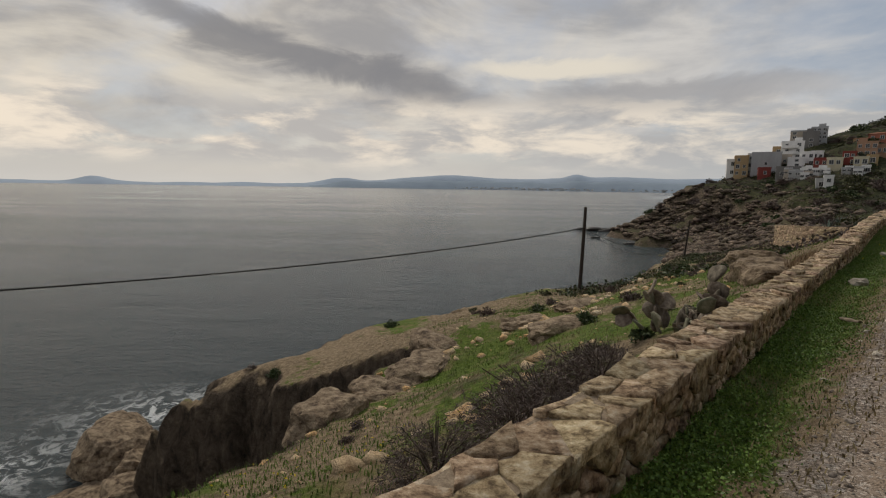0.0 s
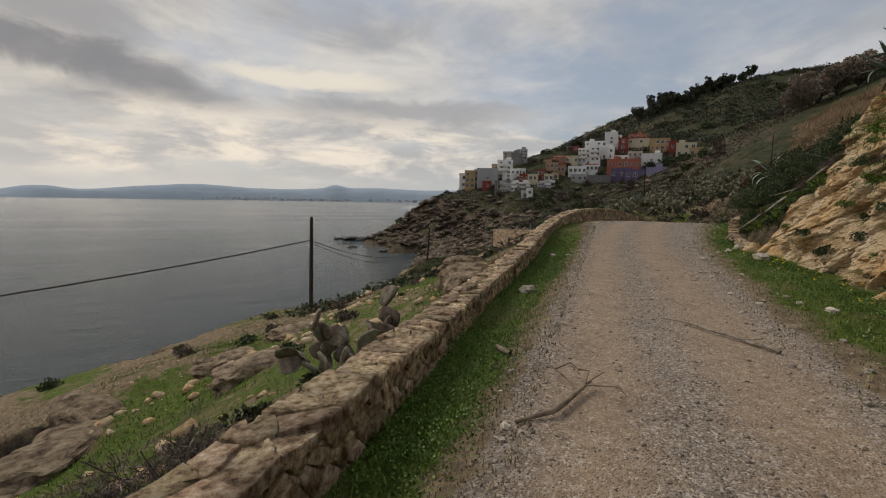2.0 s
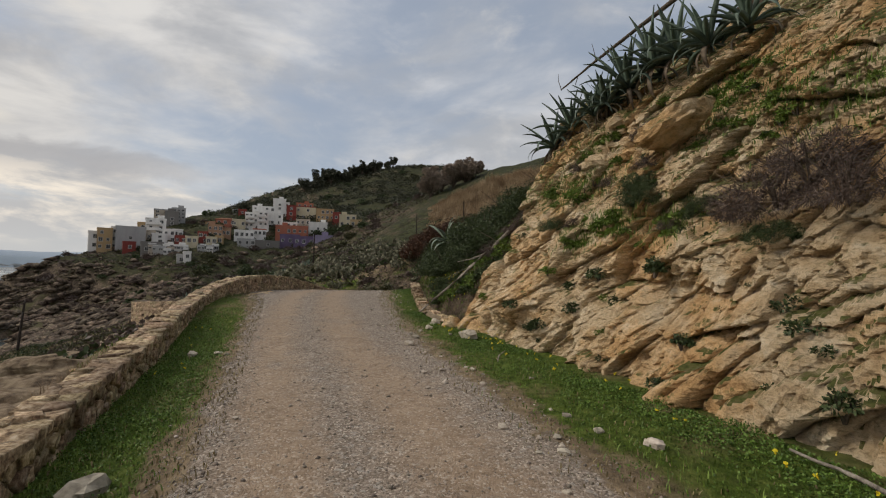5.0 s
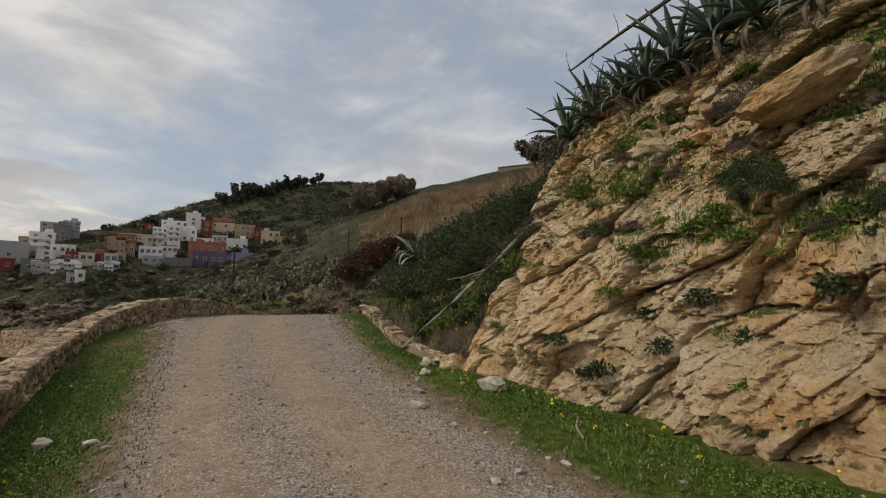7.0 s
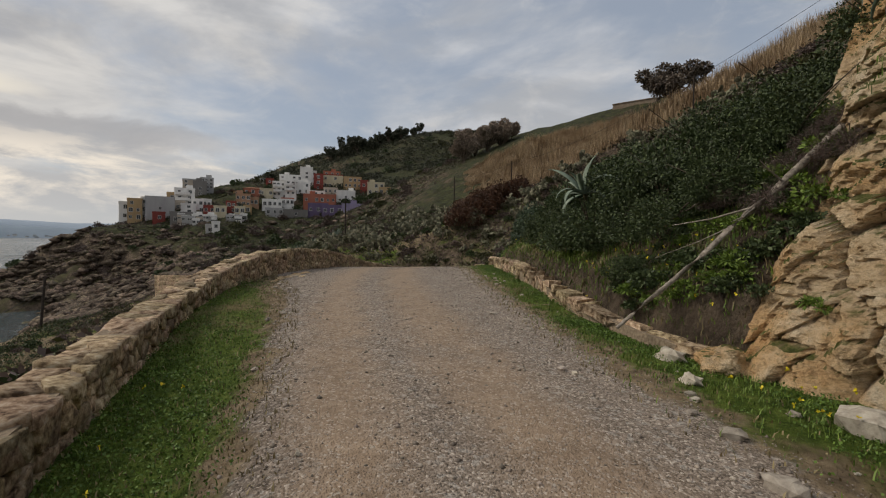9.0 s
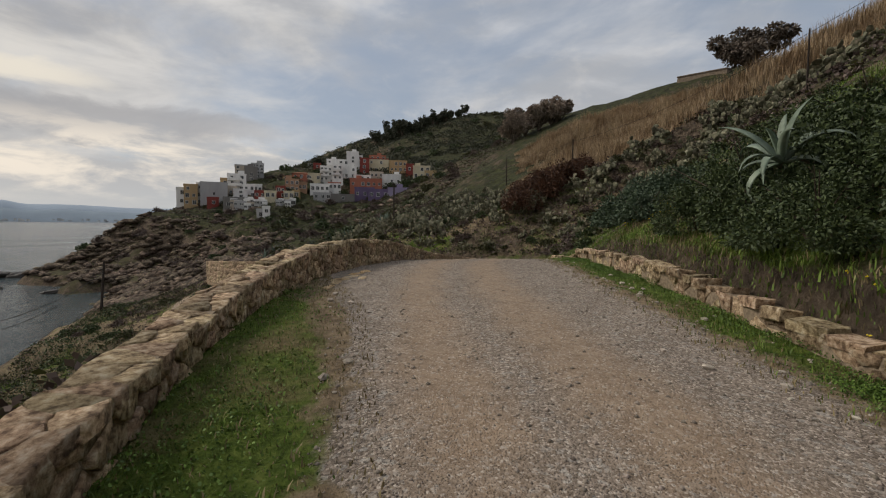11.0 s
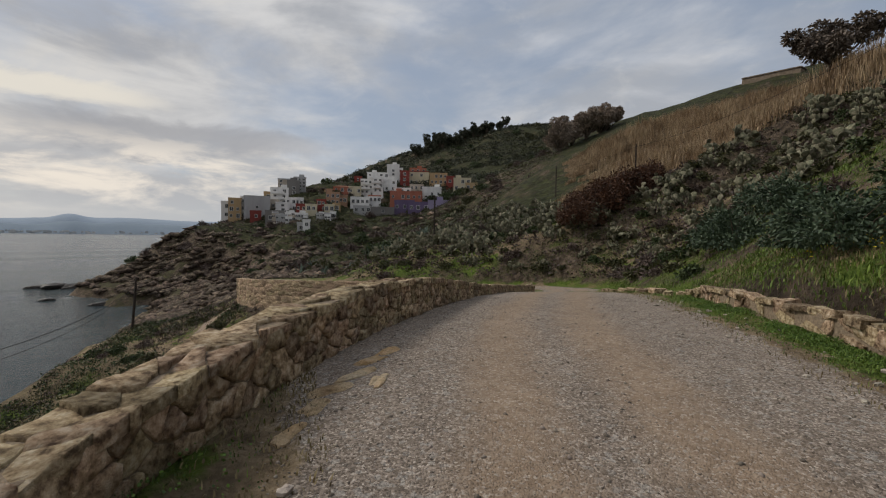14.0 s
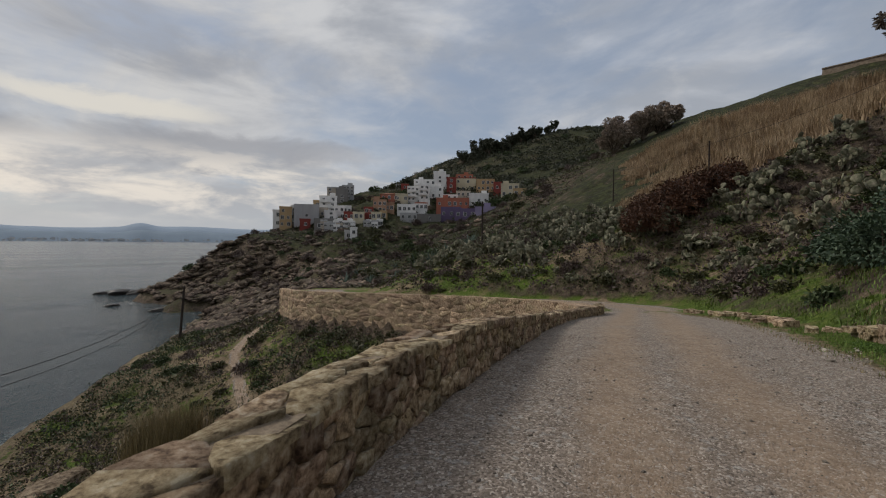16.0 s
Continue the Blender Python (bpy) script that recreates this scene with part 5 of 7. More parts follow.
def build_bushes():
    rnd = random.Random(11)
    for s, n, k, tall in ((20.2, -6.1, 0.75, 1.0), (20.9, -5.5, 0.85, 0.9), (20.3, -7.3, 1.0, 1.0), (21.8, -6.5, 1.1, 1.1), (22.9, -5.6, 0.95, 1.0), (23.6, -6.9, 1.2, 1.1), (24.8, -6.5, 1.1, 1.15), (25.7, -7.3, 1.1, 1.2), (22.4, -8.2, 1.2, 1.1), (24.4, -8.6, 1.3, 1.0), (21.0, -8.8, 1.1, 1.0), (19.4, -8.4, 0.9, 1.1), (26.0, -8.9, 1.1, 0.9), (20.0, -6.9, 0.8, 1.0), (20.6, -4.7, 0.4, 0.8), (19.2, -9.8, 1.1, 1.2), (22.0, -10.4, 1.2, 0.9), (26.4, -6.6, 0.8, 1.2)):
        big_green.put_sn(s, n, k, stretch=(1, 1, tall))
    for s, n, k in ((30.4, -8.2, 0.95), (31.4, -8.9, 1.15), (32.6, -9.6, 1.0), (29.6, -9.1, 0.9), (33.4, -10.6, 0.9), (38.6, -12.6, 1.5), (40.2, -13.4, 1.6), (39.6, -15.2, 1.5), (42.0, -14.8, 1.2)):
        blue_bush.put_sn(s, n, k)
    for x, y, k in ((54.5, 28.6, 0.8), (56.5, 27.2, 0.95), (58.8, 26.6, 1.0), (61.0, 27.4, 0.95), (57.5, 29.6, 0.8), (60.5, 25.2, 0.85), (63, 26.6, 0.8)):
        rust_bush.put(x, y, k * 1.25)
    # along the outer foot of the wall
    for s, n, k in ((4.3, 3.2, 1.25), (5.2, 3.5, 1.4), (6.2, 3.3, 1.3), (7.0, 3.6, 1.0), (3.6, 4.0, 1.1)):
        dry_bush.put_sn(s, n, k, label="leafless brown twiggy shrub beside the stone wall")
    # on the rock face
    for s, z, k in ((11.2, 2.5, 1.0), (11.9, 2.45, 1.1), (11.6, 2.85, 1.0), (13.6, 2.35, 0.3), (14.7, 4.4, 0.55), (15.1, 4.3, 0.5), (16.0, 2.6, 0.3), (14.6, 3.6, 0.4), (15.6, 3.4, 0.35), (16.6, 3.9, 0.4), (9.4, 2.6, 0.7), (8.6, 3.2, 0.8)):
        x, y, h = on_face(s, z)
        dry_bush.put(x, y, k, z=h - 0.12 * k, label="dark withered shrub growing in the rock face")
    for s, z, k in ((14.4, 3.1, 0.42), (14.15, 2.95, 0.36), (13.0, 2.55, 0.3), (11.8, 2.1, 0.3), (16.6, 2.6, 0.3), (10.2, 2.0, 0.35)):
        x, y, h = on_face(s, z)
        big_green.put(x, y, k, z=h - 0.1, label="rounded dark green shrub growing in the rock face")
    for s, z in ((16.30, 1.03), (15.03, 0.94), (15.77, 0.57), (14.12, 1.10), (11.11, 1.11), (10.54, 0.59), (16.0, 0.5), (15.4, 1.3), (14.6, 1.6), (13.4, 1.75), (10.9, 0.9), (11.4, 1.3), (12.4, 0.35)):
        x, y, h = on_face(s, z)
        cushion.put(x, y, rnd.uniform(0.7, 1.25), z=h - 0.05)
    for s, z, count, wide in ((13.74, 2.42, 9, 0.6), (16.08, 3.41, 8, 0.6), (15.45, 2.25, 6, 0.4), (13.66, 4.5, 12, 0.9), (14.64, 2.56, 5, 0.3), (12.0, 3.9, 10, 0.9), (10.0, 3.6, 10, 1.0), (17.3, 3.4, 6, 0.5), (16.6, 4.4, 6, 0.5)):
        for _ in range(count):
            x, y, h = on_face(s + rnd.gauss(0, wide * 0.6), max(0.2, z + rnd.gauss(0, wide * 0.35)))
            bright_cushion.put(x, y, rnd.uniform(0.5, 1.1), z=h - 0.05)
    for k in range(50):
        x, y, h = on_face(rnd.uniform(7.5, 18.0), rnd.uniform(0.2, 5.0))
        rnd.choice((cushion, cushion, bright_cushion)).put(x, y, rnd.uniform(0.3, 0.8), z=h - 0.05)
    for k in range(110):
        s, up = rnd.uniform(18.4, 20.6), rnd.uniform(0.25, 3.2)
        x, y = world_xy(s, float(hill_foot(s)) - up)
        rnd.choice((cushion, bright_cushion)).put(x, y, rnd.uniform(0.7, 1.3))
    for k in range(9):
        s, up = rnd.uniform(18.5, 20.4), rnd.uniform(0.8, 3.5)
        x, y = world_xy(s, float(hill_foot(s)) - up)
        dry_bush.put(x, y, rnd.uniform(0.4, 0.7))
    for k in range(70):
        s, up = rnd.uniform(4, 19), rnd.uniform(2.6, 7)
        x, y = world_xy(s, float(hill_foot(s)) - up)
        rnd.choice((dark_scrub, scrub, brown_scrub, scrub)).put(x, y, rnd.uniform(0.25, 0.6))
    # hillside above the bend
    for k in range(330):
        s = rnd.uniform(27, 100)
        up = rnd.uniform(0.8, 26) if s > 36 else rnd.uniform(3.5, 30)
        n = float(hill_foot(s)) - up
        x, y = world_xy(s, n)
        kind = rnd.choice((scrub, scrub, dark_scrub, brown_scrub, brown_scrub))
        kind.put(x, y, rnd.uniform(0.35, 1.0) * (0.7 if s < 45 else 1.0))
    # seaward slope
    for k in range(150):
        s, out = rnd.uniform(0, 75), rnd.uniform(1.5, 22)
        n = float(sea_edge(s)) + out
        x, y = world_xy(s, n)
        if float(coast_distance(np.array([x]), np.array([y]))[0]) < 1.0 or (s < 30 and out < 2.2):
            continue
        rnd.choice((scrub, dark_scrub, brown_scrub)).put(x, y, rnd.uniform(0.2, 0.5) if s < 30 else rnd.uniform(0.4, 0.9))
    # headland
    for k in range(230):
        x, y = rnd.uniform(62, 175), rnd.uniform(70, 185)
        if float(coast_distance(np.array([x]), np.array([y]))[0]) < 7:
            continue
        rnd.choice((scrub, dark_scrub, brown_scrub, brown_scrub)).put(x, y, rnd.uniform(0.9, 2.4))
    for k in range(130):
        x, y = rnd.uniform(150, 420), rnd.uniform(60, 330)
        rnd.choice((dark_scrub, scrub, dark_scrub)).put(x, y, rnd.uniform(2.0, 4.6))


build_bushes()


def leaf_blade(name, length, width, bend, material, thick=0.035):
    """A thick gutter-shaped agave leaf with a pointed tip."""
    verts, faces, steps = [], [], 9
    for k in range(steps):
        t = k / (steps - 1)
        w = width * (0.62 + 0.9 * t - 1.55 * t**2.2) if t < 1 else 0.002
        w = max(w, 0.004)
        ang = bend * t * t
        r = length * t
        c = Vector((r * math.cos(ang * 0.8), 0, r * math.sin(-ang) * 0.6))
        fold = w * 0.35
        verts += [c + Vector((0, -w, fold)), c + Vector((0, 0, -0.2 * thick)), c + Vector((0, w, fold)), c + Vector((0, 0, -thick * (1 - 0.8 * t) - 0.2 * thick))]
    for k in range(steps - 1):
        i = k * 4
        for j in range(4):
            faces.append((i + j, i + (j + 1) % 4, i + 4 + (j + 1) % 4, i + 4 + j))
    return mesh_of(name, verts, faces, material, True)


AGAVE_LEAVES = [leaf_blade("leaf", 1.0, 0.085, b, m_agave) for b in (0.1, 0.5, 0.95)]
AGAVE_DEAD = [leaf_blade("dead_leaf", 0.95, 0.075, b, m_agave_dead, 0.015) for b in (1.2, 1.7)]


AGAVE_PALE = [leaf_blade("leaf", 1.0, 0.085, b, m_agave_pale) for b in (0.5, 1.0, 1.5)]


def agave(x, y, z, size, seed, count=24, dead=6, lean=0.0, way=0.0, leaf=AGAVE_LEAVES, label="grey-green agave rosette with thick pointed leaves on the bank", group="agaves on the bank"):
    rnd = random.Random(seed)
    base = new("agave")
    tagged(base, label, "agave", group)
    base.matrix_world = Matrix.Translation((x, y, z)) @ Matrix.Rotation(way, 4, "Z") @ Matrix.Rotation(lean, 4, "Y")
    for k in range(count):
        t = k / count
        up = radians(80 - 75 * t**0.8 + rnd.uniform(-7, 7))
        m = Matrix.Rotation(k * 2.39996 + rnd.uniform(-0.2, 0.2), 4, "Z") @ Matrix.Rotation(-up, 4, "Y") @ Matrix.Translation((0.05, 0, 0)) @ Matrix.Scale(size * rnd.uniform(0.75, 1.1), 4)
        place_piece("leaf", leaf[min(2, int(t * 3))], base, m)
    for k in range(dead):
        m = Matrix.Rotation(rnd.uniform(0, 6.28), 4, "Z") @ Matrix.Rotation(radians(rnd.uniform(10, 40)), 4, "Y") @ Matrix.Scale(size * rnd.uniform(0.7, 1.0), 4)
        place_piece("dead_leaf", AGAVE_DEAD[k % 2], base, m)
    return base


def build_agaves():
    for k, (s, n, z, size) in enumerate(((18.4, -6.95, 4.9, 1.0), (17.8, -7.1, 5.2, 1.05), (17.2, -7.3, 5.4, 1.0), (16.7, -7.25, 5.5, 0.9), (16.2, -7.45, 5.75, 1.2), (15.6, -7.6, 6.0, 1.15), (15.0, -7.6, 6.0, 1.0), (14.1, -7.4, 5.75, 1.0), (13.4, -7.5, 5.8, 0.9))):
        x, y = world_xy(s, n)
        agave(x, y, z - 0.1, size, k, dead=8 if k < 4 else 4, lean=0.25, way=radians(110), group="agaves above the rock face", label="grey-green agave with spiky leaves above the rock face")
    agave(21.65, 11.69, 2.6, 0.98, 40, count=14, dead=3, lean=0.5, way=radians(150), leaf=AGAVE_PALE, label="agave with long bent pale leaves rising from the bush")
    rnd = random.Random(9)
    for k in range(26):
        x, y = rnd.uniform(62, 84), rnd.uniform(66, 88)
        agave(x, y, z_at(x, y), rnd.uniform(1.3, 2.3), 60 + k, count=14, dead=0, group="agaves on the far slope", label="pale blue-green agave on the far slope")


build_agaves()


def pad_mesh(seed, material, long=0.34, wide=0.24, thick=0.035):
    bm = bmesh.new()
    bmesh.ops.create_uvsphere(bm, u_segments=10, v_segments=6, radius=1)
    for v in bm.verts:
        p = v.co.copy()
        wave = 0.12 * noise.noise(p * 1.3 + Vector((seed * 5.0, 0, 0)))
        v.co = Vector((p.x * wide * (0.82 + 0.25 * p.z), p.y * thick + wave * 0.35, (p.z + 1) * long / 2))
    me = bpy.data.meshes.new("pad")
    bm.to_mesh(me)
    bm.free()
    me.polygons.foreach_set("use_smooth", np.ones(len(me.polygons), bool))
    me.materials.append(material)
    return me


def pad_poses(seed, count, droop=0.0):
    """Poses of pads that grow out of one another's rims."""
    rnd = random.Random(seed)
    poses = []
    for _ in range(count):
        if len(poses) < 5:
            m = Matrix.Translation((rnd.uniform(-0.5, 0.5), rnd.uniform(-0.4, 0.4), -0.05)) @ Euler((rnd.uniform(-0.5, 0.5) + droop * rnd.uniform(-1.3, 1.3), rnd.uniform(-0.6, 0.6), rnd.uniform(0, 6.28))).to_matrix().to_4x4()
        else:
            m = rnd.choice(poses[: max(5, len(poses) * 3 // 4)]) @ Matrix.Translation((rnd.uniform(-0.14, 0.14), 0, 0.30)) @ Euler((rnd.uniform(-0.6, 0.6) + droop * rnd.uniform(-0.6, 0.9), rnd.uniform(-0.8, 0.8), rnd.uniform(-1.2, 1.2))).to_matrix().to_4x4()
        if m.translation.z > -0.3 and m.translation.length < 2.0:
            poses.append(m)
    return poses


def build_cacti():
    dead = [pad_mesh(k, m_pad_dead) for k in range(4)]
    green = [pad_mesh(k + 5, m_pad) for k in range(2)]
    spots = ((9.4, 3.05, 1.0, 1), (10.2, 3.8, 0.95, 2), (9.8, 3.5, 0.85, 4), (6.3, 2.6, 0.5, 5))
    for s, n, k, seed in spots:
        x, y = world_xy(s, n)
        base = new("prickly_pear")
        tagged(base, "half-withered grey-brown prickly pear beside the wall", "cactus", "prickly pears by the wall")
        base.matrix_world = Matrix.Translation((x, y, z_at(x, y))) @ Matrix.Rotation(seed * 1.3, 4, "Z") @ Matrix.Scale(k * 1.15, 4)
        for j, m in enumerate(pad_poses(seed, 30 if seed < 5 else 12, 0.45)):
            place_piece("pad", green[j % 2] if j % 4 == 0 else dead[j % 4], base, m)
    # joined pads for the thickets on the slope
    thickets = []
    for seed in range(5):
        verts, faces = [], []
        src = pad_mesh(seed + 20, None)
        sv = [v.co.copy() for v in src.vertices]
        sf = [tuple(p.vertices) for p in src.polygons]
        for m in pad_poses(seed + 30, 34, 0.35):
            first = len(verts)
            verts += [m @ v for v in sv]
            faces += [tuple(i + first for i in f) for f in sf]
        me = bpy.data.meshes.new("pad_clump")
        me.from_pydata(verts, [], faces)
        me.polygons.foreach_set("use_smooth", np.ones(len(me.polygons), bool))
        me.materials.append(m_pad)
        thickets.append((me, stem_mesh(seed + 300, (0.2, 0.2, 0.7), 1, m_bark, 0.1)))
    rnd = random.Random(21)

    def thicket(x, y, k):
        me, stems = thickets[rnd.randrange(5)]
        base = new("prickly_pear")
        tagged(base, "prickly pear thicket with grey-green pads on the slope", "cactus", "prickly pears on the slope")
        base.matrix_world = Matrix.Translation((x, y, z_at(x, y) - 0.05)) @ Matrix.Rotation(rnd.uniform(0, 6.28), 4, "Z") @ Matrix.Scale(k, 4)
        tagged(place_piece("pad_clump", me, base, Matrix.Identity(4)), "grey-green cactus pads", kind="stuff")
        place_piece("trunk", stems, base, Matrix.Identity(4))

    for _ in range(170):
        s, up = rnd.uniform(42, 78), rnd.uniform(6, 24)
        thicket(*world_xy(s, float(hill_foot(s)) - up), rnd.uniform(0.8, 1.5))
    for _ in range(45):
        s, up = rnd.uniform(78, 112), rnd.uniform(6, 26)
        thicket(*world_xy(s, float(hill_foot(s)) - up), rnd.uniform(1.0, 1.8))
    for _ in range(22):
        s, up = rnd.uniform(48, 62), rnd.uniform(1.5, 6)
        thicket(*world_xy(s, float(hill_foot(s)) - up), rnd.uniform(0.5, 0.9))
    for s, n in ((47.5, -6.0), (49, -5.4), (60, 5.5), (62, 7.0)):
        thicket(*world_xy(s, n), 0.8)


build_cacti()


def scatter_blades(name, xs, ys, tall, width, material, label, seed, lean=0.95, category="grass", z=None):
    """Single blades, each of two bent leaves, as one object."""
    rng = np.random.default_rng(seed)
    count = len(xs)
    z = height(xs, ys) if z is None else z
    h = tall * rng.uniform(0.5, 1.3, count)
    ang = rng.uniform(0, 2 * np.pi, count)
    off = lean * h * rng.uniform(0.1, 1.0, count)
    dx, dy = np.cos(ang), np.sin(ang)
    side = np.stack([-dy, dx, np.zeros(count)], -1) * (width * rng.uniform(0.6, 1.4, count))[:, None]
    root = np.stack([xs, ys, z - 0.01], -1)
    mid = root + np.stack([dx * off * 0.3, dy * off * 0.3, h * 0.6], -1)
    tip = root + np.stack([dx * off, dy * off, h * np.where(rng.random(count) < 0.3, 0.75, 1.0)], -1)
    verts = np.stack([root - side, root + side, mid + side * 0.8, mid - side * 0.8, tip], 1).reshape(-1, 3)
    i = np.arange(count)[:, None] * 5
    tri = np.concatenate([i + [[0, 1, 2]], i + [[0, 2, 3]], i + [[3, 2, 4]]])
    return tagged(new(name, mesh_of(name, verts, tri, material)), label, category, kind="stuff")


def build_grass():
    rng = np.random.default_rng(3)

    def spread(count, s0, s1, low, high, keep):
        s = rng.uniform(s0, s1, count)
        t = rng.random(count)
        n = low(s) + t * (high(s) - low(s))
        x, y = world_xy(s, n)
        ok = rng.random(count) < keep(s, n, t, x, y)
        return x[ok], y[ok]

    patch = lambda x, y: step(-0.35, 0.5, ripple(x, y, 1.3, 4, 17))  # noqa: E731
    # left verge: thick along the wall, thin toward the wheel tracks
    x, y = spread(30000, -1, 27.5, grass_edge, wall_n, lambda s, n, t, x, y: (0.12 + 0.9 * t) * (0.35 + 0.65 * patch(x, y)) * (1 - 0.75 * step(19, 25, s)))
    scatter_blades("verge_grass", x, y, 0.055, 0.004, m_turf, "short green grass and weeds between wall and track", 1)
    x, y = spread(16000, -1, 27.5, lambda s: grass_edge(s) - 0.25, wall_n, lambda s, n, t, x, y: (1.0 - 0.6 * t) * 0.7)
    scatter_blades("dry_verge_grass", x, y, 0.05, 0.006, m_drygrass, "short dry grass at the track's edge", 2)
    # right verge under the rock face and the low wall
    x, y = spread(60000, 3, 46, lambda s: road_right(s) + 0.2, lambda s: hill_foot(s) + 0.1, lambda s, n, t, x, y: (0.10 + 0.90 * step(0.15, 0.75, t)) * (0.25 + 0.75 * patch(x, y)))
    scatter_blades("bank_grass", x, y, 0.065, 0.0045, m_turf, "lush green grass along the foot of the bank", 3)
    x, y = spread(14000, 3, 46, lambda s: road_right(s) + 0.3, lambda s: hill_foot(s) + 0.1, lambda s, n, t, x, y: (1 - t) * 0.8)
    scatter_blades("dry_bank_grass", x, y, 0.05, 0.006, m_drygrass, "sparse dry grass between track and bank", 4)
    # tufts on the rock's ledges
    ss, zz = [], []
    for s_, z_, count, wide in ((13.74, 2.42, 900, 0.5), (16.08, 3.41, 900, 0.5), (15.45, 2.25, 500, 0.35), (13.66, 4.5, 1200, 0.8), (14.64, 2.56, 400, 0.3), (12.0, 3.9, 1000, 0.8), (17.3, 3.4, 700, 0.5), (16.6, 4.4, 700, 0.5), (10.0, 3.6, 900, 0.9)):
        ss.append(rng.normal(s_, wide, count))
        zz.append(np.maximum(rng.normal(z_, wide * 0.45, count), 0.1))
    fx, fy, fz = face_grid(np.concatenate(ss), np.concatenate(zz))
    scatter_blades("rock_grass", fx, fy, 0.11, 0.006, m_turf, "bright grass in the joints of the rock face", 15, z=fz)
    # banks above and below
    x, y = spread(110000, 18, 68, lambda s: hill_foot(s) - 14, lambda s: hill_foot(s), lambda s, n, t, x, y: 0.15 + 0.85 * patch(x * 0.5, y * 0.5))
    scatter_blades("hillside_grass", x, y, 0.12, 0.012, m_turf, "rough green grass on the bank above the track", 5)
    x, y = spread(42000, 18.4, 36, lambda s: hill_foot(s) - 3.6, lambda s: hill_foot(s) - 0.1, lambda s, n, t, x, y: 0.45 + 0.55 * patch(x, y))
    scatter_blades("wall_top_grass", x, y, 0.075, 0.006, m_turf, "rough grass on the bank behind the low wall", 16)
    x, y = spread(12000, 18.4, 36, lambda s: hill_foot(s) - 3.6, lambda s: hill_foot(s) - 0.1, lambda s, n, t, x, y: 1 - patch(x, y))
    scatter_blades("dry_wall_top_grass", x, y, 0.13, 0.006, m_drygrass, "dry grass on the bank behind the low wall", 17)
    x, y = spread(42000, 3, 19, lambda s: hill_foot(s) - 8, lambda s: hill_foot(s) - 2.7, lambda s, n, t, x, y: 0.8 * patch(x, y))
    scatter_blades("ledge_grass", x, y, 0.16, 0.010, m_turf, "green grass on the ledges above the rock face", 6)
    x, y = spread(80000, -3, 34, lambda s: sea_edge(s) + 0.9, lambda s: sea_edge(s) + 15, lambda s, n, t, x, y: 0.9 * patch(x * 0.4, y * 0.4))
    inland = coast_distance(x, y) > 0.8
    scatter_blades("slope_grass", x[inland], y[inland], 0.09, 0.009, m_turf, "green turf on the seaward slope", 7)
    x, y = spread(46000, -3, 60, lambda s: sea_edge(s) + 0.9, lambda s: sea_edge(s) + 20, lambda s, n, t, x, y: 0.9 * (1 - patch(x * 0.4, y * 0.4)))
    inland = coast_distance(x, y) > 0.8
    scatter_blades("dry_slope_grass", x[inland], y[inland], 0.11, 0.007, m_drygrass, "dry yellow grass on the seaward slope", 8)
    x, y = spread(46000, 34, 80, lambda s: sea_edge(s) + 1.5, lambda s: sea_edge(s) + 26, lambda s, n, t, x, y: 0.9 * patch(x * 0.25, y * 0.25))
    inland = coast_distance(x, y) > 1.0
    scatter_blades("lower_slope_grass", x[inland], y[inland], 0.2, 0.02, m_olive, "green turf on the lower seaward slope", 9)
    # herbs: small broad leaves close to the ground
    for name, count, s0, s1, low, high, seed in (("verge_herbs", 95000, -1, 26, grass_edge, wall_n, 12), ("bank_herbs", 190000, 5, 34, lambda s: road_right(s) - 0.1, hill_foot, 13)):
        x, y = spread(count, s0, s1, low, high, lambda s, n, t, x, y: (0.06 + 0.94 * step(0.0, 0.55, t) if seed == 12 else 0.07 + 0.93 * step(0.38, 0.8, t + 0.3 * ripple(x, y, 1.1, 3, 5))) * (0.25 + 0.75 * patch(x + 5, y)) * (1 - 0.85 * step(18, 24, s) * (seed == 12)))
        mound = 0.025 + 0.075 * step(-0.2, 0.7, ripple(x, y, 0.5, 3, 23))
        p = np.stack([x, y, height(x, y) + rng.random(len(x)) ** 0.6 * mound], -1)
        v, f = leaves(rng, p, np.tile([0, 0, 0.35], (len(p), 1)), 0.023, 0.0095, 0.9)
        tagged(new(name, mesh_of(name, v, f, m_herb)), "low broad-leaved green herbs in the grass", "weeds", kind="stuff")
    # yellow flowers
    spots = [world_xy(rng.uniform(8, 18), rng.uniform(-4.4, -3.6)) for _ in range(60)] + [world_xy(rng.uniform(28, 31), rng.uniform(-9.5, -7.6)) for _ in range(90)] + [world_xy(rng.uniform(16, 20), rng.uniform(1.1, 1.5)) for _ in range(8)] + [world_xy(rng.uniform(18.6, 22), rng.uniform(-5.2, -4.4)) for _ in range(30)] + [world_xy(rng.uniform(2, 6), rng.uniform(5, 9)) for _ in range(50)]
    x, y = np.array(spots).T
    p = np.repeat(np.stack([x, y, height(x, y) + rng.uniform(0.10, 0.2, len(x))], -1), 5, axis=0)
    v, f = leaves(rng, p, np.tile([0, 0, 0.25], (len(p), 1)), 0.028, 0.011, 0.5)
    tagged(new("yellow_flowers", mesh_of("yellow_flowers", v, f, m_flower)), "small yellow flowers in the grass", "flowers", kind="stuff")


build_grass()


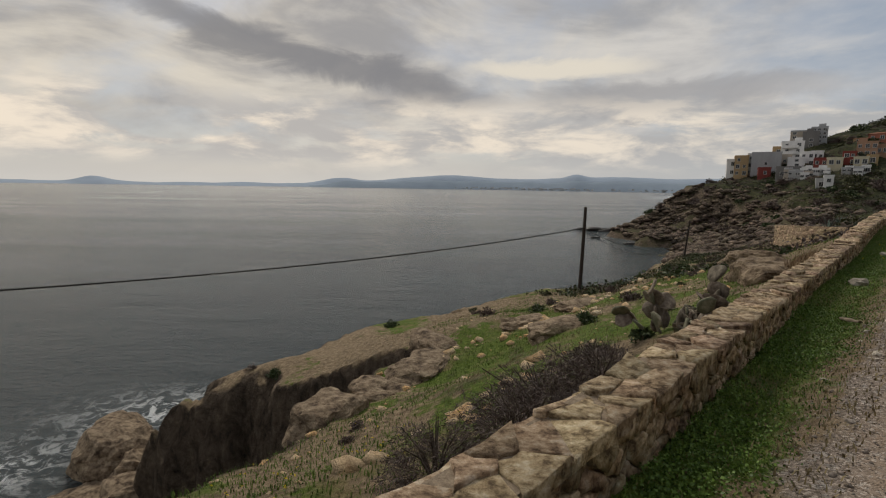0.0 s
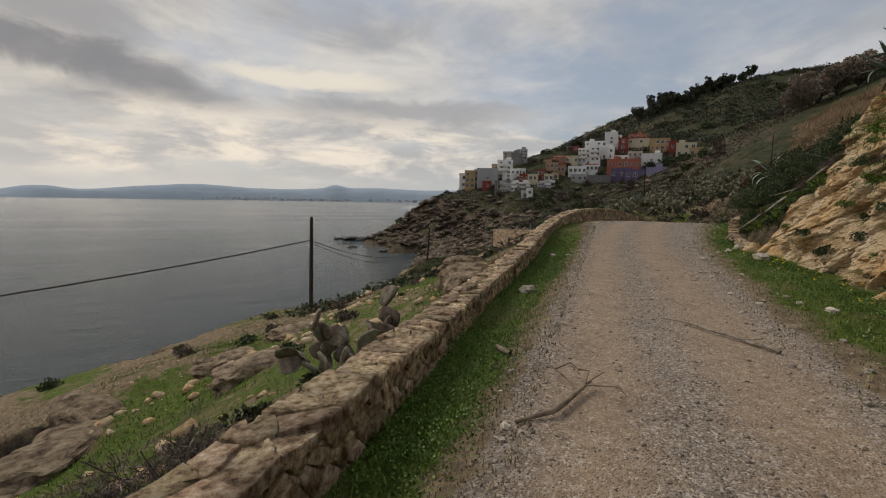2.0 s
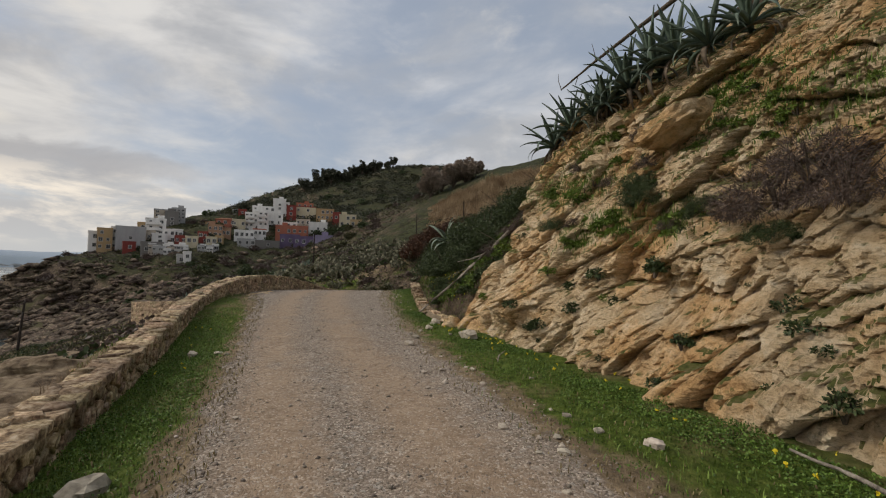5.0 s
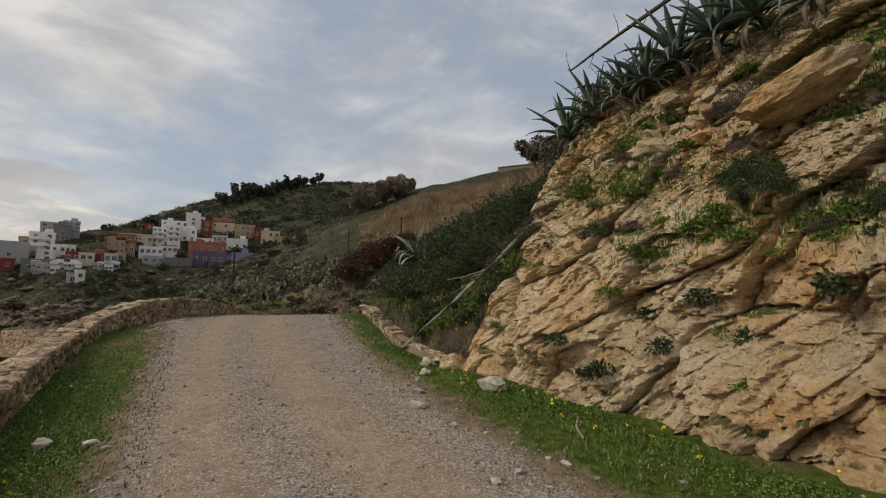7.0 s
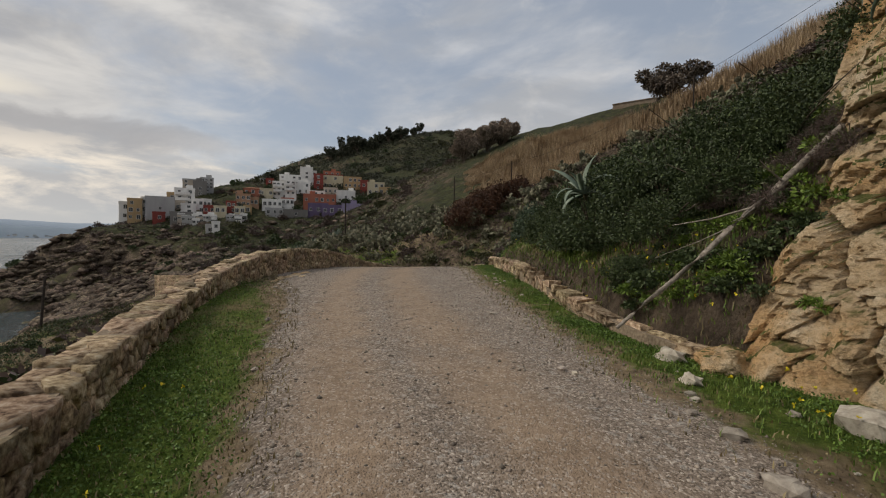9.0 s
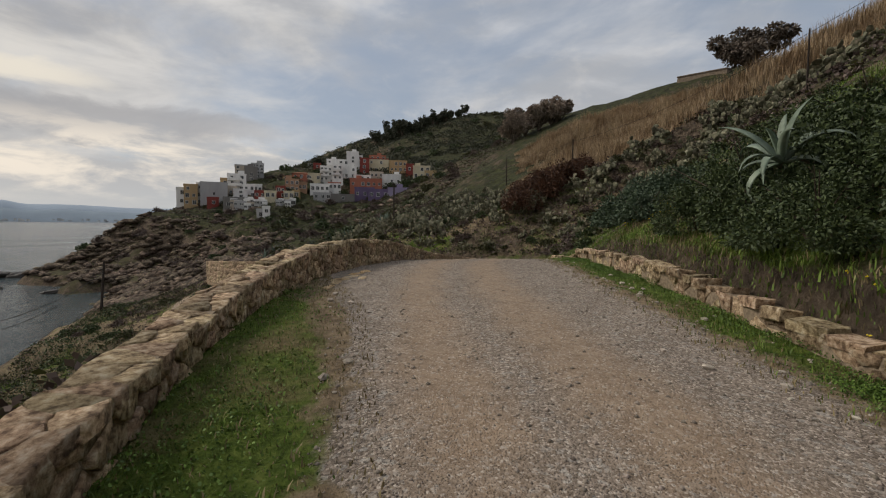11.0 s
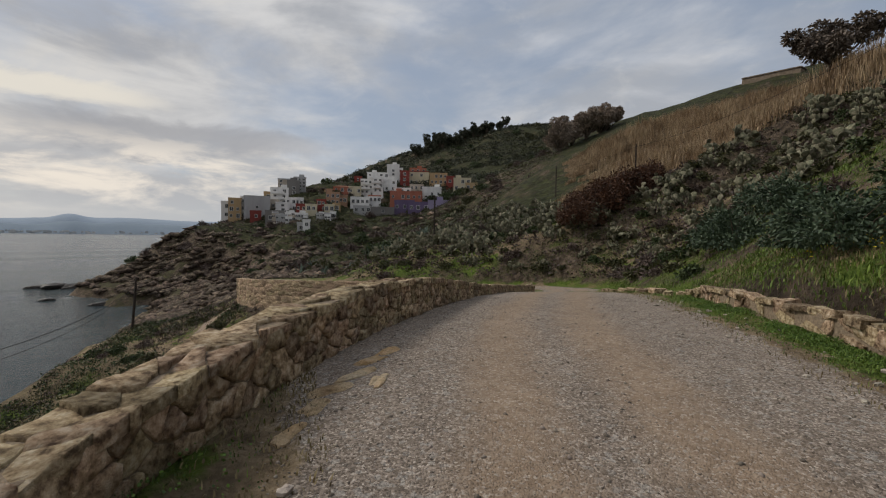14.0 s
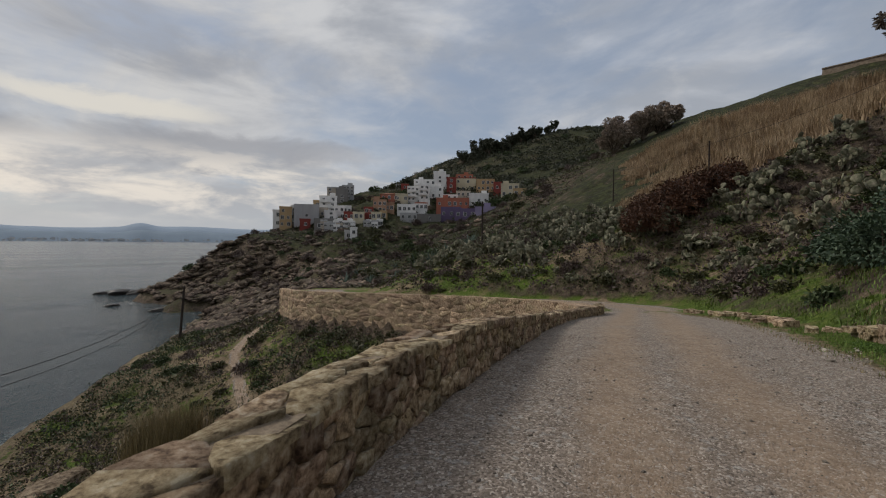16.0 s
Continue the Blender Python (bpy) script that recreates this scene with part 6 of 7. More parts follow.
def build_reeds():
    rng = np.random.default_rng(8)
    count = 150000
    s = 46 + 64 * rng.random(count) ** 0.8
    low = np.interp(s, [46, 60, 80, 110, 150], [26, 26, 32, 40, 44]) + 5.0 * ripple(s, s * 0, 9, 5, 3)
    up = low + rng.random(count) * np.interp(s, [46, 90, 112], [40, 44, 20])
    x, y = world_xy(s, hill_foot(s) - up)
    gap = ripple(x, y, 7, 4, 4) > -0.5 + 0.45 * step(26, 40, up - low)
    scatter_blades("reed_bed", x[gap], y[gap], (0.7 + 1.4 * step(0, 8, (up - low)[gap])) * (1 + 0.4 * ripple(x[gap], y[gap], 4, 3, 6)), 0.03, m_reed, "tall dry straw-coloured reeds on the hillside", 21, 0.5, "reeds")
    for k, (x0, y0) in enumerate(((27.8, 47.2), (29.0, 45.8), (28.2, 45.0))):
        x, y = rng.normal(x0, 0.6, 1100), rng.normal(y0, 0.6, 1100)
        scatter_blades("dry_reed_clump", x, y, 2.5, 0.016, m_drygrass, "clump of dry brown reeds on the seaward slope", 30 + k, 0.35, "reeds")
    s, n = rng.normal(17.3, 0.5, 1200), rng.normal(2.9, 0.2, 1200)
    x, y = world_xy(s, n)
    scatter_blades("dry_tussock", x, y, 0.4, 0.008, m_reed, "dry straw tussock at the outer foot of the wall", 34, 0.5, "grass")


build_reeds()


def tree(x, y, tall, wide, seed, material, label, group, lean=0.0, leaf=0.3, count=2600, bare=0.35, category="tree"):
    rnd = random.Random(seed)
    rng = np.random.default_rng(seed)
    base = new("tree")
    tagged(base, label, category, group)
    base.matrix_world = Matrix.Translation((x, y, z_at(x, y) - 0.3)) @ Matrix.Rotation(lean, 4, "Y")
    verts, faces, ends = [], [], []
    fork = Vector((rnd.uniform(-0.05, 0.05) * tall, rnd.uniform(-0.05, 0.05) * tall, tall * bare))
    r0 = tall * 0.03
    tube(verts, faces, [Vector((0, 0, -0.4)), fork * 0.5 + Vector((0.03 * tall, 0, 0)), fork], [r0 * 1.3, r0, r0 * 0.8], 7)
    for k in range(9):
        ang = k * 2.4 + rnd.uniform(-0.4, 0.4)
        end = fork + Vector((math.cos(ang) * wide * rnd.uniform(0.35, 0.9), math.sin(ang) * wide * rnd.uniform(0.35, 0.9), tall * (1 - bare) * rnd.uniform(0.35, 0.9)))
        bend = fork.lerp(end, 0.5) + Vector((0, 0, -0.04 * tall))
        tube(verts, faces, [fork, bend, end], [r0 * 0.6, r0 * 0.4, r0 * 0.15], 5)
        ends += [end, bend.lerp(end, 0.5)]
    place_piece("trunk", mesh_of("trunk", verts, faces, m_bark), base, Matrix.Identity(4))
    mids = np.array([tuple(e) for e in ends])
    which = rng.integers(0, len(mids), count)
    shell = rng.normal(0, 1, (count, 3))
    shell /= np.linalg.norm(shell, axis=1, keepdims=True)
    size = rng.uniform(0.16, 0.34, len(mids)) * wide
    p = mids[which] + shell * (size[which] * rng.uniform(0.4, 1.05, count))[:, None] * [1, 1, 0.75]
    v, f = leaves(rng, p, shell, leaf, leaf * 0.28, 0.6)
    place_piece("crown", mesh_of("crown", v, f, material), base, Matrix.Identity(4))
    return base


def build_trees():
    rnd = random.Random(5)
    for k, (x, y, t, w) in enumerate(((132, 62.5, 8.5, 4.4), (135, 60.5, 9.5, 4.6), (138, 57.5, 8.5, 4.4), (142, 55.5, 7.5, 4.8), (146, 53.8, 7.0, 4.6))):
        tree(x, y, t, w, 100 + k, m_tamarisk, "grey-brown feathery tamarisk tree above the reeds", "tamarisks above the reeds", leaf=0.42, count=12000, bare=0.02)
    tree(111, 10.5, 11.5, 6.2, 120, m_tam, "wind-bent tree with a flat grey crown on the ridge", "trees on the ridge", lean=-0.25, leaf=0.5, count=11000, bare=0.42)
    tree(121, 8, 5.5, 3.4, 121, m_tam, "low rounded tree on the ridge", "trees on the ridge", leaf=0.4, count=1800, bare=0.2)
    for k in range(26):
        t = k / 25
        x, y = 318 + t * 62 + rnd.uniform(-8, 8), 262 - t * 44 + rnd.uniform(-8, 8)
        tree(x, y, rnd.uniform(8, 16), rnd.uniform(3.2, 5.5), 140 + k % 6 + 10 * (k // 6), m_pine, "dark tree in the row along the hill crest", "trees on the far hill", leaf=1.2, count=1300, bare=0.1)
    tree(262, 270, 9, 3.6, 190, m_pine, "lone dark tree on the hill's shoulder", "trees on the far hill", leaf=1.2, count=2200, bare=0.12)
    for x, y in ((150, 150), (160, 138), (175, 152), (132, 150)):
        tree(x, y, 3.6, 1.8, int(x), m_pine, "small dark tree between the houses", "trees in the village", leaf=0.6, count=420, bare=0.25)


build_trees()


def far_scrub():
    """Clumps of leaves over the far slopes, too many to count."""
    rng = np.random.default_rng(44)
    for name, count, x0, x1, y0, y1, size, m, seed in (("headland_scrub", 9000, 58, 190, 60, 215, 0.55, m_olive, 1), ("withered_headland_scrub", 8000, 58, 190, 60, 215, 0.5, m_dry, 2), ("far_hill_scrub", 24000, 170, 490, 40, 380, 1.7, m_pine, 3), ("slope_scrub", 10000, 40, 120, 0, 75, 0.36, m_dry, 4), ("green_slope_scrub", 11000, 40, 120, 0, 75, 0.34, m_olive, 5)):
        x, y = rng.uniform(x0, x1, count), rng.uniform(y0, y1, count)
        s, n = plan_sn(x, y)
        inland = coast_distance(x, y)
        ok = (inland > 4) & (ripple(x, y, 14, 4, seed) > -0.35) & (rng.random(count) < 0.6 + 0.4 * step(14, 34, inland))
        if seed > 3:
            up = hill_foot(s) - n
            ok &= (up > 1.0) & (up < 27) & (s > 36)
        x, y = x[ok], y[ok]
        p = np.repeat(np.stack([x, y, height(x, y)], -1), 9, axis=0)
        k = np.repeat(size * rng.uniform(0.5, 1.5, len(x)), 9)[:, None]
        off = rng.normal(0, 1, (len(p), 3)) * [0.55, 0.55, 0.28] * k
        off[:, 2] = np.abs(off[:, 2])
        v, f = leaves(rng, p + off, off + [0, 0, 0.3], size * 0.7, size * 0.22, 0.5)
        tagged(new(name, mesh_of(name, v, f, m)), "low scrub covering the slope", "scrub", kind="stuff")


far_scrub()


def seaward_scrub():
    """Low rough growth on the slope between the wall and the sea, too much to count."""
    rng = np.random.default_rng(61)
    for name, count, size, m, seed, label in (("seaward_scrub", 12000, 0.30, m_olive, 1, "low olive scrub on the seaward slope"), ("dark_seaward_scrub", 8000, 0.36, m_green, 7, "dark green scrub on the seaward slope"), ("withered_seaward_scrub", 8000, 0.30, m_dry, 12, "withered brown scrub on the seaward slope")):
        s, out = rng.uniform(23, 92, count), 1.2 + 30 * rng.random(count) ** 1.3
        x, y = world_xy(s, sea_edge(s) + out)
        footpath = np.abs(sea_edge(s) + out - foot_line(s)) < 0.9
        ok = (coast_distance(x, y) > 1.5) & (ripple(x, y, 5, 4, seed) > -0.12) & ~(footpath & (s > 26))
        x, y = x[ok], y[ok]
        p = np.repeat(np.stack([x, y, height(x, y)], -1), 10, axis=0)
        k = np.repeat(size * rng.uniform(0.4, 1.5, len(x)), 10)[:, None]
        off = rng.normal(0, 1, (len(p), 3)) * [0.6, 0.6, 0.3] * k
        off[:, 2] = np.abs(off[:, 2])
        v, f = leaves(rng, p + off, off + [0, 0, 0.25], size * 0.6, size * 0.17, 0.5)
        tagged(new(name, mesh_of(name, v, f, m)), label, "scrub", kind="stuff")


seaward_scrub()

# ---------------------------------------------------------------- poles, cables, timber, stones
m_pole = rough_stuff("weathered_pole", [(0.3, (0.018, 0.014, 0.012)), (0.7, (0.07, 0.055, 0.045))], 14, bump=0.6, stretch=(1, 1, 0.15))
m_cable = rough_stuff("black_cable", [(0.3, (0.010, 0.010, 0.010)), (0.7, (0.025, 0.025, 0.025))], 20, rough=0.6, bump=0)
m_iron = rough_stuff("rusty_iron", [(0.3, (0.03, 0.02, 0.015)), (0.7, (0.12, 0.07, 0.045))], 20, rough=0.7, bump=0.3)
m_grey_wood = rough_stuff("grey_dead_wood", [(0.3, (0.10, 0.085, 0.07)), (0.5, (0.26, 0.225, 0.185)), (0.72, (0.42, 0.375, 0.32))], 16, bump=0.8, stretch=(1, 1, 1))


def pole(x, y, top, thick, label, lean=(0, 0)):
    base_z = z_at(x, y)
    tall = top - base_z
    ob = new("utility_pole")
    tagged(ob, label, "pole", "utility poles")
    ob.location = (x, y, base_z)
    verts, faces = [], []
    path = [Vector((lean[0] * t, lean[1] * t, -0.5 + (tall + 0.5) * t)) for t in (0, 0.3, 0.6, 0.85, 1.0)]
    tube(verts, faces, path, [thick, thick * 0.95, thick * 0.88, thick * 0.8, thick * 0.72], 10)
    faces_top = len(verts)
    place_piece("shaft", mesh_of("shaft", verts, faces, m_pole, True), ob, Matrix.Identity(4))
    bm = bmesh.new()
    bmesh.ops.create_cone(bm, cap_ends=True, segments=10, radius1=thick * 0.74, radius2=thick * 0.3, depth=0.06, matrix=Matrix.Translation((lean[0], lean[1], tall + 0.03)))
    part("cap", bm, m_pole, ob)
    bm = bmesh.new()
    bmesh.ops.create_cone(bm, cap_ends=True, segments=8, radius1=0.02, radius2=0.02, depth=thick * 2 + 0.16, matrix=Matrix.Translation((lean[0] * 0.8, lean[1] * 0.8, tall - 1.15)) @ Matrix.Rotation(radians(90), 4, "X"))
    part("bracket", bm, m_iron, ob)
    return ob


def cable(a, b, sag, thick, label):
    a, b = Vector(a), Vector(b)
    path = [a.lerp(b, t) - Vector((0, 0, 4 * sag * t * (1 - t))) for t in np.linspace(0, 1, 40)]
    verts, faces = [], []
    tube(verts, faces, path, [thick] * len(path), 6)
    return tagged(new("cable", mesh_of("cable", verts, faces, m_cable, True)), label, "cable", "cables between the poles")


P1, P2 = (8.12, 27.26), (38.6, 74.3)
P0 = (P1[0] - 0.8387 * 28, P1[1] - 0.5446 * 28)
pole(*P1, 0.45, 0.115, "thin dark wooden utility pole on the seaward slope", (0.1, 0.0))
pole(*P2, -3.2, 0.15, "leaning dark utility pole on the lower slope", (0.5, 0.1))
pole(*P0, -1.3, 0.115, "dark wooden utility pole near the cliff edge")
pole(67.3, 53.6, 7.4, 0.13, "dark utility pole below the village")
pole(66.0, 27.5, z_at(66, 27.5) + 5.2, 0.09, "thin pole among the cacti")
pole(82.0, 42.5, z_at(82, 42.5) + 4.5, 0.09, "thin pole below the reeds")
pole(48.2, 8.6, z_at(48.2, 8.6) + 3.6, 0.06, "thin grey pole on the bank")
z0 = -0.75
cable((P1[0], P1[1], z0), (P0[0], P0[1], z0 - 0.0909 * 28 + 0.00207 * 28**2), 0.00207 * 28**2 / 4, 0.028, "thick black cable sagging between poles above the slope")
cable((P1[0], P1[1], z0), (P2[0] + 0.4, P2[1], -4.3), 2.2, 0.02, "black cable sagging along the coast")
cable((P1[0], P1[1], z0 - 0.12), (P2[0] + 0.4, P2[1], -4.5), 2.6, 0.016, "second black cable sagging along the coast")
cable((48.2, 8.6, z_at(48.2, 8.6) + 3.4), (66, 27.5, z_at(66, 27.5) + 5), 0.8, 0.012, "thin cable along the hillside")
cable((48.2, 8.6, z_at(48.2, 8.6) + 3.4), (36.0, -6.0, z_at(36.0, -6.0) + 4.0), 0.4, 0.012, "thin cable running up the hillside")
pole(36.0, -6.0, z_at(36.0, -6.0) + 4.2, 0.06, "thin grey pole high on the bank")
cable((66, 27.5, z_at(66, 27.5) + 5), (82, 42.5, z_at(82, 42.5) + 4.3), 0.5, 0.012, "thin cable along the hillside")


def limb(name, path, radii, label, category, material=m_grey_wood, twigs=(), group=""):
    """A dead stem with knots, and side twigs as parts."""
    pts = [Vector(p) for p in path]
    fine, rr = [], []
    steps = 7
    for k in range(len(pts) - 1):
        for j in range(steps):
            t = j / steps
            p = pts[k].lerp(pts[k + 1], t)
            w = noise.noise_vector(p * 2.2) * 0.025
            fine.append(p + w)
            rr.append((radii[k] * (1 - t) + radii[k + 1] * t) * (1 + 0.18 * noise.noise(p * 9)))
    fine.append(pts[-1])
    rr.append(radii[-1])
    verts, faces = [], []
    tube(verts, faces, fine, rr, 9)
    ob = tagged(new(name, mesh_of(name, verts, faces, material, True)), label, category, group)
    for a, b, r in twigs:
        verts, faces = [], []
        a, b = Vector(a), Vector(b)
        mid = a.lerp(b, 0.5) + noise.noise_vector(a * 5) * 0.12
        tube(verts, faces, [a, mid, b], [r, r * 0.7, r * 0.35], 5)
        place_piece("twig", mesh_of("twig", verts, faces, material, True), ob, Matrix.Identity(4))
    return ob


B, T = Vector((16.96, 10.5, 0.42)), Vector((18.6, 6.85, 4.3))
along = lambda t: tuple(B.lerp(T, t) - Vector((0, 0, 0.08 * math.sin(math.pi * min(t, 1.0)))))  # noqa: E731
limb("fallen_stalk", [along(0), along(0.3), along(0.6), along(0.85), along(1.05)], [0.022, 0.034, 0.048, 0.062, 0.07], "long bare grey stalk leaning against the bank", "fallen branch", twigs=[(along(0.42), (18.0, 9.9, 1.75), 0.016), (along(0.42), (17.0, 9.3, 1.75), 0.012), (along(0.5), (17.3, 9.0, 2.5), 0.014), (along(0.36), (17.7, 10.1, 1.3), 0.01)])


def on_road(s, n, up=0.0):
    x, y = world_xy(s, n)
    return (x, y, z_at(x, y) + up)


limb("fallen_branch", [on_road(9.9, -0.98, 0.02), on_road(9.6, -1.3, 0.04), on_road(9.2, -1.7, 0.03), on_road(8.85, -1.98, 0.03)], [0.006, 0.012, 0.018, 0.024], "long thin grey branch lying on the gravel", "fallen branch", twigs=[(on_road(9.2, -1.7, 0.03), on_road(9.35, -2.0, 0.04), 0.008)])
limb("dead_agave_leaf", [on_road(6.35, 0.32, 0.011), on_road(6.55, 0.1, 0.05), on_road(6.95, -0.05, 0.05), on_road(7.2, -0.15, 0.05)], [0.012, 0.022, 0.018, 0.008], "withered brown plant stem lying on the gravel", "plant debris", m_agave_dead, twigs=[(on_road(7.0, -0.05, 0.05), on_road(7.35, 0.25, 0.12), 0.011), (on_road(7.1, -0.1, 0.05), on_road(7.45, 0.05, 0.07), 0.009), (on_road(7.1, -0.1, 0.05), on_road(7.0, -0.42, 0.05), 0.008), (on_road(7.1, -0.1, 0.06), on_road(7.5, -0.2, 0.05), 0.007), (on_road(7.3, 0.15, 0.08), on_road(7.5, -0.05, 0.03), 0.007)])
limb("stick", [on_road(10.6, -4.1, 0.10), on_road(10.3, -4.2, 0.06), on_road(9.9, -4.15, 0.03)], [0.012, 0.016, 0.02], "short pale stick lying in the grass", "stick")
limb("stick", [on_road(15.2, -3.9, 0.12), on_road(15.0, -3.7, 0.07), on_road(14.75, -3.55, 0.04)], [0.008, 0.012, 0.01], "thin curved pale stick in the grass", "stick")
limb("bark_strip", [on_road(8.6, 0.95, 0.04), on_road(8.35, 0.85, 0.06), on_road(8.1, 0.7, 0.04)], [0.02, 0.035, 0.02], "flat pale strip of dead leaf in the grass", "plant debris", m_agave_dead)
# a flowering stalk fallen across the agaves, with seed heads
x0, y0 = world_xy(14.9, -8.2)
x1, y1 = world_xy(18.9, -7.5)
head = [(x1 + (x0 - x1) * t, y1 + (y0 - y1) * t, 6.6 + 1.2 * t) for t in (0, 0.15, 0.3, 0.45)]
stalk = limb("agave_flower_stalk", [(x1, y1, 6.6), head[2], (x0, y0, 7.6)], [0.02, 0.035, 0.06], "dry agave flower stalk with seed heads above the rock", "plant stalk", m_bark, twigs=[(h, (h[0] + 0.05, h[1] + 0.1, h[2] + (0.5 if k % 2 == 0 else -0.3)), 0.012) for k, h in enumerate(head)])


def build_stones():
    rnd = random.Random(31)
    shapes = [stone_mesh("stone", 50 + k, (1, 0.75, 0.55), m_stone_loose, 0.28, 0.13) for k in range(6)]
    # a white flat stone on the verge, and others that stand out
    for s, n, k, label in ((12.2, 1.15, 0.32, "large flat pale stone lying in the verge grass"), (14.31, -2.17, 0.09, "pale white stone at the track's edge"), (17.12, 0.75, 0.13, "small white flat stone on the verge"), (17.65, 1.24, 0.2, "dark stone by the wall"), (17.0, -4.0, 0.42, "tan block of stone at the foot of the rock"), (18.2, -3.5, 0.2, "rounded pale stone in the grass"), (17.2, -2.9, 0.16, "flat pale stone at the track's edge"), (16.6, -2.6, 0.2, "flat stone at the track's edge"), (18.9, -3.9, 0.3, "rough stone beside the low wall"), (11.2, -3.3, 0.16, "pale stone in the grass")):
        ob = new("stone", shapes[int(s) % 6])
        tagged(ob, label, "stone")
        x, y = world_xy(s, n)
        ob.matrix_world = Matrix.Translation((x, y, z_at(x, y) + 0.12 * k)) @ Matrix.Rotation(rnd.uniform(0, 6), 4, "Z") @ Matrix.Scale(k, 4)
    for k in range(290):
        s = rnd.uniform(4, 34)
        side = rnd.random()
        n = float(road_right(s)) + rnd.gauss(-0.1, 0.38) if side < 0.8 else float(grass_edge(s)) + rnd.gauss(0, 0.2)
        x, y = world_xy(s, n)
        ob = new("stone", shapes[k % 6])
        tagged(ob, "small pale stone at the edge of the track", "stone", "stones beside the track")
        size = 0.025 + 0.075 * rnd.random() ** 2
        ob.matrix_world = Matrix.Translation((x, y, z_at(x, y) + 0.15 * size)) @ Matrix.Rotation(rnd.uniform(0, 6), 4, "Z") @ Matrix.Scale(size, 4)
    # gravel: thousands of small stones
    rng = np.random.default_rng(14)
    count = 62000
    s = 3 + 32 * rng.random(count)
    t = rng.random(count)
    mid = track_mid(s)
    n = road_right(s) - 0.3 + t * (grass_edge(s) + 0.2 - road_right(s) + 0.3)
    off = n - mid
    rut = np.exp(-(((off + 0.52) / 0.36) ** 2)) + np.exp(-(((off - 0.84) / 0.3) ** 2))
    keep = rng.random(count) > 0.86 * rut
    s, n = s[keep], n[keep]
    x, y = world_xy(s, n)
    z = height(x, y)
    size = 0.005 + 0.010 * rng.random(len(x)) ** 2.5 + (0.006 + 0.016 * rng.random(len(x))) * (rng.random(len(x)) < 0.05)
    shape = np.array([(1, 0, 0.1), (0.2, 0.8, 0.0), (-0.9, 0.3, 0.1), (-0.3, -0.9, 0.0), (0.1, 0.0, 0.75), (0.0, 0.1, -0.5)])
    tri = np.array([(0, 1, 4), (1, 2, 4), (2, 3, 4), (3, 0, 4), (1, 0, 5), (2, 1, 5), (3, 2, 5), (0, 3, 5)])
    ang = rng.uniform(0, 6.28, len(x))
    c, sn_ = np.cos(ang), np.sin(ang)
    k = size[:, None]
    vx = (shape[:, 0] * c[:, None] - shape[:, 1] * sn_[:, None] * 0.8) * k + x[:, None]
    vy = (shape[:, 0] * sn_[:, None] + shape[:, 1] * c[:, None] * 0.8) * k + y[:, None]
    vz = shape[:, 2] * k + z[:, None]
    verts = np.stack([vx, vy, vz], -1).reshape(-1, 3)
    faces = (np.arange(len(x))[:, None, None] * 6 + tri[None]).reshape(-1, 3)
    m = rough_stuff("gravel_stone", [(0.3, (0.165, 0.137, 0.112)), (0.7, (0.36, 0.305, 0.255))], 30, bump=0, vary=0.45, island=True)
    tagged(new("gravel", mesh_of("gravel", verts, faces, m)), "loose grey-brown gravel on the track", "gravel", kind="stuff")
    # bedrock ribs breaking the surface by the wall
    for k, (s, n, w, d) in enumerate(((27.0, 0.5, 0.36, 0.13), (27.4, 0.32, 0.4, 0.1), (27.9, 0.2, 0.35, 0.12), (28.3, 0.0, 0.36, 0.1), (26.6, 0.6, 0.3, 0.12), (26.1, 0.7, 0.26, 0.1), (27.2, 0.1, 0.3, 0.1))):
        b = rough_boulder("bedrock_slab", 60 + k, (w * 0.7, d * 0.75, 0.06), m_rubble, "flat tan bedrock slab breaking through the gravel", "rock", cuts=3, group="bedrock slabs by the wall")
        x, y = world_xy(s, n)
        b.matrix_world = Matrix.Translation((x, y, z_at(x, y) - 0.035)) @ Matrix.Rotation(-0.15 + 0.12 * k, 4, "Z")


build_stones()

# ---------------------------------------------------------------- low wall under the bank, far retaining wall


def band_wall(name, s0, s1, inner, depth, top, label, material=m_mortar, spacing=0.4):
    s = np.arange(s0, s1 + 0.01, spacing)
    rows = []
    for n, z in ((inner(s) + depth, None), (inner(s) + depth, top(s)), (inner(s), top(s)), (inner(s), None)):
        x, y = world_xy(s, n)
        rows.append(np.stack([x, y, height(x, y) - 0.5 if z is None else z], -1))
    p = np.stack(rows, 1)
    me = mesh_grid(name, p[..., 0], p[..., 1], p[..., 2], material)
    me.polygons.foreach_set("use_smooth", np.zeros(len(me.polygons), bool))
    return tagged(new(name, me), label, "wall", kind="structure")


bank_top = lambda s: road_z(s) + np.interp(s, [18.5, 20, 25, 33, 35], [0.10, 0.15, 0.36, 0.3, 0.1])  # noqa: E731
bank_wall = band_wall("bank_wall", 18.6, 35.0, lambda s: hill_foot(s) - 0.22, 0.32, bank_top, "low rough stone wall holding the bank")
far_wall = band_wall("retaining_wall", 47, 76, lambda s: sea_edge(s) + 0.2, 0.95, lambda s: road_z(s) + 0.22, "stone retaining wall below the far road", m_wall_stone_far, 0.8)

# ---------------------------------------------------------------- single stones of the walls
BLOCKS = [stone_mesh("stone", 230 + k, (1, 1, 1), m_wall_stone, 0.07, 0.10) for k in range(10)]


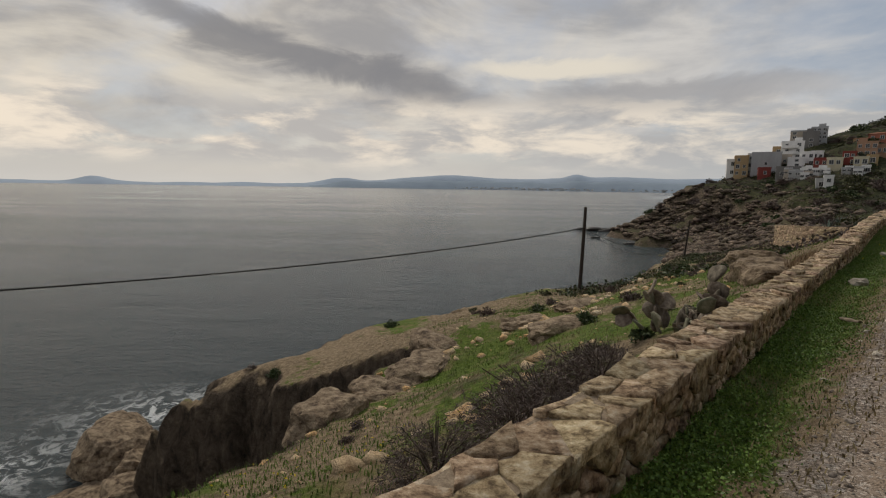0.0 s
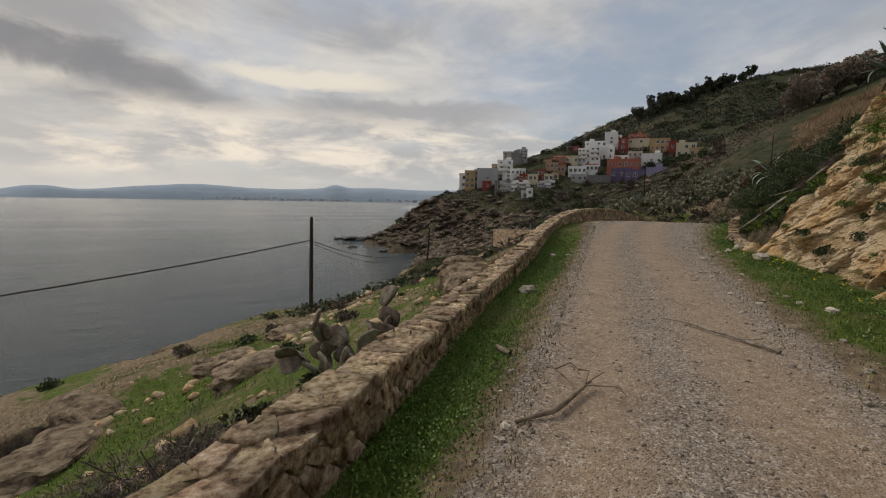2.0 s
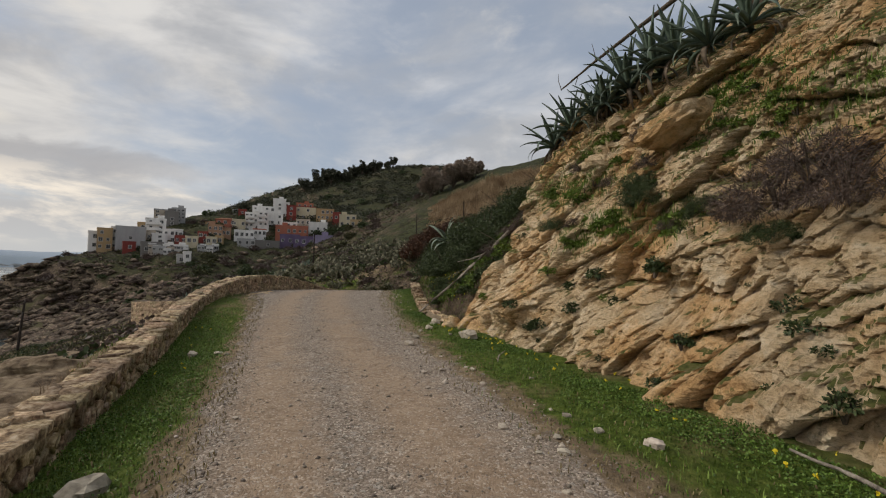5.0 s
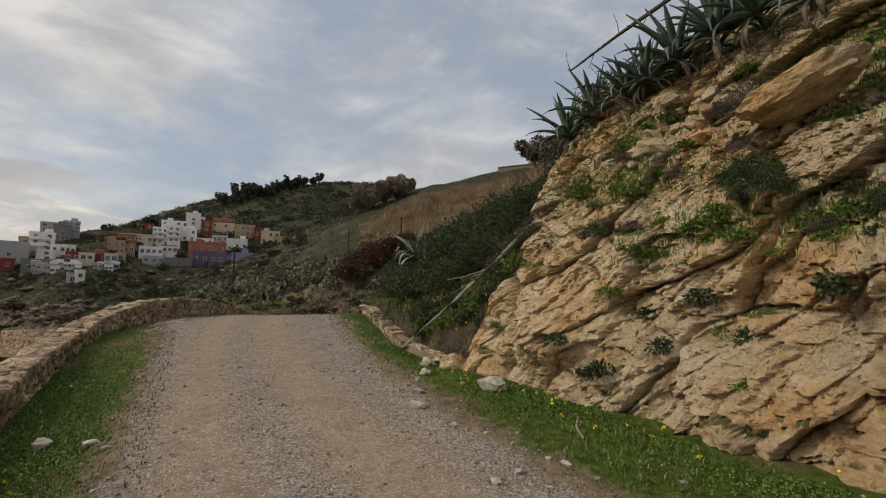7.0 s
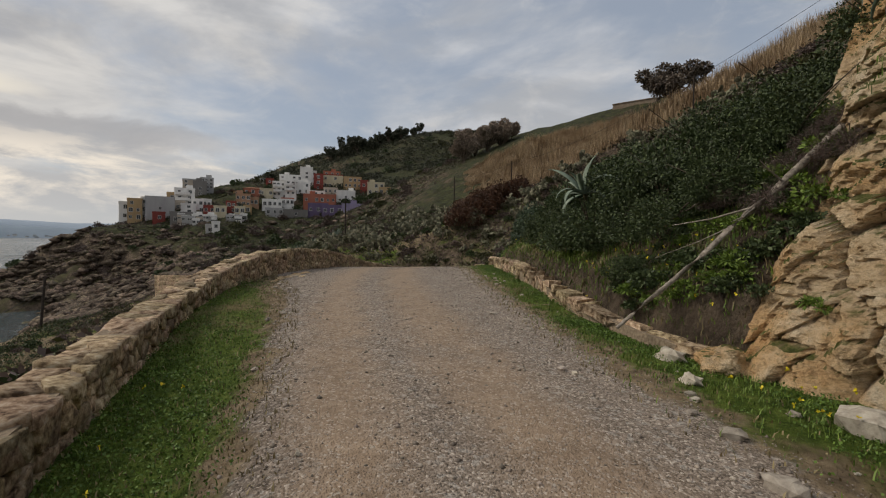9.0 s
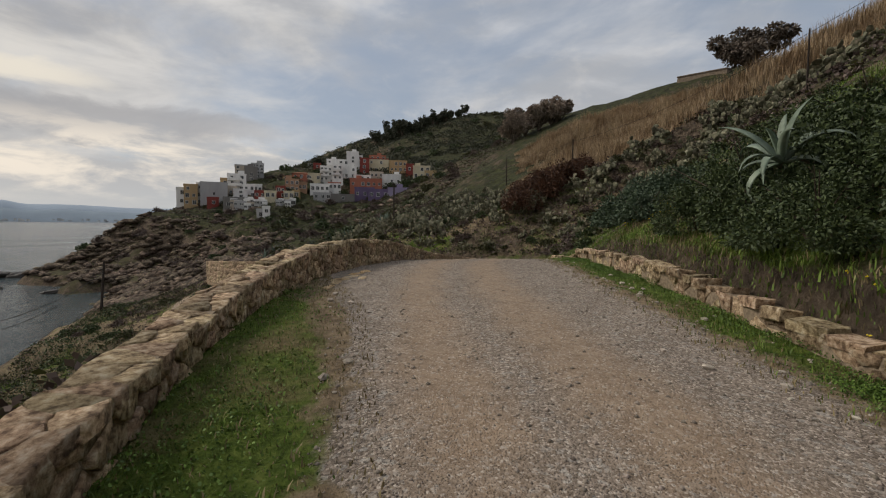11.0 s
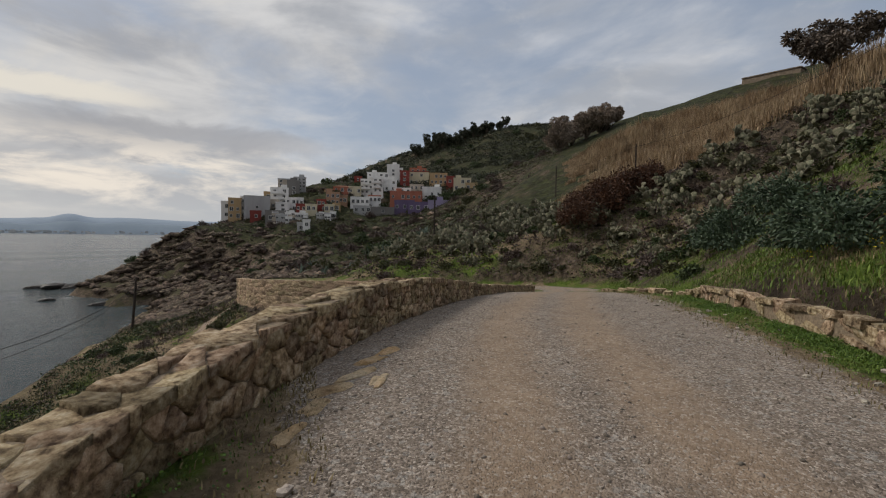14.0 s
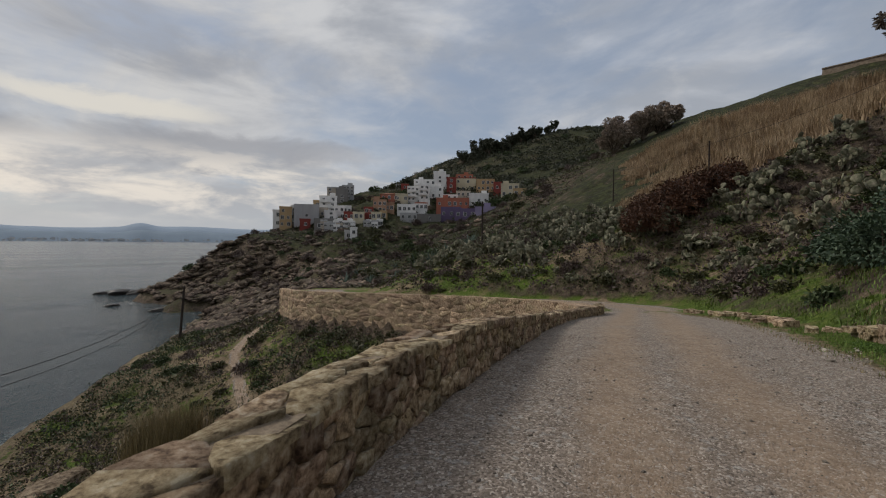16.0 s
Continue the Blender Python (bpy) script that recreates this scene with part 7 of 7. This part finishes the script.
def cells(u0, u1, v0, v1, du, dv, seed, loose=0.55):
    """Fits many-cornered stones together over a strip: outlines in (u, v)."""
    rnd = random.Random(seed)
    cols, rows = int((u1 - u0) / du), max(1, round((v1 - v0) / dv))
    grid = {}
    for i in range(cols):
        for j in range(rows):
            if rnd.random() < 0.14:
                continue
            grid[i, j] = (u0 + (i + 0.5 + (0.5 if j % 2 else 0.0) * 0.8 + rnd.uniform(-loose, loose)) * du, v0 + (j + 0.5 + rnd.uniform(-loose, loose) * 0.8) * (v1 - v0) / rows)
    ratio = du * rows / (v1 - v0)
    for (i, j), (cu, cv) in grid.items():
        shape = [(cu - du * 1.3, v0), (cu + du * 1.3, v0), (cu + du * 1.3, v1), (cu - du * 1.3, v1)]
        for di in (-2, -1, 0, 1, 2):
            for dj in (-2, -1, 0, 1, 2):
                other = grid.get((i + di, j + dj))
                if other is None or not (di or dj):
                    continue
                mu, mv = (cu + other[0]) / 2, (cv + other[1]) / 2
                nu, nv = other[0] - cu, (other[1] - cv) * ratio * ratio
                kept = []
                for a, b in zip(shape, shape[1:] + shape[:1]):
                    da, db = (a[0] - mu) * nu + (a[1] - mv) * nv, (b[0] - mu) * nu + (b[1] - mv) * nv
                    if da <= 0:
                        kept.append(a)
                    if da * db < 0:
                        t = da / (da - db)
                        kept.append((a[0] + (b[0] - a[0]) * t, a[1] + (b[1] - a[1]) * t))
                shape = kept
                if len(shape) < 3:
                    break
            if len(shape) < 3:
                break
        if len(shape) >= 3:
            yield (cu, cv), shape


def fitted_stone(outline, to_world, rnd, joint=0.009, proud=0.03, back=0.07, rough=0.012, worn=0.008):
    """A stone of the given outline with broken edges: points and triangles."""
    mu, mv = sum(p[0] for p in outline) / len(outline), sum(p[1] for p in outline) / len(outline)
    ring = []
    for a, b in zip(outline, outline[1:] + outline[:1]):
        span = math.hypot(b[0] - a[0], b[1] - a[1])
        if span < 0.02:
            continue
        ring.append((a[0] + rnd.uniform(-rough, rough) * 0.6, a[1] + rnd.uniform(-rough, rough) * 0.6))
        if span > 0.11:
            t = rnd.uniform(0.35, 0.65)
            ring.append((a[0] + (b[0] - a[0]) * t + rnd.uniform(-rough, rough), a[1] + (b[1] - a[1]) * t + rnd.uniform(-rough, rough)))
    if len(ring) < 3:
        return None
    reach = max(math.hypot(p[0] - mu, p[1] - mv) for p in ring)
    if reach < 0.03:
        return None
    tilt_u, tilt_v = rnd.uniform(-0.14, 0.14), rnd.uniform(-0.14, 0.14)
    verts, count = [], len(ring)
    for inset, out in ((joint, -back), (joint, proud * 0.7), (joint + worn, proud)):
        for u, v in ring:
            r = max(math.hypot(u - mu, v - mv), 1e-4)
            k = max(0.3, 1 - inset / r)
            pu, pv = mu + (u - mu) * k, mv + (v - mv) * k
            w = out if out < 0 else out + (pu - mu) * tilt_u + (pv - mv) * tilt_v + rnd.uniform(-0.005, 0.005)
            verts.append(to_world(pu, pv, w))
    verts.append(to_world(mu, mv, proud + rnd.uniform(-0.006, 0.006)))
    faces = []
    for level in range(2):
        for k in range(count):
            i, j = level * count + k, level * count + (k + 1) % count
            faces += [(i, j, j + count), (i, j + count, i + count)]
    for k in range(count):
        faces.append((2 * count + k, 2 * count + (k + 1) % count, 3 * count))
    return np.array(verts), np.array(faces)


def on_cap(u, v, w):
    x, y = world_xy(u, float(wall_n(u)) + v)
    return x, y, float(wall_top(u)) - 0.03 + w


def on_inner(u, v, w):
    x, y = world_xy(u, float(wall_n(u)) + 0.03 - w)
    return x, y, float(wall_top(u)) - v


def on_outer(u, v, w):
    x, y = world_xy(u, float(wall_n(u)) + WALL_W - 0.03 + w)
    return x, y, float(wall_top(u)) - v


def on_bank(u, v, w):
    x, y = world_xy(u, float(hill_foot(u)) + 0.08 + w)
    return x, y, float(bank_top(u)) - v


def on_far(u, v, w):
    x, y = world_xy(u, float(sea_edge(u)) + 1.13 + w)
    return x, y, float(road_z(u)) + 0.22 - v


def lay_stones(name, parent, strip, to_world, seed, single, most, label, **kw):
    """Sets the stones of one face: those in the nearest stretches singly, the rest joined."""
    rnd = random.Random(seed)
    rest_v, rest_f, first, made = [], [], 0, 0
    for (cu, cv), outline in strip:
        x, y, z = to_world(cu, cv, 0.12)
        if z < z_at(x, y) - 0.05:
            continue
        stone = fitted_stone(outline, to_world, rnd, proud=rnd.uniform(0.014, 0.05), **kw)
        if stone is None:
            continue
        verts, faces = stone
        if made < most and any(a < cu < b for a, b in single):
            mid = verts.mean(0)
            place_piece(name, mesh_of(name, verts - mid, faces, m_wall_stone), parent, Matrix.Translation(Vector(mid)))
            made += 1
        else:
            rest_v.append(verts)
            rest_f.append(faces + first)
            first += len(verts)
    if rest_v:
        ob = new(name + "s_joined", mesh_of(name + "s_joined", np.concatenate(rest_v), np.concatenate(rest_f), m_wall_stone_far))
        ob.parent = parent
        tagged(ob, label, kind="stuff")


def build_wall_pieces():
    lay_stones("cap_stone", sea_wall, cells(-2.0, 45.5, -0.02, WALL_W + 0.02, 0.25, 0.2, 77), on_cap, 5, ((-1.5, 9.5), (23.5, 31)), 290, "flat cap stones of the wall further on", joint=0.006, rough=0.024, back=0.06, worn=0.005)
    lay_stones("stone", sea_wall, cells(-2.0, 45.5, 0.03, 0.98, 0.19, 0.15, 78), on_inner, 6, ((24.5, 30.5),), 290, "rubble stones of the wall face")
    lay_stones("outer_stone", sea_wall, cells(-2.0, 45.5, 0.03, 1.15, 0.26, 0.2, 79), on_outer, 7, (), 0, "rubble stones of the wall's sea side")
    lay_stones("stone", bank_wall, cells(18.7, 34.9, 0.0, 0.7, 0.34, 0.2, 80), on_bank, 8, ((18, 36),), 290, "rough stones of the low wall", rough=0.03, joint=0.012)
    lay_stones("far_stone", far_wall, cells(47, 76, 0.0, 2.4, 0.5, 0.36, 81), on_far, 9, (), 0, "stones of the far retaining wall", joint=0.02, rough=0.04)
    rnd = random.Random(88)
    s = 18.7
    while s < 34.8:
        run, tall = rnd.uniform(0.22, 0.6), rnd.uniform(0.08, 0.16)
        x, y = world_xy(s + run / 2, float(hill_foot(s)) - 0.04 + rnd.uniform(-0.05, 0.05))
        turn = math.atan2(UY, UX) + math.atan2(float(hill_foot(s + 0.4) - hill_foot(s - 0.4)), 0.8)
        m = Matrix.Translation((x, y, float(bank_top(s)) + 0.01)) @ Matrix.Rotation(turn, 4, "Z") @ Euler((rnd.uniform(-0.12, 0.12), rnd.uniform(-0.15, 0.15), rnd.uniform(-0.2, 0.2))).to_matrix().to_4x4() @ Matrix.Diagonal((run, rnd.uniform(0.22, 0.34), tall, 1))
        place_piece("cap_stone", BLOCKS[rnd.randrange(10)], bank_wall, m)
        s += run * rnd.uniform(0.95, 1.25)
    # scattered blocks where the far bank meets the road
    for k in range(26):
        s = rnd.uniform(35, 47)
        x, y = world_xy(s, float(hill_foot(s)) + rnd.uniform(0.0, 0.7))
        ob = new("stone", BLOCKS[k % 10])
        tagged(ob, "rough tan stone at the foot of the bank", "stone", "stones at the foot of the bank")
        ob.matrix_world = Matrix.Translation((x, y, z_at(x, y) + 0.03)) @ Matrix.Rotation(rnd.uniform(0, 6), 4, "Z") @ Matrix.Diagonal((rnd.uniform(0.25, 0.6), rnd.uniform(0.2, 0.35), rnd.uniform(0.12, 0.3), 1))


build_wall_pieces()
